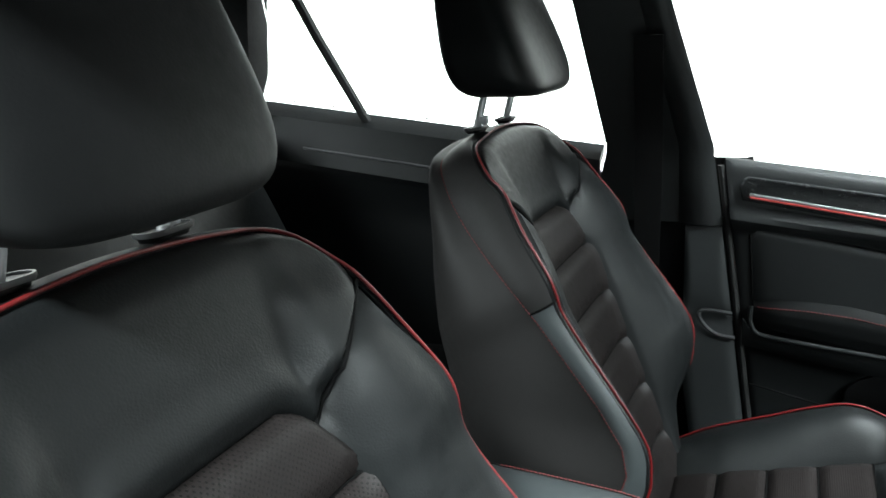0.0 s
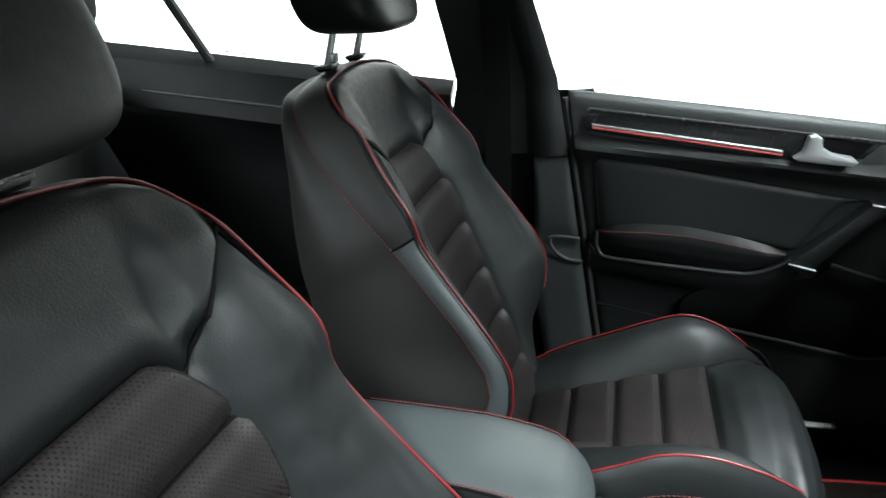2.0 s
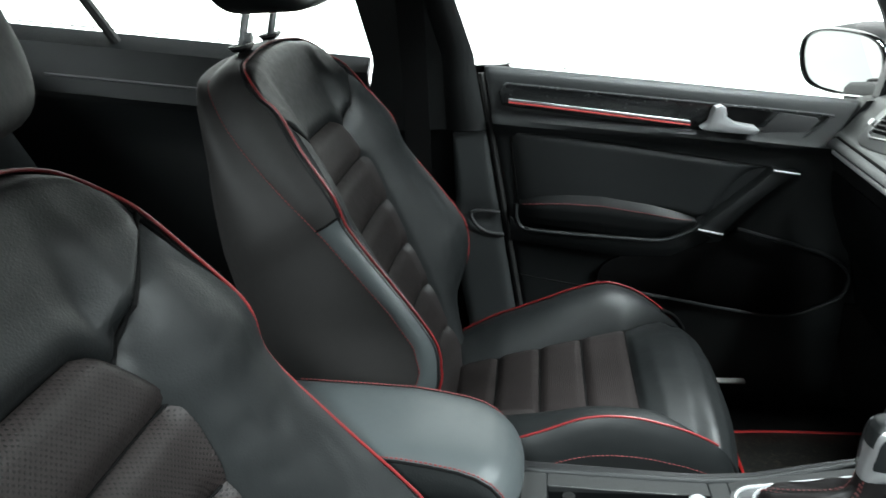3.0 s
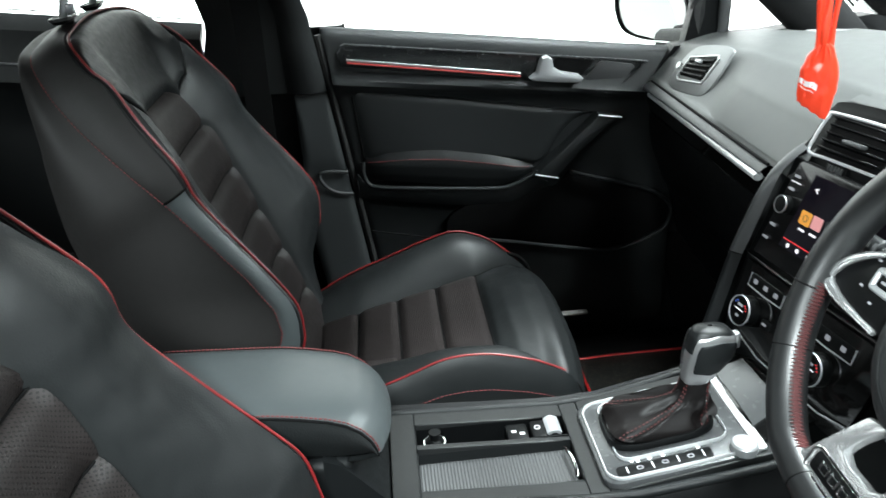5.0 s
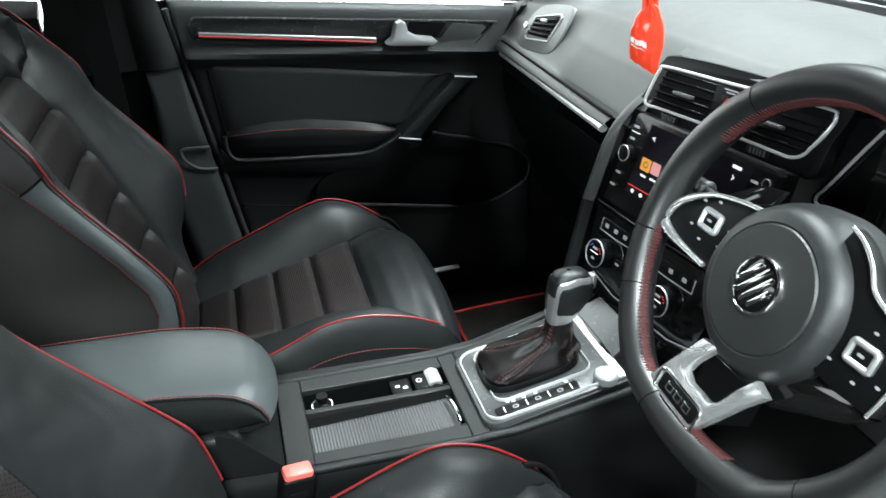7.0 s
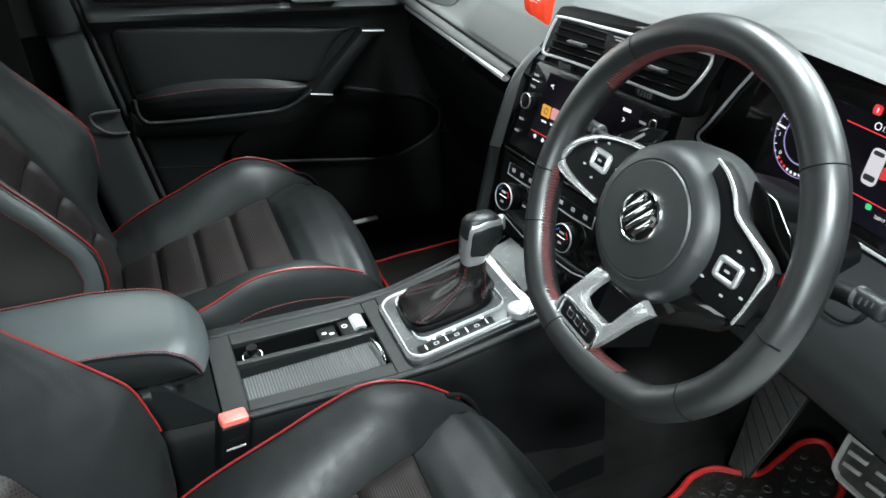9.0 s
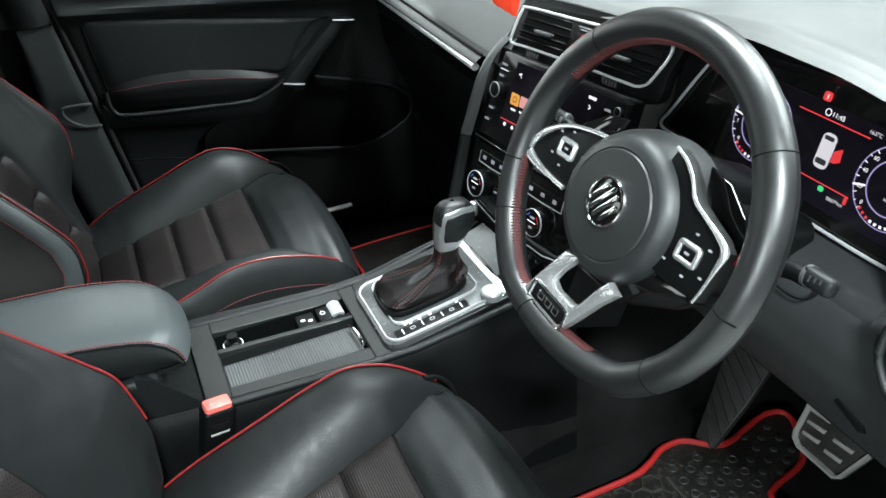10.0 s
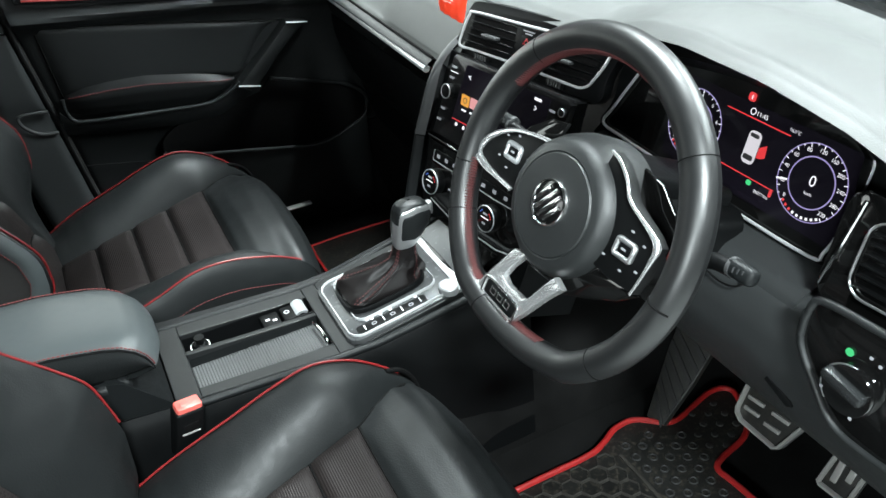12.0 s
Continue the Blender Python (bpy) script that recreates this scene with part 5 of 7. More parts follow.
# armrest


def lid(u, v):
    """u runs forward, v across the top and down both sides; the nose is rounded in plan and rolls over at the front."""
    a = (v - 0.5) * 2
    k = min(abs(a) / 0.72, 1.0)
    back = 0.017 * k ** 3
    x = lerp(-0.30, -0.0135 - back, 1 - (1 - u) ** 1.7)
    along = x + back * smoothstep(-0.20, -0.05, x)
    z = interp([(-0.30, 0.513), (-0.228, 0.509), (-0.134, 0.503), (-0.10, 0.498), (-0.065, 0.491), (-0.045, 0.484), (-0.030, 0.4735), (-0.020, 0.461), (-0.0150, 0.449), (-0.0135, 0.440)], along)[0]
    low = interp([(-0.30, 0.462), (-0.10, 0.443), (-0.06, 0.438), (-0.03, 0.4375), (-0.0135, 0.4385)], along)[0]
    if abs(a) < 0.72:
        y, zz = 0.0705 * k, z + 0.003 * (1 - k * k) - 0.006 * k ** 6
    else:
        q = (abs(a) - 0.72) / 0.28
        y = 0.0705 + 0.005 * math.sin(q * math.pi) - 0.003 * q
        zz = max(lerp(z - 0.006, low, q), low)
    return Vector((x, -0.0065 - math.copysign(y, a), zz))


# top painted paler than the sides, as if light fell on it
arm_rest = part("armrest", sheet(lid, steps(0, 1, 44), steps(0.14, 0.86, 28)), LIT_LEATHER, console, "padded leather armrest with red stitching, top painted paler as if lit")
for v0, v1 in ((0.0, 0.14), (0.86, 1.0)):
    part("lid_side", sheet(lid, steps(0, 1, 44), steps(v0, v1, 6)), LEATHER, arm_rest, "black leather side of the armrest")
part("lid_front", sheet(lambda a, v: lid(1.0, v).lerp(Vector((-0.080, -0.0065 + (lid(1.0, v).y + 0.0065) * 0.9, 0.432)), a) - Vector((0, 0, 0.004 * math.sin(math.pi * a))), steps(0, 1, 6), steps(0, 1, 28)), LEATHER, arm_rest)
part("lid_base", block((0.24, 0.128, 0.022), (-0.182, -0.0065, 0.438), 0.006), HARD, arm_rest, "black lid underside")
for v, seam in ((0.158, 0.143), (0.842, 0.857)):
    part("lid_stitching", dashes([lid(u, v) + Vector((0, -math.copysign(0.0014, v - 0.5), 0.0014)) for u in steps(0.05, 0.985, 60)], 0.0012, 0.0036, 0.0014), THREAD, arm_rest, "red stitching")
    part("lid_seam", tube([lid(u, seam) for u in steps(0.0, 0.99, 60)], 0.0016, 6), SEAM_SHADE, arm_rest)

# seat belt buckles
for x, y, z, lab in ((-0.013, -0.118, 0.375, "black seat belt buckle with a red release button beside the armrest"),):
    buckle = thing("seat_belt_buckle", lab, "seat belt buckle")
    mb = pose(x, y, z, 8, 10, 12)
    part("buckle_body", block((0.038, 0.024, 0.085), (0, 0, -0.022), 0.005, 3, m=mb), HARD, buckle, "black buckle body")
    part("release_button", block((0.033, 0.019, 0.014), (0, 0, 0.0205), 0.0035, 2, m=mb), BUCKLE_RED, buckle, "pale red release button")
    part("button_dent", sheet(lambda u, v: mb @ Vector((lerp(-0.010, 0.010, u), lerp(-0.004, 0.004, v), 0.0280 + 0.0006 * math.sin(math.pi * v))), steps(0, 1, 4), steps(0, 1, 4), 0.0004), BUCKLE_RED, buckle)
    part("buckle_slot", block((0.020, 0.002, 0.014), (0, -0.0118, -0.006), 0.0005, m=mb), SEAM_SHADE, buckle)
    part("slot_plate", block((0.024, 0.002, 0.003), (0, -0.0122, -0.016), 0.0005, m=mb), STEEL, buckle)
    part("buckle_stalk", tube(spline([mb @ Vector((0, 0, -0.06)), (x - 0.02, y, 0.26), (x - 0.05, y - 0.01, 0.12)], 6), 0.010, 8), HARD, buckle)


# ---- dashboard ----
dash = thing("dashboard", "grey-black padded dashboard with silver trim lines", "dashboard")
CREST = [(-0.74, 0.575, 0.690), (-0.68, 0.582, 0.722), (-0.60, 0.585, 0.752), (-0.50, 0.585, 0.776), (-0.40, 0.585, 0.788), (-0.28, 0.586, 0.789), (-0.20, 0.588, 0.778), (-0.14, 0.592, 0.758), (-0.10, 0.592, 0.747),
         (0.0, 0.586, 0.740), (0.12, 0.578, 0.737), (0.20, 0.575, 0.735), (0.45, 0.572, 0.722), (0.60, 0.565, 0.708), (0.70, 0.560, 0.695)]


def dash_top(v, y):
    ex, ez = interp(CREST, y)
    x = lerp(ex, 0.865, v)
    hood = 1 - smoothstep(-0.20, -0.08, y)
    far = lerp(0.752, 0.772, hood) - 0.05 * (y / 0.7) ** 2
    z = lerp(ez, far, smoothstep(0.0, 1.0, v)) + lerp(0.014, 0.015, hood) * math.sin(math.pi * min(v * 1.3, 1))
    return Vector((x, y, z - 0.010 * math.exp(-v / 0.10)))


def fascia(v, y):
    """Passenger side face from the crest down to the silver strip."""
    ex, ez = interp(CREST, y)
    x, z = interp([(0.0, ex, ez - 0.010), (0.12, ex - 0.010, ez - 0.018), (0.35, 0.5 * (ex + 0.528) - 0.004, 0.5 * (ez - 0.012 + 0.665)), (0.6, 0.532, 0.668), (0.8, 0.517, 0.643), (1.0, 0.512, 0.632)], v)
    x += 0.018 * smoothstep(0.36, 0.46, y) * math.sin(math.pi * min(v * 1.1, 1)) ** 0.5
    return Vector((x, y, z))


def dash_rows(y):
    """One soft section from the silver strip over the crest to the windscreen."""
    low = [fascia(v, y) for v in (1.0, 0.9, 0.8, 0.6, 0.42, 0.26)]
    return spline(low + [dash_top(v, y) for v in (0.05, 0.12, 0.2, 0.3, 0.42, 0.55, 0.7, 0.85, 1.0)], 4)


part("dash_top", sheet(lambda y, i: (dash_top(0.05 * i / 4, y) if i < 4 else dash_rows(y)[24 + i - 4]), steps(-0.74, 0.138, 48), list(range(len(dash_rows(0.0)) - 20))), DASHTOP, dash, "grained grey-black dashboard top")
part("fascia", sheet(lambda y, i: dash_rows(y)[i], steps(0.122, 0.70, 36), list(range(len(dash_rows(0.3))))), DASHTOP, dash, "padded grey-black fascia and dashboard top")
part("fascia_ledge", sheet(lambda v, y: Vector((0.511 - 0.014 * math.sin(math.pi * v), y, lerp(0.633, 0.612, v))), steps(0, 1, 6), steps(0.185, 0.67, 20)), LEDGE, dash, "grey padded trim ledge")
part("fascia_groove", tube([(lerp(0.5085, 0.5125, k), lerp(0.186, 0.668, k), 0.6335) for k in steps(0, 1, 16)], 0.0024, 6), SEAM_SHADE, dash)
part("trim_strip", tube([(lerp(0.4985, 0.512, k), lerp(0.190, 0.668, k), lerp(0.6155, 0.6085, k)) for k in steps(0, 1, 16)], 0.0066, 12, flat=0.9), SILVER_PAINT, dash, "satin silver trim strip")
part("decor_panel", sheet(lambda v, y: Vector((lerp(0.508, 0.520, v), y, lerp(0.610, 0.570, v))), steps(0, 1, 4), steps(0.185, 0.69, 12)), GLOSS, dash, "piano black decor panel")
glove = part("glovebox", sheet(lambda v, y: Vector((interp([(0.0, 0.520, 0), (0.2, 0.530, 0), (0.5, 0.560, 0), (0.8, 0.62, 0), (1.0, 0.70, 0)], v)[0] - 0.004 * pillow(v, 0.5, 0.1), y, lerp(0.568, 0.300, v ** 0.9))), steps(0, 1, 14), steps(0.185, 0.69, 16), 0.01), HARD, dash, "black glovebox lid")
part("glovebox_latch", block((0.006, 0.030, 0.008), (0.546, 0.362, 0.512), 0.002), SATIN, glove, "silver glovebox latch")
part("lower_cover", sheet(lambda v, y: Vector((lerp(0.70, 1.2, v), y, lerp(0.300, 0.36, v))), steps(0, 1, 4), steps(-0.70, 0.69, 8), 0.01), HARD, dash)
for y0, y1 in ((0.69, 0.735),):
    part("dash_end", poly_wall([(0.56, 0.69), (1.15, 0.74), (1.15, 0.10), (0.74, 0.10), (0.60, 0.30), (0.525, 0.57), (0.515, 0.63)], y0, y1, 0.004), HARD, dash, "black dashboard end")
part("kick_panel", poly_wall([(0.56, 0.30), (1.2, 0.30), (1.2, 0.05), (0.62, 0.05)], 0.70, 0.735, 0.004), CARPET, dash)
# side air vent, passenger end
vent_side = thing("side_air_vent", "dark side air vent in a pale grey frame", "air vent", "air vents")
SV = axes((0.5475, 0.538, 0.683), (0.12, -1, 0.10), (0.55, 0.02, 1)) @ Matrix.Scale(0.76, 4)
part("vent_plate", prism([(p.x, p.y) for p in spline([(-0.095, -0.050, 0), (-0.090, 0.0, 0), (-0.060, 0.040, 0), (0.0, 0.055, 0), (0.085, 0.056, 0), (0.100, 0.035, 0), (0.075, -0.050, 0), (0.0, -0.060, 0)], 5, True)], 0.006, 0.002, SV @ pose(0, 0, -0.006)), PALE_GREY, vent_side, "grey vent surround")
part("vent_frame", ring([(-0.072, -0.028), (-0.052, 0.022), (0.058, 0.036), (0.070, 0.026), (0.045, -0.034), (-0.060, -0.038)], 0.005, 0.004, SV), SATIN, vent_side, "pale silver vent frame")
part("vent_well", prism([(-0.062, -0.024), (-0.046, 0.015), (0.056, 0.028), (0.040, -0.026)], 0.001, 0, SV @ pose(0, 0, 0.001)), SEAM_SHADE, vent_side)
for k in range(4):
    part("vent_slat", prism([(-0.060 + 0.006 * k, -0.020 + 0.0105 * k), (0.042 + 0.005 * k, -0.021 + 0.013 * k), (0.043 + 0.005 * k, -0.0165 + 0.013 * k), (-0.059 + 0.006 * k, -0.0155 + 0.0105 * k)], 0.005, 0.001, SV @ pose(0, 0, 0.002)), HARD, vent_side)
part("vent_tab", block((0.022, 0.009, 0.009), (0.004, 0.012, 0.009), 0.003, m=SV), PALE, vent_side, "silver vent tab")
part("vent_wheel", tube([SV @ Vector((-0.078, -0.004, 0.002)), SV @ Vector((-0.078, -0.004, 0.008))], 0.006, 16), SATIN, vent_side, "silver vent wheel")

# ---- centre stack ----
STACK = axes((0.512, 0.0, 0.60), (0.15, -1, 0), (0.2551, 0.0383, 0.9662))
VENT = axes((0.567, 0.0, 0.69), (0.25, -1, 0), (0.284, 0.071, 0.956))
part("stack_body", prism([(-0.136, 0.064), (0.138, 0.066), (0.135, -0.07), (0.115, -0.27), (-0.150, -0.27), (-0.160, -0.08)], 0.02, 0.0, STACK @ pose(0, 0, -0.032)), HARD, dash, "black centre stack body")


def cheek(v, k):
    """The padded flank beside the stack, down to the console."""
    q = lerp(v[0], v[1], v[2])
    p = interp([(-0.27, -0.152), (-0.20, -0.150), (-0.08, -0.150), (0.03, -0.136), (0.06, -0.132), (0.10, -0.128)], q)[0]
    w = interp([(-0.27, 0.030), (-0.08, 0.026), (0.03, 0.024), (0.06, 0.022), (0.10, 0.020)], q)[0]
    return STACK @ Vector((p - w * k, q, 0.004 + 0.012 * math.sin(math.pi * min(k * 1.2, 1)) * (1 - 0.8 * smoothstep(0.0, 0.06, q)) - 0.06 * max(k - 0.7, 0) / 0.3 * (1 - 0.85 * smoothstep(0.0, 0.08, q)) - 0.050 * max((q - 0.03) / 0.07, 0) ** 2))


part("stack_cheek", sheet(cheek, [(0.100, -0.078, k) for k in steps(0, 1, 20)], steps(0, 1, 14)), GREYTRIM, dash, "dark grey padded flank of the centre stack")
part("stack_cheek", sheet(cheek, [(-0.0795, -0.27, k) for k in steps(0, 1, 14)], steps(0, 1, 14)), SOFT, dash, "black lower flank of the centre stack")
part("stack_cheek", sheet(lambda v, k: STACK @ Vector((lerp(0.150, 0.118, v) + 0.028 * k, lerp(-0.02, -0.27, v), 0.004 - 0.10 * k)), steps(0, 1, 10), steps(0, 1, 6)), SOFT, dash)
# centre air vents
vents = thing("centre_air_vents", "pair of black centre air vents in a bright silver frame", "air vent", "air vents")
hood = spline([(-0.142, -0.040, 0), (-0.140, 0.0, 0), (-0.128, 0.036, 0), (-0.105, 0.047, 0), (0.0, 0.051, 0), (0.135, 0.050, 0), (0.155, 0.045, 0), (0.142, 0.0, 0), (0.126, -0.042, 0), (0.0, -0.046, 0)], 5, True)
part("vent_housing", prism([(p.x, p.y) for p in hood], 0.018, 0.004, VENT @ pose(0, 0, -0.022)), HARD, vents, "black vent housing")
frame_line = spline([(-0.1315, -0.0200, 0), (-0.1295, -0.004, 0), (-0.121, 0.024, 0), (-0.108, 0.031, 0), (0.0, 0.0335, 0), (0.125, 0.0375, 0), (0.141, 0.033, 0), (0.1385, 0.016, 0), (0.1255, -0.008, 0), (0.118, -0.0185, 0), (0.106, -0.0240, 0), (0.088, -0.0245, 0), (0.0, -0.0225, 0), (-0.10, -0.0225, 0), (-0.122, -0.0235, 0)], 5, True)
part("vent_frame", tube([VENT @ Vector((p.x, p.y, 0.003)) for p in frame_line], 0.0021, 8, closed=True), BRIGHT, vents, "bright silver vent frame")
part("vent_well", prism([(-0.122, -0.020), (-0.114, 0.026), (0.130, 0.032), (0.112, -0.021)], 0.001, 0, VENT @ pose(0, 0, -0.004)), SEAM_SHADE, vents)
for x0, x1 in ((-0.116, -0.026), (0.028, 0.122)):
    for k in range(5):
        y = -0.0145 + 0.0098 * k
        part("vent_slat", block((x1 - x0 + 0.003 * k, 0.0022, 0.018), ((x0 + x1) / 2 + 0.001 * k, y + 0.0005, 0.000), 0.0008, 1, m=VENT @ pose(0, 0, -0.003, -18)), HARD, vents)
    xm = -0.064 if x0 < 0 else 0.074
    part("vent_tab", block((0.030, 0.005, 0.012), (xm, 0.004, 0.010), 0.002, m=VENT), GREYTRIM, vents, "grey vent tab")
    part("thumb_wheel", block((0.034, 0.010, 0.004), (-0.086 if x0 < 0 else 0.060, -0.0315, -0.003), 0.0015, m=VENT), HARD, vents, "vent thumb wheel")
    for k in range(5):
        part("wheel_rib", block((0.0022, 0.008, 0.002), ((-0.086 if x0 < 0 else 0.060) - 0.010 + 0.005 * k, -0.0315, 0.000), 0.0, m=VENT), GREYTRIM, vents)
part("vent_divider", prism([(-0.024, -0.021), (-0.024, 0.029), (0.026, 0.031), (0.026, -0.021)], 0.006, 0.001, VENT @ pose(0, 0, -0.004)), HARD, vents, "black centre panel")
part("hazard_button", block((0.022, 0.016, 0.005), (0.0, 0.012, 0.002), 0.002, m=VENT), HARD, vents, "hazard button with a red triangle")
part("hazard_mark", ring([(-0.006, 0.008), (0.006, 0.008), (0.0, 0.017)], 0.0016, 0.0006, VENT @ pose(0, 0, 0.0046)), RED_GLOW, vents, "red hazard triangle")
for k in range(2):
    part("airbag_text", prism(rrect(0.022 - 0.008 * k, 0.0016, 0.0004, 2, 0.0, 0.026 - 0.0035 * k), 0.0005, 0, VENT @ pose(0, 0, 0.0022)), DIM_MARK, vents)
part("vent_ledge", sheet(lambda u, v: (STACK @ Vector((lerp(-0.118, 0.138, u), lerp(0.064, 0.068, u), -0.004))).lerp(VENT @ Vector((lerp(-0.134, 0.124, u), -0.038, -0.004)), v), steps(0, 1, 10), steps(0, 1, 4)), HARD, vents, "black ledge under the vents")
# infotainment
screen = thing("infotainment_screen", "glossy black touchscreen with two lit tiles", "touchscreen")
part("bezel", prism([(-0.136, -0.066), (-0.112, 0.062), (-0.106, 0.066), (0.134, 0.070), (0.140, 0.064), (0.122, -0.064), (0.118, -0.067)], 0.012, 0.003, STACK @ pose(0, 0, -0.010)), BEZEL, screen, "piano black screen bezel")
part("display", prism([(-0.094, -0.040), (-0.076, 0.058), (0.106, 0.062), (0.092, -0.038)], 0.0008, 0, STACK @ pose(0, 0, 0.0022)), DISPLAY, screen, "dark lit display")
SG = STACK @ pose(0, 0, 0.0034)
part("screen_tile", prism(rrect(0.019, 0.017, 0.002, 3, -0.066, 0.006), 0.0004, 0, SG), TILE_ORANGE, screen, "orange tile")
part("screen_tile", prism(rrect(0.017, 0.016, 0.002, 3, -0.046, 0.007), 0.0004, 0, SG), TILE_PINK, screen, "pink tile")
for x in (-0.024, 0.0, 0.025, 0.05):
    part("screen_tile", prism(rrect(0.017, 0.016, 0.002, 3, x, 0.008), 0.0004, 0, SG), TILE_DARK, screen, "dark tile")
part("tile_icon", ring(circle(0.0045, 16, -0.066, 0.006), 0.001, 0.0003, SG @ pose(0, 0, 0.0004)), TILE_DARK, screen)
for x, y, w in ((-0.066, -0.009, 0.011), (-0.046, -0.008, 0.012), (-0.066, 0.0425, 0.003)):
    part("screen_text", prism(rrect(w, 0.0028, 0.0006, 2, x, y), 0.0004, 0, SG), WHITE_GLOW, screen)
for dx, dy, ang in ((-0.0635, 0.043, 45), (-0.0635, 0.0405, -45), (0.0805, 0.043, 135), (0.0805, 0.0405, -135)):
    part("screen_arrow", block((0.005, 0.0012, 0.0004), (0, 0, 0), 0.0, m=SG @ pose(dx, dy, 0.0003, 0, 0, ang)), WHITE_GLOW, screen)
part("red_line", prism([(-0.090, -0.029), (-0.0895, -0.0275), (0.088, -0.0262), (0.0875, -0.0277)], 0.0004, 0, SG), RED_GLOW, screen, "red screen line")
for x in (-0.078, -0.060, -0.040, 0.0, 0.04):
    part("screen_icon", prism(circle(0.003, 10, x, -0.0345), 0.0004, 0, SG), WHITE_GLOW, screen)
part("clock_text", prism(rrect(0.014, 0.004, 0.0006, 2, 0.082, 0.0545), 0.0004, 0, SG), WHITE_GLOW, screen)
part("status_icon", prism(rrect(0.010, 0.008, 0.001, 2, 0.020, -0.030), 0.0004, 0, SG), RED_GLOW, screen)
for x, y in ((-0.1075, 0.047), (-0.110, 0.030), (-0.120, -0.021), (-0.125, -0.040), (0.108, 0.048), (0.106, 0.030), (0.104, 0.014)):
    part("button_text", prism(rrect(0.011, 0.0032, 0.0006, 2, x + 0.004, y), 0.0004, 0, SG), DIM_MARK, screen)
part("button_line", prism(rrect(0.018, 0.0012, 0.0004, 2, -0.102, 0.0395), 0.0004, 0, SG), WHITE_GLOW, screen)
for x, nm in ((-0.106, "volume_knob"), (0.130, "tuning_knob")):
    y = 0.009 if x < 0 else 0.052
    knob = part(nm, prism(circle(0.0115 if x < 0 else 0.006, 28, x, y), 0.010 if x < 0 else 0.004, 0.002, STACK @ pose(0, 0, 0.002)), HARD, screen, "ridged black knob")
    part("knob_ring", ring(circle(0.0115 if x < 0 else 0.006, 28, x, y), 0.0018 if x < 0 else 0.001, 0.0015, STACK @ pose(0, 0, 0.0112 if x < 0 else 0.0052)), SATIN, knob, "silver ring")
part("lower_trim", tube([STACK @ Vector((-0.142, -0.073, 0.002)), STACK @ Vector((-0.06, -0.0735, 0.003)), STACK @ Vector((0.118, -0.072, 0.002))], 0.0018, 8), CHROME, screen, "thin chrome line")
# climate panel
climate = thing("climate_panel", "glossy black climate panel with two silver-ringed knobs", "climate controls")
part("panel", prism([(-0.142, -0.080), (0.118, -0.078), (0.100, -0.200), (-0.140, -0.200)], 0.010, 0.002, STACK @ pose(0, 0, -0.010)), GLOSS, climate, "piano black climate panel")
for cx, cy in ((-0.104, -0.139), (0.037, -0.141)):
    knob = part("climate_knob", prism(circle(0.0205, 40, cx, cy), 0.016, 0.003, STACK), HARD, climate, "black climate knob")
    part("knob_ring", ring(circle(0.0205, 40, cx, cy), 0.0013, 0.002, STACK @ pose(0, 0, 0.0145)), BRIGHT, knob, "bright silver ring")
    part("knob_face", prism(circle(0.016, 32, cx, cy), 0.0006, 0, STACK @ pose(0, 0, 0.0158)), GLOSS, knob)
    part("knob_text", prism(rrect(0.018, 0.0014, 0.0005, 2, cx, cy + 0.0015), 0.0004, 0, STACK @ pose(0, 0, 0.0166)), WHITE_GLOW, knob)
    part("knob_text", prism(rrect(0.010, 0.0032, 0.0005, 2, cx, cy + 0.008), 0.0004, 0, STACK @ pose(0, 0, 0.0166)), DIM_MARK, knob)
    part("knob_text", prism(rrect(0.007, 0.0032, 0.0005, 2, cx, cy - 0.007), 0.0004, 0, STACK @ pose(0, 0, 0.0166)), DIM_MARK, knob)
    for k, mat in ((35, RED_GLOW), (20, RED_GLOW), (50, RED_GLOW), (125, BLUE_GLOW), (142, BLUE_GLOW)):
        part("heat_mark", prism(circle(0.0011, 8, cx + 0.0138 * math.cos(radians(k)), cy + 0.0138 * math.sin(radians(k))), 0.0004, 0, STACK @ pose(0, 0, 0.0166)), mat, knob)
for x0, x1, y0, y1 in ((-0.120, -0.052, -0.108, -0.091), (-0.008, 0.076, -0.111, -0.093)):
    w = x1 - x0
    part("button_strip", prism(rrect(w, y1 - y0, 0.003, 3, (x0 + x1) / 2, (y0 + y1) / 2), 0.003, 0.001, STACK), HARD, climate, "row of climate buttons")
    part("strip_frame", tube([STACK @ Vector((*p, 0.0026)) for p in ((x0, y1), (x0 - 0.001, y0), ((x0 + x1) / 2, y0 - 0.0015), (x1, y0), (x1, y1))], 0.0011, 6), BRIGHT, climate, "bright silver edge")
    for k in range(3):
        part("button_icon", prism(rrect(0.008, 0.006, 0.001, 2, x0 + w * (0.18 + 0.31 * k), (y0 + y1) / 2 + 0.001), 0.0004, 0, STACK @ pose(0, 0, 0.0032)), DIM_MARK, climate)
for cx in (-0.066, -0.022, -0.005):
    part("mode_button", prism(rrect(0.016, 0.012, 0.002, 3, cx, -0.140), 0.004, 0.001, STACK), HARD, climate)
    part("button_icon", prism(rrect(0.008, 0.003, 0.0006, 2, cx, -0.139), 0.0004, 0, STACK @ pose(0, 0, 0.0042)), DIM_MARK, climate)
part("lower_edge", tube([STACK @ Vector((-0.112, -0.172, 0.002)), STACK @ Vector((-0.058, -0.183, 0.003)), STACK @ Vector((0.06, -0.184, 0.003)), STACK @ Vector((0.10, -0.176, 0.002))], 0.0012, 6), BRIGHT, climate, "thin silver line")
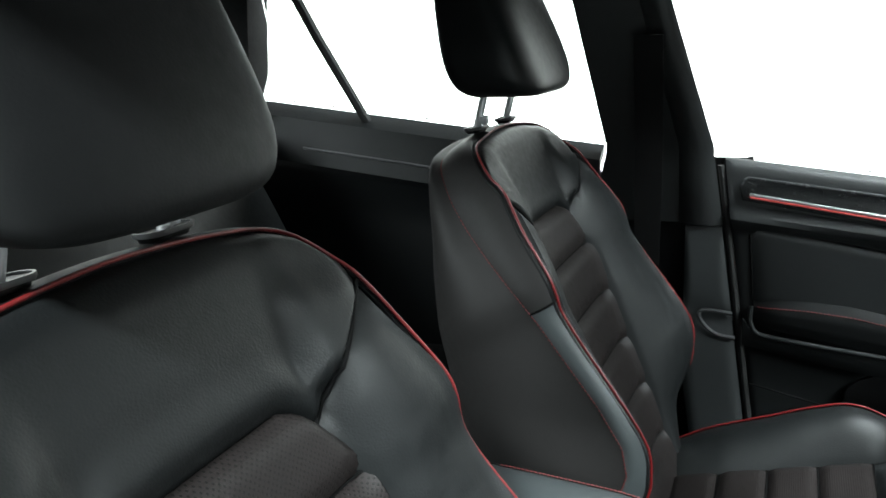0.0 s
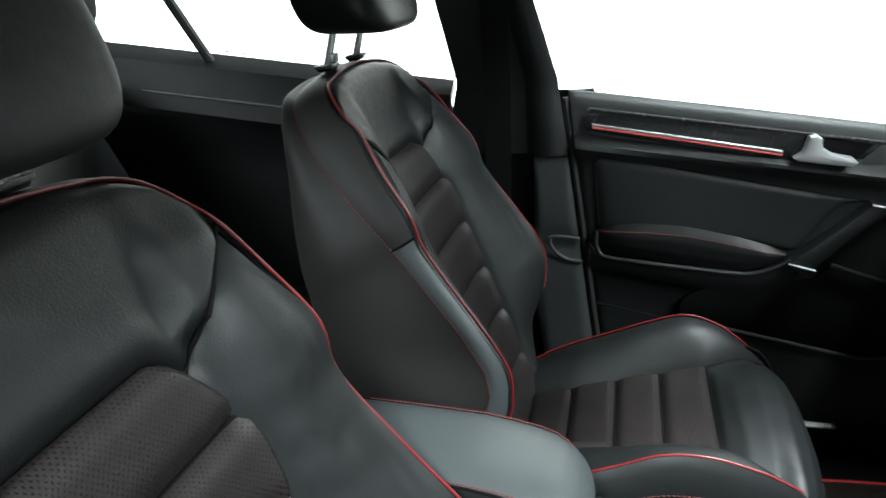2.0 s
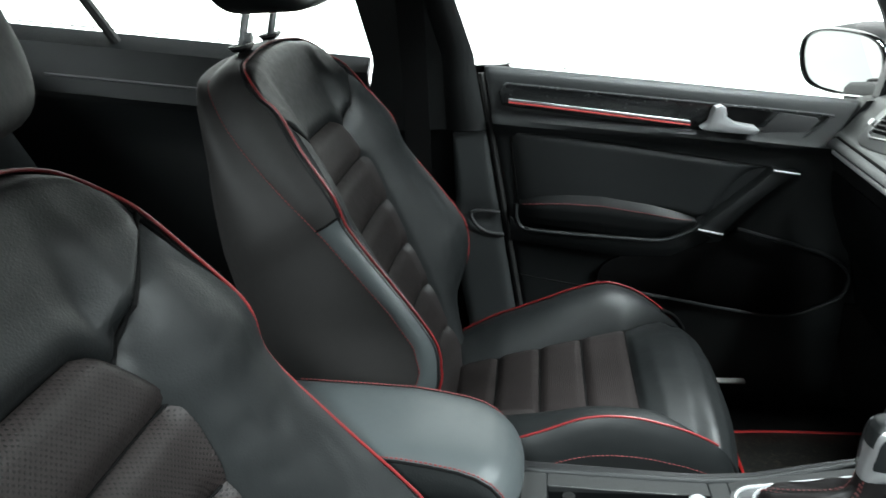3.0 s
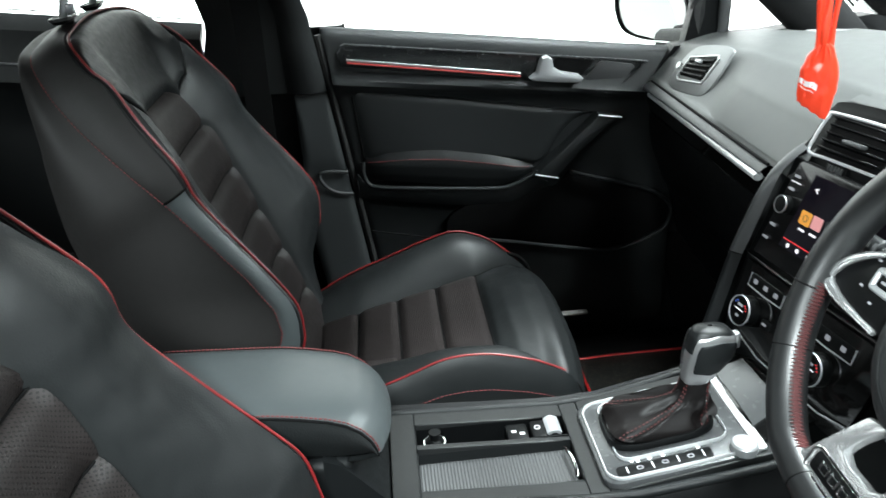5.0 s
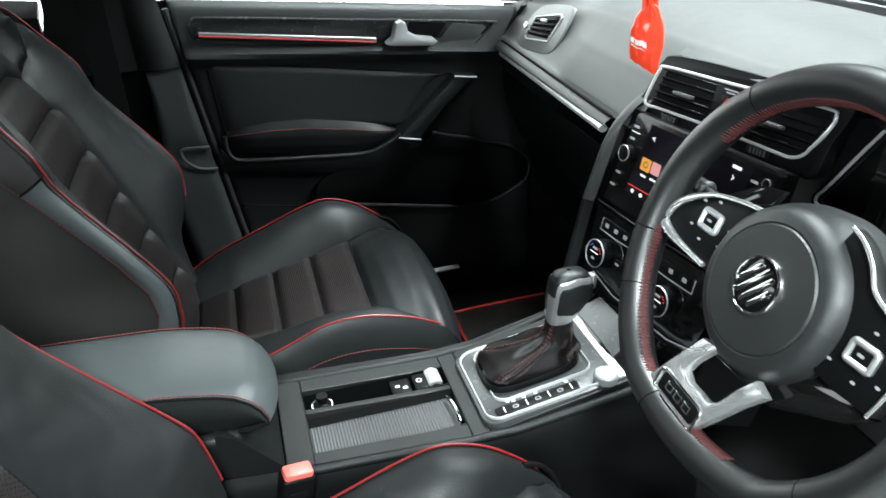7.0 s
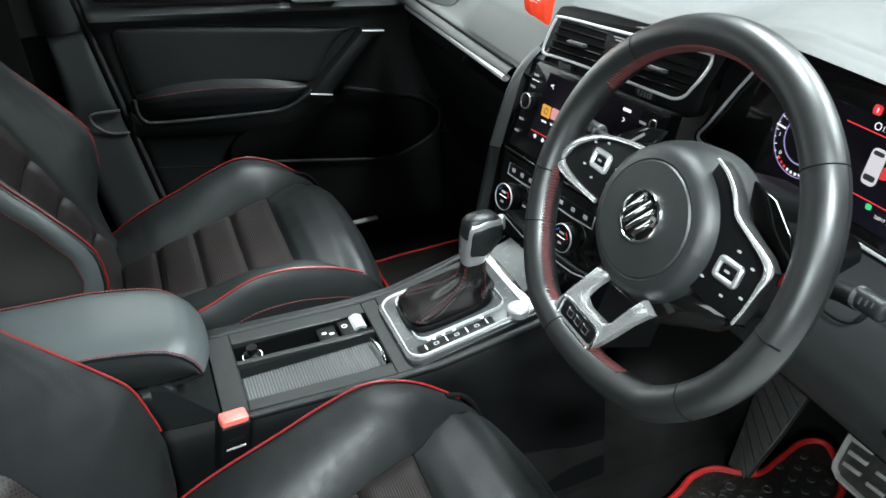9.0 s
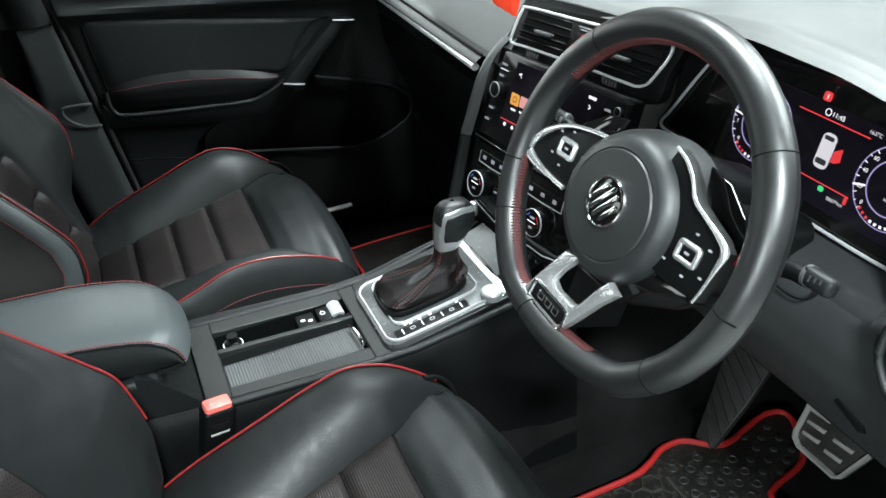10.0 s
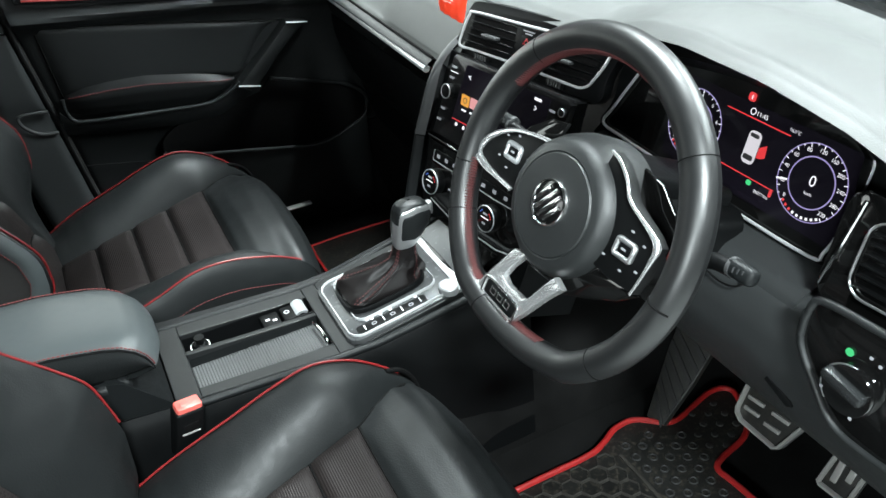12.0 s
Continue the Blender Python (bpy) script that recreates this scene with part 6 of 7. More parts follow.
part("upper_edge", tube([STACK @ Vector((-0.140, -0.0725, 0.002)), STACK @ Vector((-0.02, -0.0735, 0.003)), STACK @ Vector((0.118, -0.0725, 0.002))], 0.0012, 6), BRIGHT, climate, "thin silver line")
# instrument cluster
cluster = thing("instrument_cluster", "digital instrument display with two violet-ringed dials", "instrument display")
CLU = axes((0.630, -0.355, 0.665), (0, -1, 0), (0.25, 0, 1))
frame_out = [(p.x, p.y) for p in spline([(-0.243, -0.050, 0), (-0.232, -0.032, 0), (-0.195, 0.038, 0), (-0.180, 0.049, 0), (-0.10, 0.066, 0), (0.0, 0.074, 0), (0.09, 0.069, 0), (0.134, 0.056, 0), (0.142, 0.038, 0), (0.138, -0.020, 0), (0.130, -0.055, 0), (0.116, -0.066, 0), (0.0, -0.066, 0), (-0.20, -0.0595, 0), (-0.236, -0.058, 0)], 4, True)]
part("display_glass", prism(frame_out, 0.006, 0, CLU @ pose(0, 0, -0.014)), GLOSS, cluster, "dark display glass")
right = next(i for i, (x, y) in enumerate(frame_out) if x > 0.13 and y < 0.056)
left = next(i for i, (x, y) in enumerate(frame_out) if y > 0.052)
part("frame", tube([CLU @ Vector((x, y, -0.004)) for x, y in frame_out[right:] + frame_out[:left]], 0.0021, 8), BRIGHT, cluster, "thin chrome frame")
part("display_area", prism(rrect(0.262, 0.104, 0.006, 3, 0.003, 0.002), 0.0006, 0, CLU @ pose(0, 0, -0.0076)), DISPLAY, cluster, "lit dark display")
CG = CLU @ pose(0, 0, -0.0066)


def dial(cx, cy, needle, labels):
    d = part("dial_ring", ring(circle(0.0425, 56, cx, cy), 0.0011, 0.0003, CG), VIOLET_GLOW, cluster, "violet dial ring")
    part("inner_ring", ring(circle(0.0285, 48, cx, cy), 0.0014, 0.0003, CG), VIOLET_GLOW, d, "violet inner ring")
    for k in range(25):
        a = radians(230 - k * 280 / 24)
        big = k % 2 == 0
        bm = block((0.0042 if big else 0.0024, 0.0009, 0.0003), (0.0400 if big else 0.041, 0, 0), 0.0)
        bm.transform(CG @ pose(cx, cy, 0.0002, 0, 0, math.degrees(a)))
        part("tick", bm, WHITE_GLOW, d)
    for k, text in enumerate(labels):
        a = radians(225 - k * 270 / (len(labels) - 1))
        write(text, 0.0062, CG @ pose(cx + 0.0350 * math.cos(a), cy + 0.0350 * math.sin(a), 0.0003), WHITE_GLOW, d, "number")
    bm = block((0.014, 0.0022, 0.0003), (0.036, 0, 0), 0.0)
    bm.transform(CG @ pose(cx, cy, 0.0005, 0, 0, needle))
    part("needle", bm, WHITE_GLOW, d, "white needle")
    for k in range(9):
        a = radians(232 + k * 9)
        bm = block((0.0030, 0.0028, 0.0003), (0.0385, 0, 0), 0.0)
        bm.transform(CG @ pose(cx, cy, 0.0004, 0, 0, math.degrees(a)))
        part("gauge_bar", bm, RED_GLOW if k < 3 else WHITE_GLOW, d)
    return d


def write(text, size, m, mat, parent, name="writing"):
    cu = bpy.data.curves.new(name, "FONT")
    cu.body, cu.size, cu.align_x, cu.align_y = text, size, "CENTER", "CENTER"
    tmp = new(name, cu)
    me = bpy.data.meshes.new_from_object(tmp.evaluated_get(bpy.context.evaluated_depsgraph_get()))
    bpy.data.objects.remove(tmp)
    bpy.data.curves.remove(cu)
    me.transform(m)
    me.materials.append(mat)
    ob = new(name, me)
    ob.parent = parent
    return ob


rev = dial(-0.090, 0.002, 176, ["0", "1", "2", "3", "4", "5", "6", "7", "8"])
spd = dial(0.085, 0.004, 196, ["0", "20", "40", "60", "80", "120", "160", "200", "240", "280", "320"])
write("P", 0.016, CG @ pose(-0.082, 0.008, 0.0003), WHITE_GLOW, rev, "gear_letter")
write("0", 0.017, CG @ pose(0.086, 0.006, 0.0003), WHITE_GLOW, spd, "speed_number")
write("km/h", 0.005, CG @ pose(0.086, -0.008, 0.0003), WHITE_GLOW, spd, "unit_text")
part("warning_light", prism(rrect(0.0105, 0.0100, 0.003, 4, -0.0215, 0.0602), 0.0004, 0, CLU @ pose(0, 0, -0.0066)), RED_GLOW, cluster, "red warning light")
part("warning_mark", prism(rrect(0.0012, 0.005, 0.0004, 2, -0.021, 0.060), 0.0004, 0, CLU @ pose(0, 0, -0.0060)), WHITE_GLOW, cluster)
write("11:45", 0.0075, CG @ pose(-0.0005, 0.0455, 0.0003), WHITE_GLOW, cluster, "clock")
write("16.5°C", 0.0055, CG @ pose(0.0455, 0.0455, 0.0003), WHITE_GLOW, cluster, "temperature")
part("status_icon", ring(circle(0.004, 14, -0.014, 0.046), 0.001, 0.0004, CG), WHITE_GLOW, cluster)
part("red_line", prism([(-0.050, 0.0385), (-0.050, 0.0398), (0.042, 0.0398), (0.042, 0.0385)], 0.0003, 0, CG), RED_GLOW, cluster, "red display line")
part("red_line", prism([(-0.040, -0.0245), (-0.040, -0.0232), (0.046, -0.0232), (0.046, -0.0245)], 0.0003, 0, CG), RED_GLOW, cluster, "red display line")
write("26017 km", 0.0052, CG @ pose(0.0325, -0.0345, 0.0003), WHITE_GLOW, cluster, "odometer")
part("green_lamp", prism(rrect(0.007, 0.006, 0.002, 3, 0.012, -0.0290), 0.0003, 0, CG), GREEN_GLOW, cluster, "green lamp symbol")
part("belt_lamp", prism(rrect(0.004, 0.008, 0.0015, 3, 0.0435, -0.0285), 0.0003, 0, CG), RED_GLOW, cluster, "red belt symbol")
part("car_symbol", prism(rrect(0.0175, 0.038, 0.006, 5, 0.000, 0.0085), 0.0010, 0.0004, CG), CAR_GLOW, cluster, "white car symbol seen from above")
part("car_glass", prism(rrect(0.0135, 0.006, 0.002, 3, 0.000, -0.0030), 0.0003, 0, CG @ pose(0, 0, 0.0011)), TILE_DARK, cluster)
part("car_glass", prism(rrect(0.0125, 0.0045, 0.002, 3, 0.000, 0.0225), 0.0003, 0, CG @ pose(0, 0, 0.0011)), TILE_DARK, cluster)
part("open_door_symbol", prism([(0.0100, 0.012), (0.0190, 0.018), (0.0210, 0.004), (0.0155, 0.001), (0.0100, 0.0)], 0.0006, 0, CG), RED_GLOW, cluster, "red open door symbol")
# shroud round the display
part("shroud", sheet(lambda i, k: CLU @ Vector((frame_out[i % len(frame_out)][0] * (1 + 0.035 * k), frame_out[i % len(frame_out)][1] * (1 + 0.12 * k) + 0.004 * k, -0.006 + 0.030 * k * smoothstep(-0.035, 0.045, frame_out[i % len(frame_out)][1]))), list(range(len(frame_out) + 1)), steps(0, 1, 5)), HARD, cluster, "black display shroud")
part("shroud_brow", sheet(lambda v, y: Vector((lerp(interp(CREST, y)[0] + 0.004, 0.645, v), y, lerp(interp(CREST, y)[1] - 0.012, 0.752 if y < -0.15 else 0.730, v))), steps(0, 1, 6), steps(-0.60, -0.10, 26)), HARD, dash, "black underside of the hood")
part("shroud_side", prism([(p[0], p[1]) for p in ((-0.27, -0.08), (0.23, -0.09), (0.20, 0.10), (-0.16, 0.10))], 0.004, 0, CLU @ pose(0, 0, -0.020)), HARD, dash)
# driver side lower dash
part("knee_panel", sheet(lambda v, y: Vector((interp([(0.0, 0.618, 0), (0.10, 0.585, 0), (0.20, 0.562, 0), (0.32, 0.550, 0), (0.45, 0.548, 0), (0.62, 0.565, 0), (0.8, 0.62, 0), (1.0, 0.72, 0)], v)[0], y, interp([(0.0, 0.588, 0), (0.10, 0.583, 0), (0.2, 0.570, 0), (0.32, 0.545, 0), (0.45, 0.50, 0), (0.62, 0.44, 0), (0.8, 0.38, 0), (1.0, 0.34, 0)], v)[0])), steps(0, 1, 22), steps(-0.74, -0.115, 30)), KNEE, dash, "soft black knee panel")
part("display_ledge", sheet(lambda v, y: Vector((interp([(0.0, 0.628, 0), (0.35, 0.600, 0), (0.7, 0.578, 0), (0.9, 0.568, 0), (1.0, 0.566, 0)], v)[0], y, interp([(0.0, 0.5935, 0), (0.35, 0.5910, 0), (0.7, 0.586, 0), (0.9, 0.578, 0), (1.0, 0.571, 0)], v)[0])), steps(0, 1, 12), steps(-0.505, -0.105, 24), 0.004), KNEE, dash, "grey-black ledge under the display")
part("bonnet_release", prism([(-0.016, 0.009), (-0.019, 0.003), (0.014, -0.012), (0.020, -0.009), (0.017, -0.003)][::-1], 0.006, 0.002, axes((0.557, -0.520, 0.478), (0.1, -1, 0), (0.12, 0, 1))), HARD, dash, "black bonnet release lever")
part("panel_joint", tube(spline([(0.556, -0.36, 0.567), (0.551, -0.415, 0.560), (0.552, -0.445, 0.570), (0.566, -0.452, 0.590)], 6), 0.0012, 6), SEAM_SHADE, dash)
part("dash_end", poly_wall([(0.56, 0.69), (1.15, 0.74), (1.15, 0.10), (0.74, 0.10), (0.60, 0.34), (0.55, 0.50), (0.56, 0.60)], -0.76, -0.735, 0.004), HARD, dash)
# side air vent by the driver's door
vent_d = thing("side_air_vent", "black side air vent with a bright silver frame beside the display", "air vent", "air vents")
DV = axes((0.600, -0.575, 0.650), (0.1, -1, 0), (0.25, 0, 1))
part("vent_housing", prism(rrect(0.135, 0.120, 0.02, 4), 0.006, 0.002, DV @ pose(0, 0, -0.008)), GLOSS, vent_d, "piano black vent surround")
part("vent_frame", tube([DV @ Vector((x, y, 0.001)) for x, y in rrect(0.098, 0.080, 0.020, 5, 0.012, 0.0)], 0.0015, 8, closed=True), SATIN, vent_d, "bright silver vent frame")
for k in range(6):
    part("vent_slat", block((0.086, 0.0024, 0.014), (0.012, -0.028 + 0.011 * k, -0.002), 0.0008, 1, m=DV), HARD, vent_d)
part("vent_line", tube([DV @ Vector((-0.050, 0.050, 0.0)), DV @ Vector((-0.062, -0.045, 0.0))], 0.0022, 8), CHROME, vent_d, "chrome line")
# light switch
lights = thing("light_switch", "black rotary headlight switch with a green lamp", "light switch")
LS = axes((0.546, -0.594, 0.546), (0.05, -1, 0.0), (0.12, 0, 1))
recess = [(p.x, p.y) for p in spline([(-0.060, 0.030, 0), (-0.059, 0.058, 0), (-0.048, 0.071, 0), (0.0, 0.074, 0), (0.08, 0.074, 0), (0.110, 0.060, 0), (0.110, -0.020, 0), (0.080, -0.046, 0), (0.030, -0.050, 0), (-0.004, -0.042, 0), (-0.034, -0.012, 0), (-0.054, 0.012, 0)], 5, True)]
part("switch_recess", prism(recess[::-1], 0.004, 0.001, LS @ pose(0, 0, -0.004)), GLOSS, lights, "glossy black switch recess")
part("recess_rim", tube([LS @ Vector((x, y, 0.000)) for x, y in recess], 0.0042, 12, closed=True), PILLAR, lights, "black rim of the recess")
part("switch_base", tube([LS @ Vector((0.006, 0.007, z)) for z in (0.0, 0.009, 0.012)], 0.027, 40, radii=[0.0275, 0.0275, 0.0250]), GLOSS, lights, "round glossy black switch base")
part("switch_ring", tube([LS @ Vector((0.006 + 0.0268 * math.cos(a), 0.007 + 0.0268 * math.sin(a), 0.0105)) for a in steps(radians(95), radians(230), 20)], 0.0009, 6), SATIN, lights, "thin silver edge of the switch")
part("switch_grip", prism(rrect(0.046, 0.013, 0.005, 4), 0.012, 0.004, LS @ pose(0.004, 0.013, 0.010, 0, 0, -12)), POD, lights, "dark grey switch grip")
part("green_lamp", prism(circle(0.0042, 14, -0.008, 0.040), 0.0008, 0, LS @ pose(0, 0, 0.002)), GREEN_GLOW, lights, "green lamp")
for x, y in ((0.012, 0.047), (0.022, 0.044), (-0.0145, 0.012), (-0.017, -0.003), (0.019, -0.016)):
    part("switch_mark", prism(rrect(0.0035, 0.003, 0.0008, 2, x, y), 0.0006, 0, LS @ pose(0, 0, 0.0125 if y < 0.02 else 0.002)), DIM_MARK, lights)

# ---- steering wheel ----
wheel = thing("steering_wheel", "black leather flat-bottomed steering wheel with silver spokes and red stitching", "steering wheel")
WHEEL = axes((0.396, -0.338, 0.680), (0.0349, -0.9994, 0), (0.4226, 0, 0.9063))


def rim_point(a, r=0.1680):
    """The middle of the rim at an angle; the bottom is flattened."""
    x, y = r * math.cos(a), r * math.sin(a)
    if y < -0.140:
        y = -0.140 - (abs(y) - 0.140) * 0.60
    return Vector((x + 0.002, y - 0.007, 0))


def rim_skin(a, b):
    c = rim_point(a)
    out = Vector((math.cos(a), math.sin(a), 0))
    thumb = 1 + 0.08 * math.exp(-((math.degrees(a) % 360 - 150) / 14) ** 2) + 0.08 * math.exp(-((math.degrees(a) % 360 - 30) / 14) ** 2)
    w, d = 0.0164 * thumb, 0.0175
    return WHEEL @ (c + out * w * math.cos(b) + Vector((0, 0, d * math.sin(b))))


part("rim", sheet(rim_skin, steps(0, 2 * math.pi, 120), steps(0, 2 * math.pi, 20)), RIM_LEATHER, wheel, "worn black leather rim")
for ang in (130, 38, 208, 252, 318):
    part("rim_seam", tube([rim_skin(radians(ang) + 0.0 * b, b) + (WHEEL.to_3x3() @ Vector((0, 0, 0.0))) for b in steps(-0.5, 3.6, 18)], 0.0006, 6), SEAM_SHADE, wheel)
for a0, a1 in ((72, 147), (186, 243), (266, 290)):
    pts = []
    n = int((a1 - a0) * 1.6)
    for k in range(n):
        a = radians(lerp(a0, a1, k / n))
        turn = -1 if k % 2 else 1
        for j in (-1, -0.33, 0.33):
            b = 2.90 + 0.34 * j * turn
            pts.append(rim_skin(a + j * radians(0.2), b) + WHEEL.to_3x3() @ (Vector((math.cos(a) * math.cos(b), math.sin(a) * math.cos(b), math.sin(b))) * 0.0004))
    part("rim_stitching", tube(pts, 0.0008, 5), RIM_THREAD, wheel, "red cross stitching")
for a in (188, 352):
    part("twelve_mark", tube([rim_skin(radians(a), b) for b in steps(0.6, 2.6, 10)], 0.0010, 5), SEAM_SHADE, wheel)


def pad(a, k):
    """The airbag cover: a round face with a soft side wall."""
    c, s = math.cos(a), math.sin(a)
    shape = 1 + 0.03 * abs(c) ** 3
    r, z = interp([(0.0, 0.0, 0.0160), (0.3, 0.030, 0.0160), (0.53, 0.0530, 0.0150), (0.56, 0.0545, 0.0132), (0.59, 0.0560, 0.0140), (0.67, 0.0640, 0.0115), (0.75, 0.0710, 0.0040), (0.83, 0.0765, -0.010), (0.91, 0.0795, -0.028), (1.0, 0.0780, -0.056)], k)
    return WHEEL @ Vector((r * c * shape + 0.003, r * s - 0.011, z))


part("airbag_cover", sheet(pad, steps(0, 2 * math.pi, 56), [0.001, 0.1, 0.2, 0.3, 0.42, 0.53, 0.545, 0.56, 0.575, 0.59, 0.63, 0.67, 0.71, 0.75, 0.79, 0.83, 0.87, 0.91, 0.95, 1.0]), PILLAR, wheel, "soft black airbag cover")
emblem = part("emblem_disc", prism(circle(0.0240, 40), 0.003, 0.001, WHEEL @ pose(0.002, -0.009, 0.0150)), GLOSS, wheel, "round dark emblem disc")
part("emblem_ring", ring(circle(0.0255, 40), 0.0036, 0.0045, WHEEL @ pose(0.002, -0.009, 0.0155)), CHROME, emblem, "chrome ring")
for w, y in ((0.026, 0.0125), (0.038, 0.0042), (0.038, -0.0042), (0.026, -0.0125)):
    part("emblem_bar", prism(rrect(w, 0.0046, 0.0022, 3, 0, y), 0.0024, 0.0010, WHEEL @ pose(0.002, -0.009, 0.0176, 0, 0, 52)), CHROME, emblem, "plain chrome bar")
# spokes: black button panels edged in silver, and a silver forked lower spoke
SPOKES = {-1: [(-0.030, 0.042), (-0.070, 0.038), (-0.108, 0.029), (-0.140, 0.010), (-0.153, -0.010), (-0.150, -0.018), (-0.131, -0.024), (-0.104, -0.027), (-0.078, -0.029), (-0.050, -0.034)],
          1: [(0.040, 0.066), (0.056, 0.060), (0.072, 0.048), (0.084, 0.034), (0.103, 0.026), (0.124, 0.018), (0.135, 0.010), (0.134, -0.006), (0.131, -0.028), (0.128, -0.042), (0.092, -0.044), (0.060, -0.040)]}
for side in (-1, 1):
    outline = SPOKES[side] + [(side * 0.03, -0.03), (side * 0.03, 0.03)]
    spoke = part("spoke", prism(outline if side < 0 else outline[::-1], 0.014, 0.003, WHEEL @ pose(0, 0, -0.015)), HARD, wheel, "black spoke with buttons")
    line = spline([(x, y, 0) for x, y in (SPOKES[side][:9] if side < 0 else SPOKES[side][:10])], 6)
    wide = [lerp(0.0031, 0.0056, smoothstep(0.095, 0.145, abs(p.x))) if side < 0 else 0.0019 + 0.0022 * math.exp(-((p.y - 0.008) / 0.014) ** 2) for p in line]
    part("spoke_trim", tube([WHEEL @ Vector((p.x, p.y, 0.001)) for p in line], 0.004, 10, flat=0.7, radii=wide), SPOKE, spoke, "bright silver spoke trim")
    cx, cy = (-0.096, 0.008) if side < 0 else (0.101, -0.009)
    part("control_pad", ring(rrect(0.028, 0.021, 0.005, 4), 0.0055, 0.004, WHEEL @ pose(cx, cy, -0.001)), PALE if side < 0 else SATIN, spoke, "silver-framed control pad")
    part("pad_button", prism(rrect(0.0155, 0.0105, 0.002, 4), 0.0025, 0.001, WHEEL @ pose(cx, cy, -0.001)), HARD, spoke, "black centre button")
    part("pad_mark", prism(rrect(0.0060, 0.0022, 0.0006, 2), 0.0005, 0, WHEEL @ pose(cx, cy, 0.0016)), DIM_MARK, spoke)
    for dx, dy in ((-0.026, 0.001), (-0.022, -0.016), (0.004, -0.020), (0.019, 0.013), (0.022, -0.012), (0.0, 0.019)):
        part("button_icon", prism(rrect(0.0040, 0.0020, 0.0006, 2), 0.0005, 0, WHEEL @ pose(cx + side * dx, cy + dy, -0.0006)), DIM_MARK, spoke)
    part("shift_paddle", prism([(side * x, y) for x, y in ((0.060, 0.060), (0.088, 0.055), (0.116, 0.036), (0.136, 0.010), (0.138, -0.004), (0.112, 0.000), (0.070, 0.030))][::side], 0.005, 0.002, WHEEL @ pose(0, 0, -0.032)), GLOSS, wheel, "glossy dark shift paddle")
part("paddle_mark", block((0.012, 0.012, 0.005), (0.136, 0.004, -0.024), 0.002, m=WHEEL), RED_EDGE, wheel, "red paddle tip")
lower = part("lower_spoke", prism([(-0.030, -0.078), (-0.052, -0.115), (-0.0675, -0.143), (-0.0660, -0.1515), (-0.040, -0.1575), (-0.010, -0.1575), (0.006, -0.1510), (0.020, -0.131), (0.040, -0.100), (0.056, -0.080), (0.040, -0.074), (0.030, -0.088), (0.0170, -0.1125), (0.008, -0.1185), (-0.020, -0.1175), (-0.0300, -0.1120), (-0.024, -0.098), (-0.008, -0.074)], 0.009, 0.003, WHEEL @ pose(0, 0, 0.000)), SPOKE, wheel, "bright silver forked lower spoke")
part("spoke_root", prism([(-0.040, -0.060), (-0.030, -0.090), (0.050, -0.090), (0.110, -0.060), (0.128, -0.044), (0.090, -0.036)], 0.012, 0.003, WHEEL @ pose(0, 0, -0.018)), GLOSS, lower, "glossy black spoke root")
part("badge_frame", ring(rrect(0.066, 0.026, 0.007, 3), 0.0026, 0.0016, WHEEL @ pose(-0.023, -0.1375, 0.0090, 0, 0, -4)), CHROME, lower, "raised chrome edge")
part("badge_plate", prism(rrect(0.056, 0.017, 0.004, 3), 0.0016, 0.0005, WHEEL @ pose(-0.021, -0.1355, 0.0088, 0, 0, -4)), HARD, lower, "dark badge plate")
for k in range(3):
    part("badge_shape", ring(rrect(0.0110, 0.009, 0.002, 3), 0.0022, 0.0012, WHEEL @ pose(-0.0335 + 0.0135 * k, -0.1340 - 0.0010 * k, 0.0104, 0, 0, -4)), CHROME, lower, "chrome badge shape")
part("hub_back", prism(circle(0.055, 32), 0.05, 0.004, WHEEL @ pose(-0.004, -0.01, -0.075)), HARD, wheel, "black wheel hub")
# column and stalks
column = thing("steering_column", "black plastic steering column cover", "steering column")
part("column_cover", prism(rrect(0.125, 0.105, 0.025, 4), 0.15, 0.01, WHEEL @ pose(0, -0.025, -0.225)), HARD, column, "black column cover")
part("column_top", prism(rrect(0.10, 0.03, 0.01, 4), 0.13, 0.006, WHEEL @ pose(-0.01, 0.030, -0.21)), HARD, column, "black column top cover")
for side, lab in ((1, "indicator_stalk"), (-1, "wiper_stalk")):
    st = part(lab, tube(spline([WHEEL @ Vector((side * 0.05, -0.01, -0.075)), WHEEL @ Vector((side * 0.12, -0.004, -0.062)), WHEEL @ Vector((side * 0.155, 0.012, -0.056)), WHEEL @ Vector((side * 0.180, 0.016, -0.052))], 6), 0.008, 12), HARD, column, "black stalk")
    part("stalk_end", block((0.032, 0.017, 0.016), (side * 0.188, 0.0185, -0.052), 0.006, 3, m=WHEEL), SOFT, st, "dark stalk end with pale marks")
    part("stalk_ring", tube([WHEEL @ Vector((side * 0.176, 0.0175, -0.0535)), WHEEL @ Vector((side * 0.180, 0.018, -0.053))], 0.0100, 16), GREYTRIM, st, "grey twist ring")
    for k in range(3):
        part("stalk_mark", block((0.0014, 0.006 - 0.001 * k, 0.0008), (side * (0.184 + 0.005 * k), 0.0185 + 0.001 * k, -0.0440), 0.0, m=WHEEL @ pose(0, 0, 0)), PLATE, st)

# ---- footwell ----
brake = thing("brake_pedal", "steel brake pedal with black rubber bars", "pedal", "pedals")
BP = axes((0.755, -0.379, 0.206), (0.05, -1, 0.0), (0.34, 0.0, 0.94)) @ Matrix.Scale(1.08, 4)
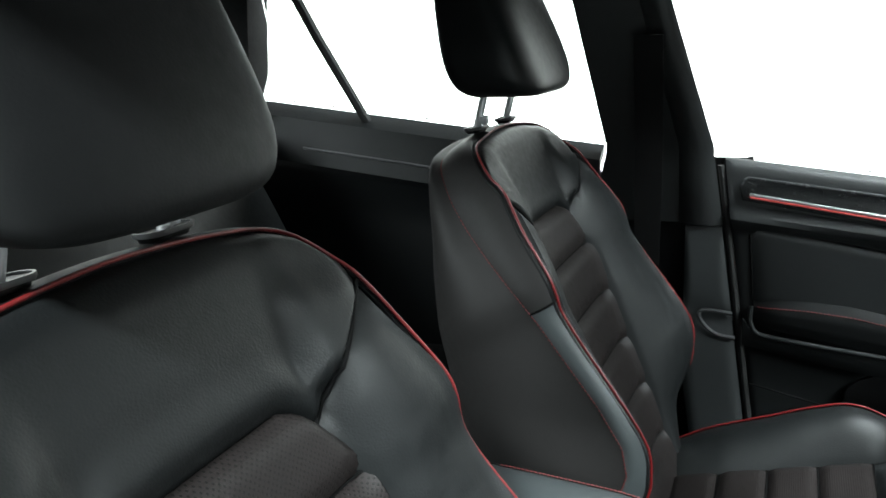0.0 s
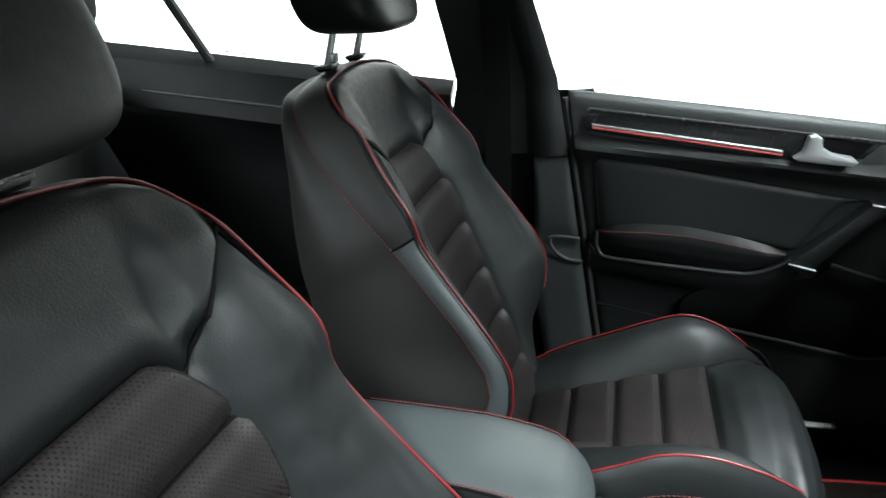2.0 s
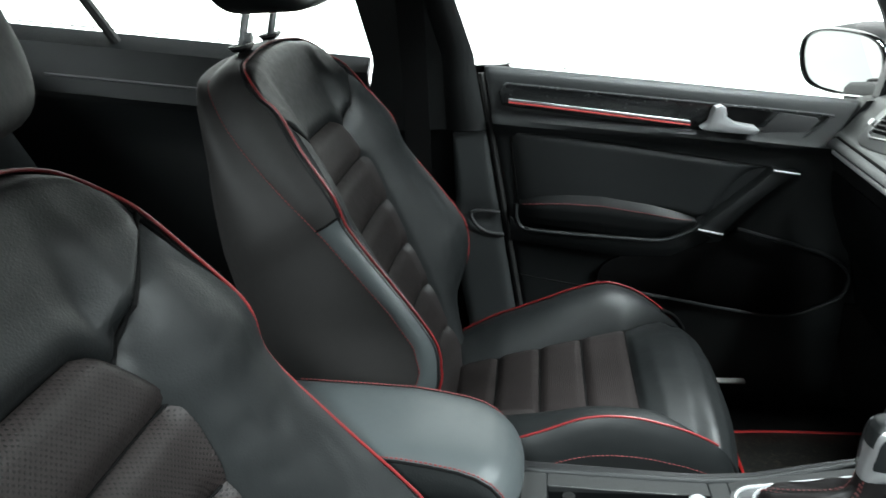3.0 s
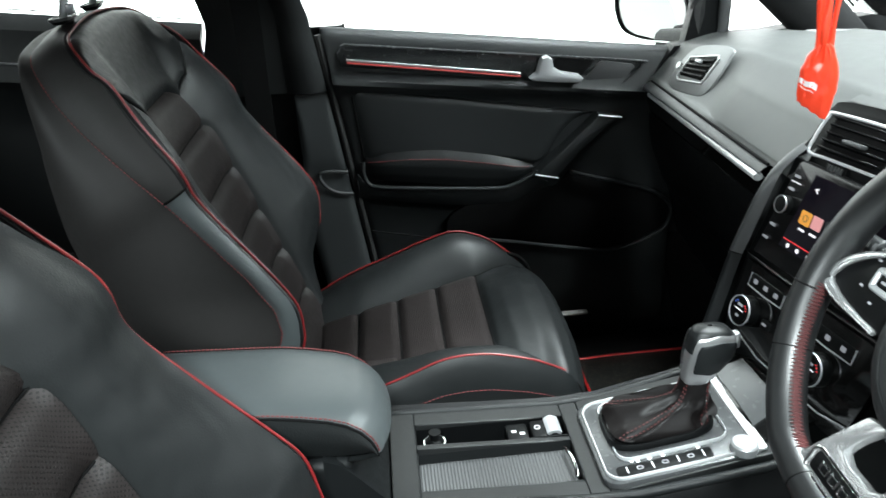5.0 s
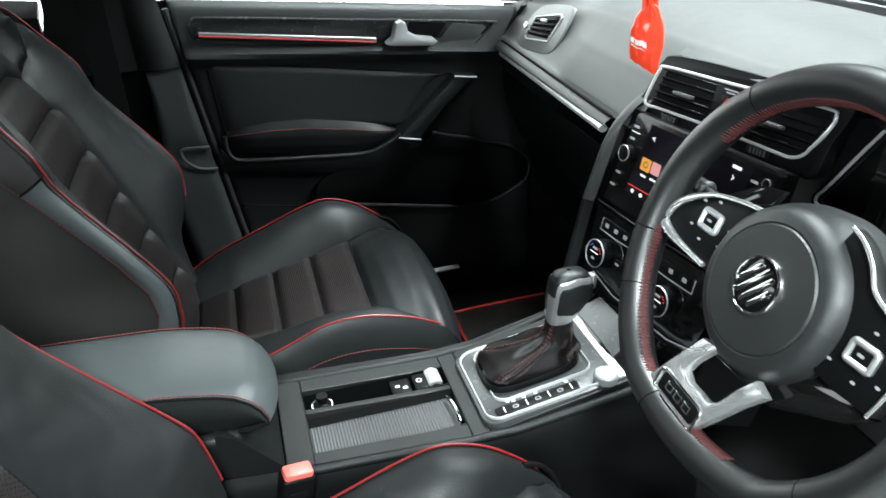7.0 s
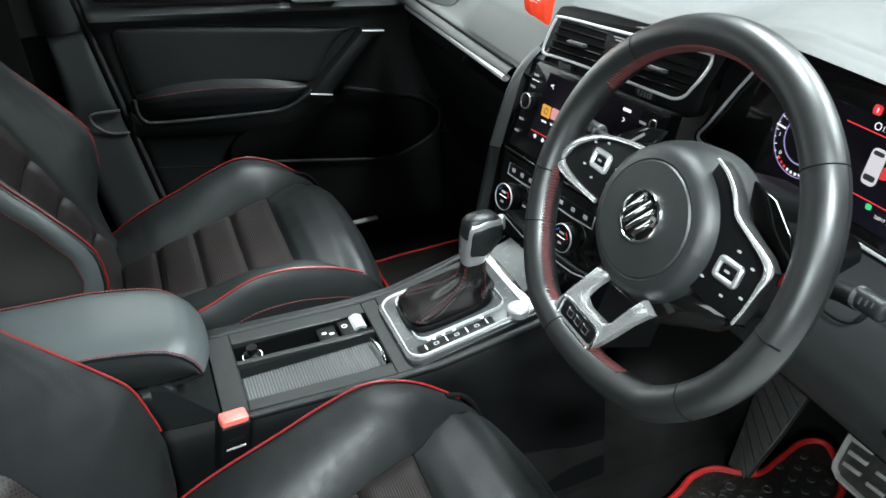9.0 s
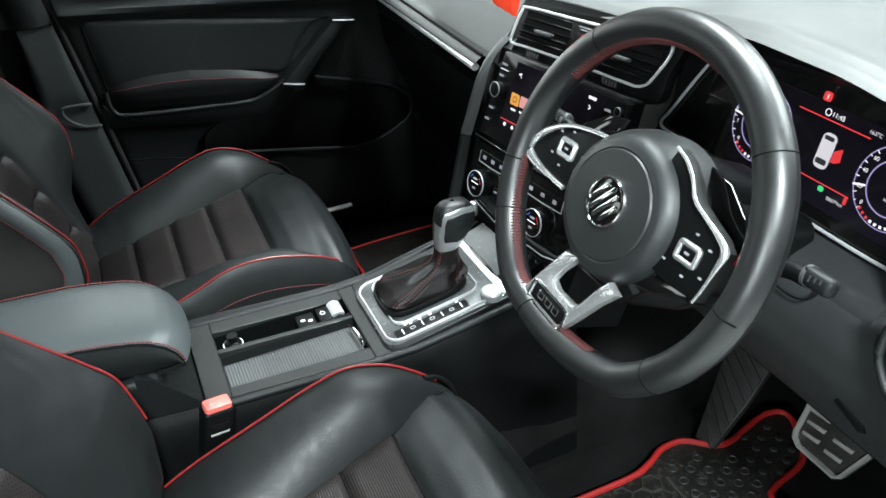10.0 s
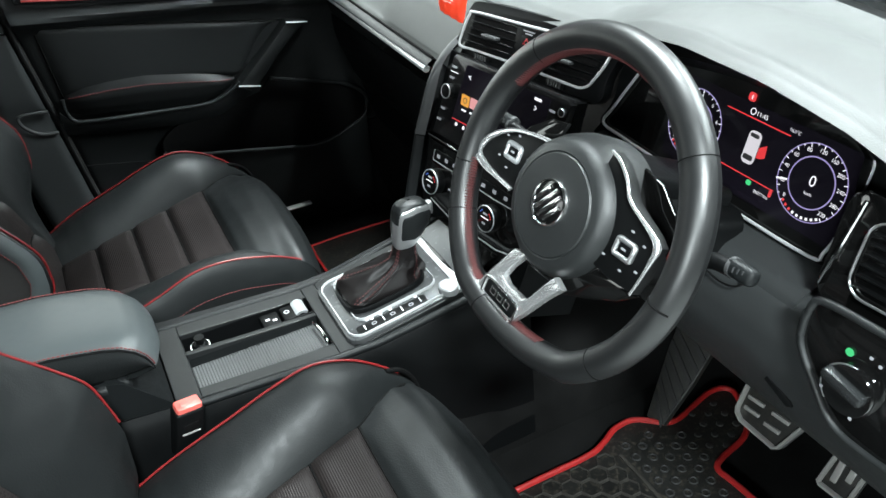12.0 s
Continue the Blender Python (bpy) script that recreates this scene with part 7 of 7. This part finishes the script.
pedal_shape = [(-0.046, 0.030), (-0.041, 0.038), (-0.030, 0.042), (0.046, 0.040), (0.054, 0.034), (0.055, 0.022), (0.037, -0.030), (0.028, -0.038), (-0.030, -0.036), (-0.042, -0.028), (-0.046, -0.018)]
part("pedal_plate", prism(pedal_shape[::-1], 0.008, 0.003, BP), WORN_GREY, brake, "black rubber pedal pad")
part("pedal_frame", ring(pedal_shape, 0.0070, 0.009, BP @ pose(0, 0, 0.005)), STEEL, brake, "worn steel pedal edge")
for x0, x1, y0 in ((-0.036, -0.006, 0.0255), (-0.034, -0.007, 0.0085), (-0.034, -0.009, -0.0085), (0.009, 0.040, 0.027), (0.006, 0.034, 0.0075), (0.001, 0.026, -0.0125)):
    part("pedal_bar", block((x1 - x0, 0.0058, 0.005), ((x0 + x1) / 2, y0, 0.010), 0.0012, m=BP @ pose(0, 0, 0, 0, 0, 4)), STEEL, brake, "steel pedal bar")
part("pedal_arm", tube(spline([BP @ Vector((0.0, 0.02, -0.004)), (0.82, -0.40, 0.30), (0.84, -0.40, 0.44)], 6), 0.012, 8), HARD, brake, "black pedal arm")
accel = thing("accelerator_pedal", "steel accelerator pedal with black rubber bars", "pedal", "pedals")
AP = axes((0.760, -0.510, 0.205), (0.10, -1, 0.0), (0.36, 0.15, 0.93)) @ Matrix.Scale(1.08, 4)
shape2 = [(-0.019, 0.050), (-0.013, 0.056), (0.022, 0.056), (0.028, 0.050), (0.022, -0.026), (0.015, -0.034), (-0.020, -0.033), (-0.027, -0.026)]
part("pedal_plate", prism(shape2[::-1], 0.008, 0.003, AP), WORN_GREY, accel, "black rubber pedal pad")
part("pedal_frame", ring(shape2, 0.0070, 0.009, AP @ pose(0, 0, 0.005)), STEEL, accel, "worn steel pedal edge")
for x, y0, y1 in ((-0.0075, -0.016, 0.042), (0.0085, -0.004, 0.044)):
    part("pedal_bar", block((0.0085, y1 - y0, 0.006), (x, (y0 + y1) / 2, 0.010), 0.0015, m=AP), STEEL, accel, "steel pedal bar")
part("pedal_arm", tube([AP @ Vector((0, 0, -0.004)), (0.85, -0.52, 0.26)], 0.010, 8), HARD, accel, "black pedal arm")
rest = thing("footrest", "grey footrest with black ribs beside the tunnel", "footrest")
FR = axes((0.752, -0.205, 0.140), (0.10, -1, 0.0), (0.66, 0.10, 0.75))
part("rest_plate", prism([(-0.012, -0.092), (0.024, -0.086), (0.026, 0.0), (0.022, 0.090), (-0.062, 0.090), (-0.050, 0.030)], 0.010, 0.003, FR), WORN_GREY, rest, "dusty grey footrest plate")


def rest_left(y):
    return float(np.interp(y, [-0.092, 0.03, 0.09], [-0.010, -0.048, -0.060]))


for r in range(9):
    y = -0.088 + 0.0215 * r
    stripe = [(0.022, y - 0.0045), (0.022, y + 0.0045), (rest_left(y + 0.035), y + 0.0445), (rest_left(y + 0.03), y + 0.0355)]
    stripe = [(x, min(q, 0.086)) for x, q in stripe]
    if stripe[2][1] - stripe[3][1] > 0.002:
        part("rest_rib", prism(stripe, 0.003, 0.0008, FR @ pose(0, 0, 0.0102)), RUBBER, rest, "black rubber rib")

# floor mats
mat_d = thing("driver_floor_mat", "dusty black rubber driver mat with bright red edging", "floor mat", "floor mats")
edge_line = spline([(0.18, -0.225, 0), (0.43, -0.222, 0), (0.545, -0.222, 0), (0.585, -0.212, 0), (0.620, -0.197, 0), (0.660, -0.198, 0), (0.698, -0.228, 0), (0.725, -0.233, 0), (0.765, -0.223, 0), (0.815, -0.212, 0), (0.845, -0.222, 0), (0.843, -0.250, 0), (0.800, -0.312, 0), (0.727, -0.333, 0), (0.706, -0.346, 0), (0.708, -0.375, 0), (0.712, -0.420, 0), (0.720, -0.52, 0), (0.722, -0.62, 0), (0.70, -0.66, 0), (0.18, -0.66, 0)], 6)
part("mat_body", prism([(p.x, p.y) for p in edge_line][::-1], 0.008, 0.002, pose(0, 0, 0.068)), DIRTY_RUBBER, mat_d, "dusty black rubber mat")
part("mat_edging", tube([Vector((p.x, p.y, 0.078)) for p in edge_line], 0.0052, 8), RED_EDGE, mat_d, "bright red fabric edging")
R = 0.0175
rib = part("hexagon_rib", ring([(R * 0.98 * math.cos(radians(60 * k)), R * 0.98 * math.sin(radians(60 * k))) for k in range(6)], 0.0022, 0.0035), RUBBER_EDGE, mat_d, smooth=False)
cup = part("rubber_cup", ring(circle(0.0080, 10), 0.0030, 0.0028), RUBBER, mat_d)
stud = part("rubber_stud", prism(circle(0.0060, 10), 0.0035, 0.001), RUBBER, mat_d)


def lay(first, spots):
    """The same small piece at many spots: the first is moved, the rest share its mesh."""
    for k, (x, y, z) in enumerate(spots):
        ob = first if k == 0 else first.copy()
        if k:
            scene.collection.objects.link(ob)
        ob.location = (x, y, z)


spots = [(0.25 + i * R * 1.5, -0.245 - j * R * 1.732 - (R * 0.866 if i % 2 else 0), 0.0755) for i in range(-2, 13) for j in range(16)]
lay(rib, [p for p in spots if -0.645 < p[1] < -0.240 and 0.2 < p[0] < 0.578])
part("mat_bar", block((0.006, 0.40, 0.004), (0.592, -0.445, 0.077), 0.001), RUBBER_EDGE, mat_d, "raised bar across the mat")
spots = [(0.612 + 0.0235 * i, -0.235 - 0.027 * j - (0.0135 if i % 2 else 0), 0.0755) for i in range(9) for j in range(14)]
spots = [p for p in spots if not (p[0] > 0.70 and p[1] < -0.325 or p[0] > 0.79 and p[1] < -0.29 or p[1] < -0.64 or (p[1] > -0.250 and 0.68 < p[0] < 0.74))]
lay(cup, [p for p in spots if p[0] < 0.715])
lay(stud, [p for p in spots if p[0] >= 0.715])
mat_p = thing("passenger_floor_mat", "black rubber passenger mat with red edging", "floor mat", "floor mats")
edge_p = spline([(0.362, 0.16, 0), (0.362, 0.40, 0), (0.364, 0.585, 0), (0.385, 0.605, 0), (0.52, 0.608, 0), (0.70, 0.60, 0), (0.85, 0.56, 0), (0.85, 0.20, 0), (0.60, 0.17, 0)], 6, True)
part("mat_body", prism([(p.x, p.y) for p in edge_p], 0.008, 0.002, pose(0, 0, 0.068)), DIRTY_RUBBER, mat_p, "dusty black rubber mat")
part("mat_edging", tube([Vector((p.x, p.y, 0.076)) for p in edge_p], 0.0030, 8, closed=True), RED_EDGE, mat_p, "red fabric edging")

# ---- hanging bag, mirror, paper ----
rear_mirror = thing("rear_view_mirror", "black rear-view mirror under the roof", "rear-view mirror")
part("mirror_case", prism(rrect(0.23, 0.065, 0.025, 5), 0.035, 0.01, axes((0.395, 0.0, 1.085), (0.15, -1, 0), (-0.1, 0, 1)) @ pose(0, 0, -0.035)), HARD, rear_mirror, "black mirror case")
part("mirror_glass", prism(rrect(0.215, 0.052, 0.02, 5), 0.002, 0, axes((0.395, 0.0, 1.085), (0.15, -1, 0), (-0.1, 0, 1))), MIRROR, rear_mirror, "mirror glass")
part("mirror_stem", tube([(0.42, 0, 1.10), (0.46, 0, 1.165)], 0.012, 10), HARD, rear_mirror)
bag = thing("hanging_bag", "small bright red plastic bag hanging from the mirror", "plastic bag")
BAG = axes((0.460, 0.017, 0.769), (0.82, -0.57, 0), (-0.03, 0.03, 1)) @ Matrix.Scale(0.74, 4)


FOB = axes((0.460, 0.017, 0.769), (0.82, -0.57, 0), (-0.03, 0.03, 1))
BAG_LEFT = [(0.0, -0.0150, -0.0045), (0.15, -0.0162, 0.0046), (0.4, -0.0161, 0.0174), (0.6, -0.0155, 0.0290), (0.8, -0.0114, 0.0426), (0.95, -0.0034, 0.0541), (1.0, 0.0010, 0.0575)]
BAG_RIGHT = [(0.0, 0.0148, -0.0232), (0.15, 0.0188, -0.0100), (0.4, 0.0217, 0.0104), (0.6, 0.0220, 0.0250), (0.8, 0.0187, 0.0393), (0.95, 0.0128, 0.0541), (1.0, 0.0085, 0.0575)]


def bag_skin(a, v):
    """A flat-bottomed sachet of slack film, gathered at the neck."""
    lx, lz = interp(BAG_LEFT, v)
    rx, rz = interp(BAG_RIGHT, v)
    deep = interp([(0.0, 0.0012), (0.05, 0.0035), (0.3, 0.0075), (0.6, 0.0075), (0.85, 0.0055), (1.0, 0.0040)], v)[0]
    f = (1 - math.cos(a)) / 2
    slack = 1 + 0.35 * noise.noise(Vector((3 * math.cos(a), 3 * math.sin(a), v * 4))) + 0.25 * noise.noise(Vector((9 * math.cos(a), 9 * math.sin(a), v * 7)))
    pleat = 0.0011 * math.sin(f * 34) * smoothstep(0.55, 0.95, v)
    edge = 0.0009 * noise.noise(Vector((2 * math.cos(a), 5.0, v * 9)))
    return FOB @ Vector((lerp(lx, rx, f) + edge, lerp(lz, rz, f) + 0.0008 * math.sin(f * 21), (deep * slack) * math.sin(a) + pleat))


part("bag_body", sheet(bag_skin, steps(0, 2 * math.pi, 40), steps(0, 1, 24)), BAG_RED, bag, "crumpled bright red plastic")
for dx in (-0.007, 0.0, 0.008):
    part("bag_handle", sheet(lambda u, v, dx=dx: BAG @ Vector((0.004 + dx * (1 + v * 0.6) + lerp(-0.0045, 0.0045, u) * (1 + 0.3 * math.sin(5 * v + dx * 300)), lerp(0.070, 0.165, v), 0.003 * math.sin(6 * v + dx * 500) + 0.004 * math.sin(3 * u))), steps(0, 1, 4), steps(0, 1, 10), 0.0012), BAG_RED, bag, "twisted red bag handle")
part("bag_cord", tube([BAG @ Vector((0.005, 0.160, 0)), (0.43, 0.005, 0.98), (0.405, 0.0, 1.06)], 0.003, 6), BAG_RED, bag, "red loop")
for v0, v1, a0, a1 in ((0.375, 0.475, 18, 92), (0.315, 0.330, 30, 86)):
    part("bag_print", sheet(lambda u, v, v0=v0, v1=v1, a0=a0, a1=a1: bag_skin(radians(lerp(a0, a1, u)), lerp(v0, v1, v) - 0.03 * u) + FOB.to_3x3() @ Vector((0, 0, 0.0008)), steps(0, 1, 10), steps(0, 1, 3)), BAG_WHITE, bag, "white printed shape")
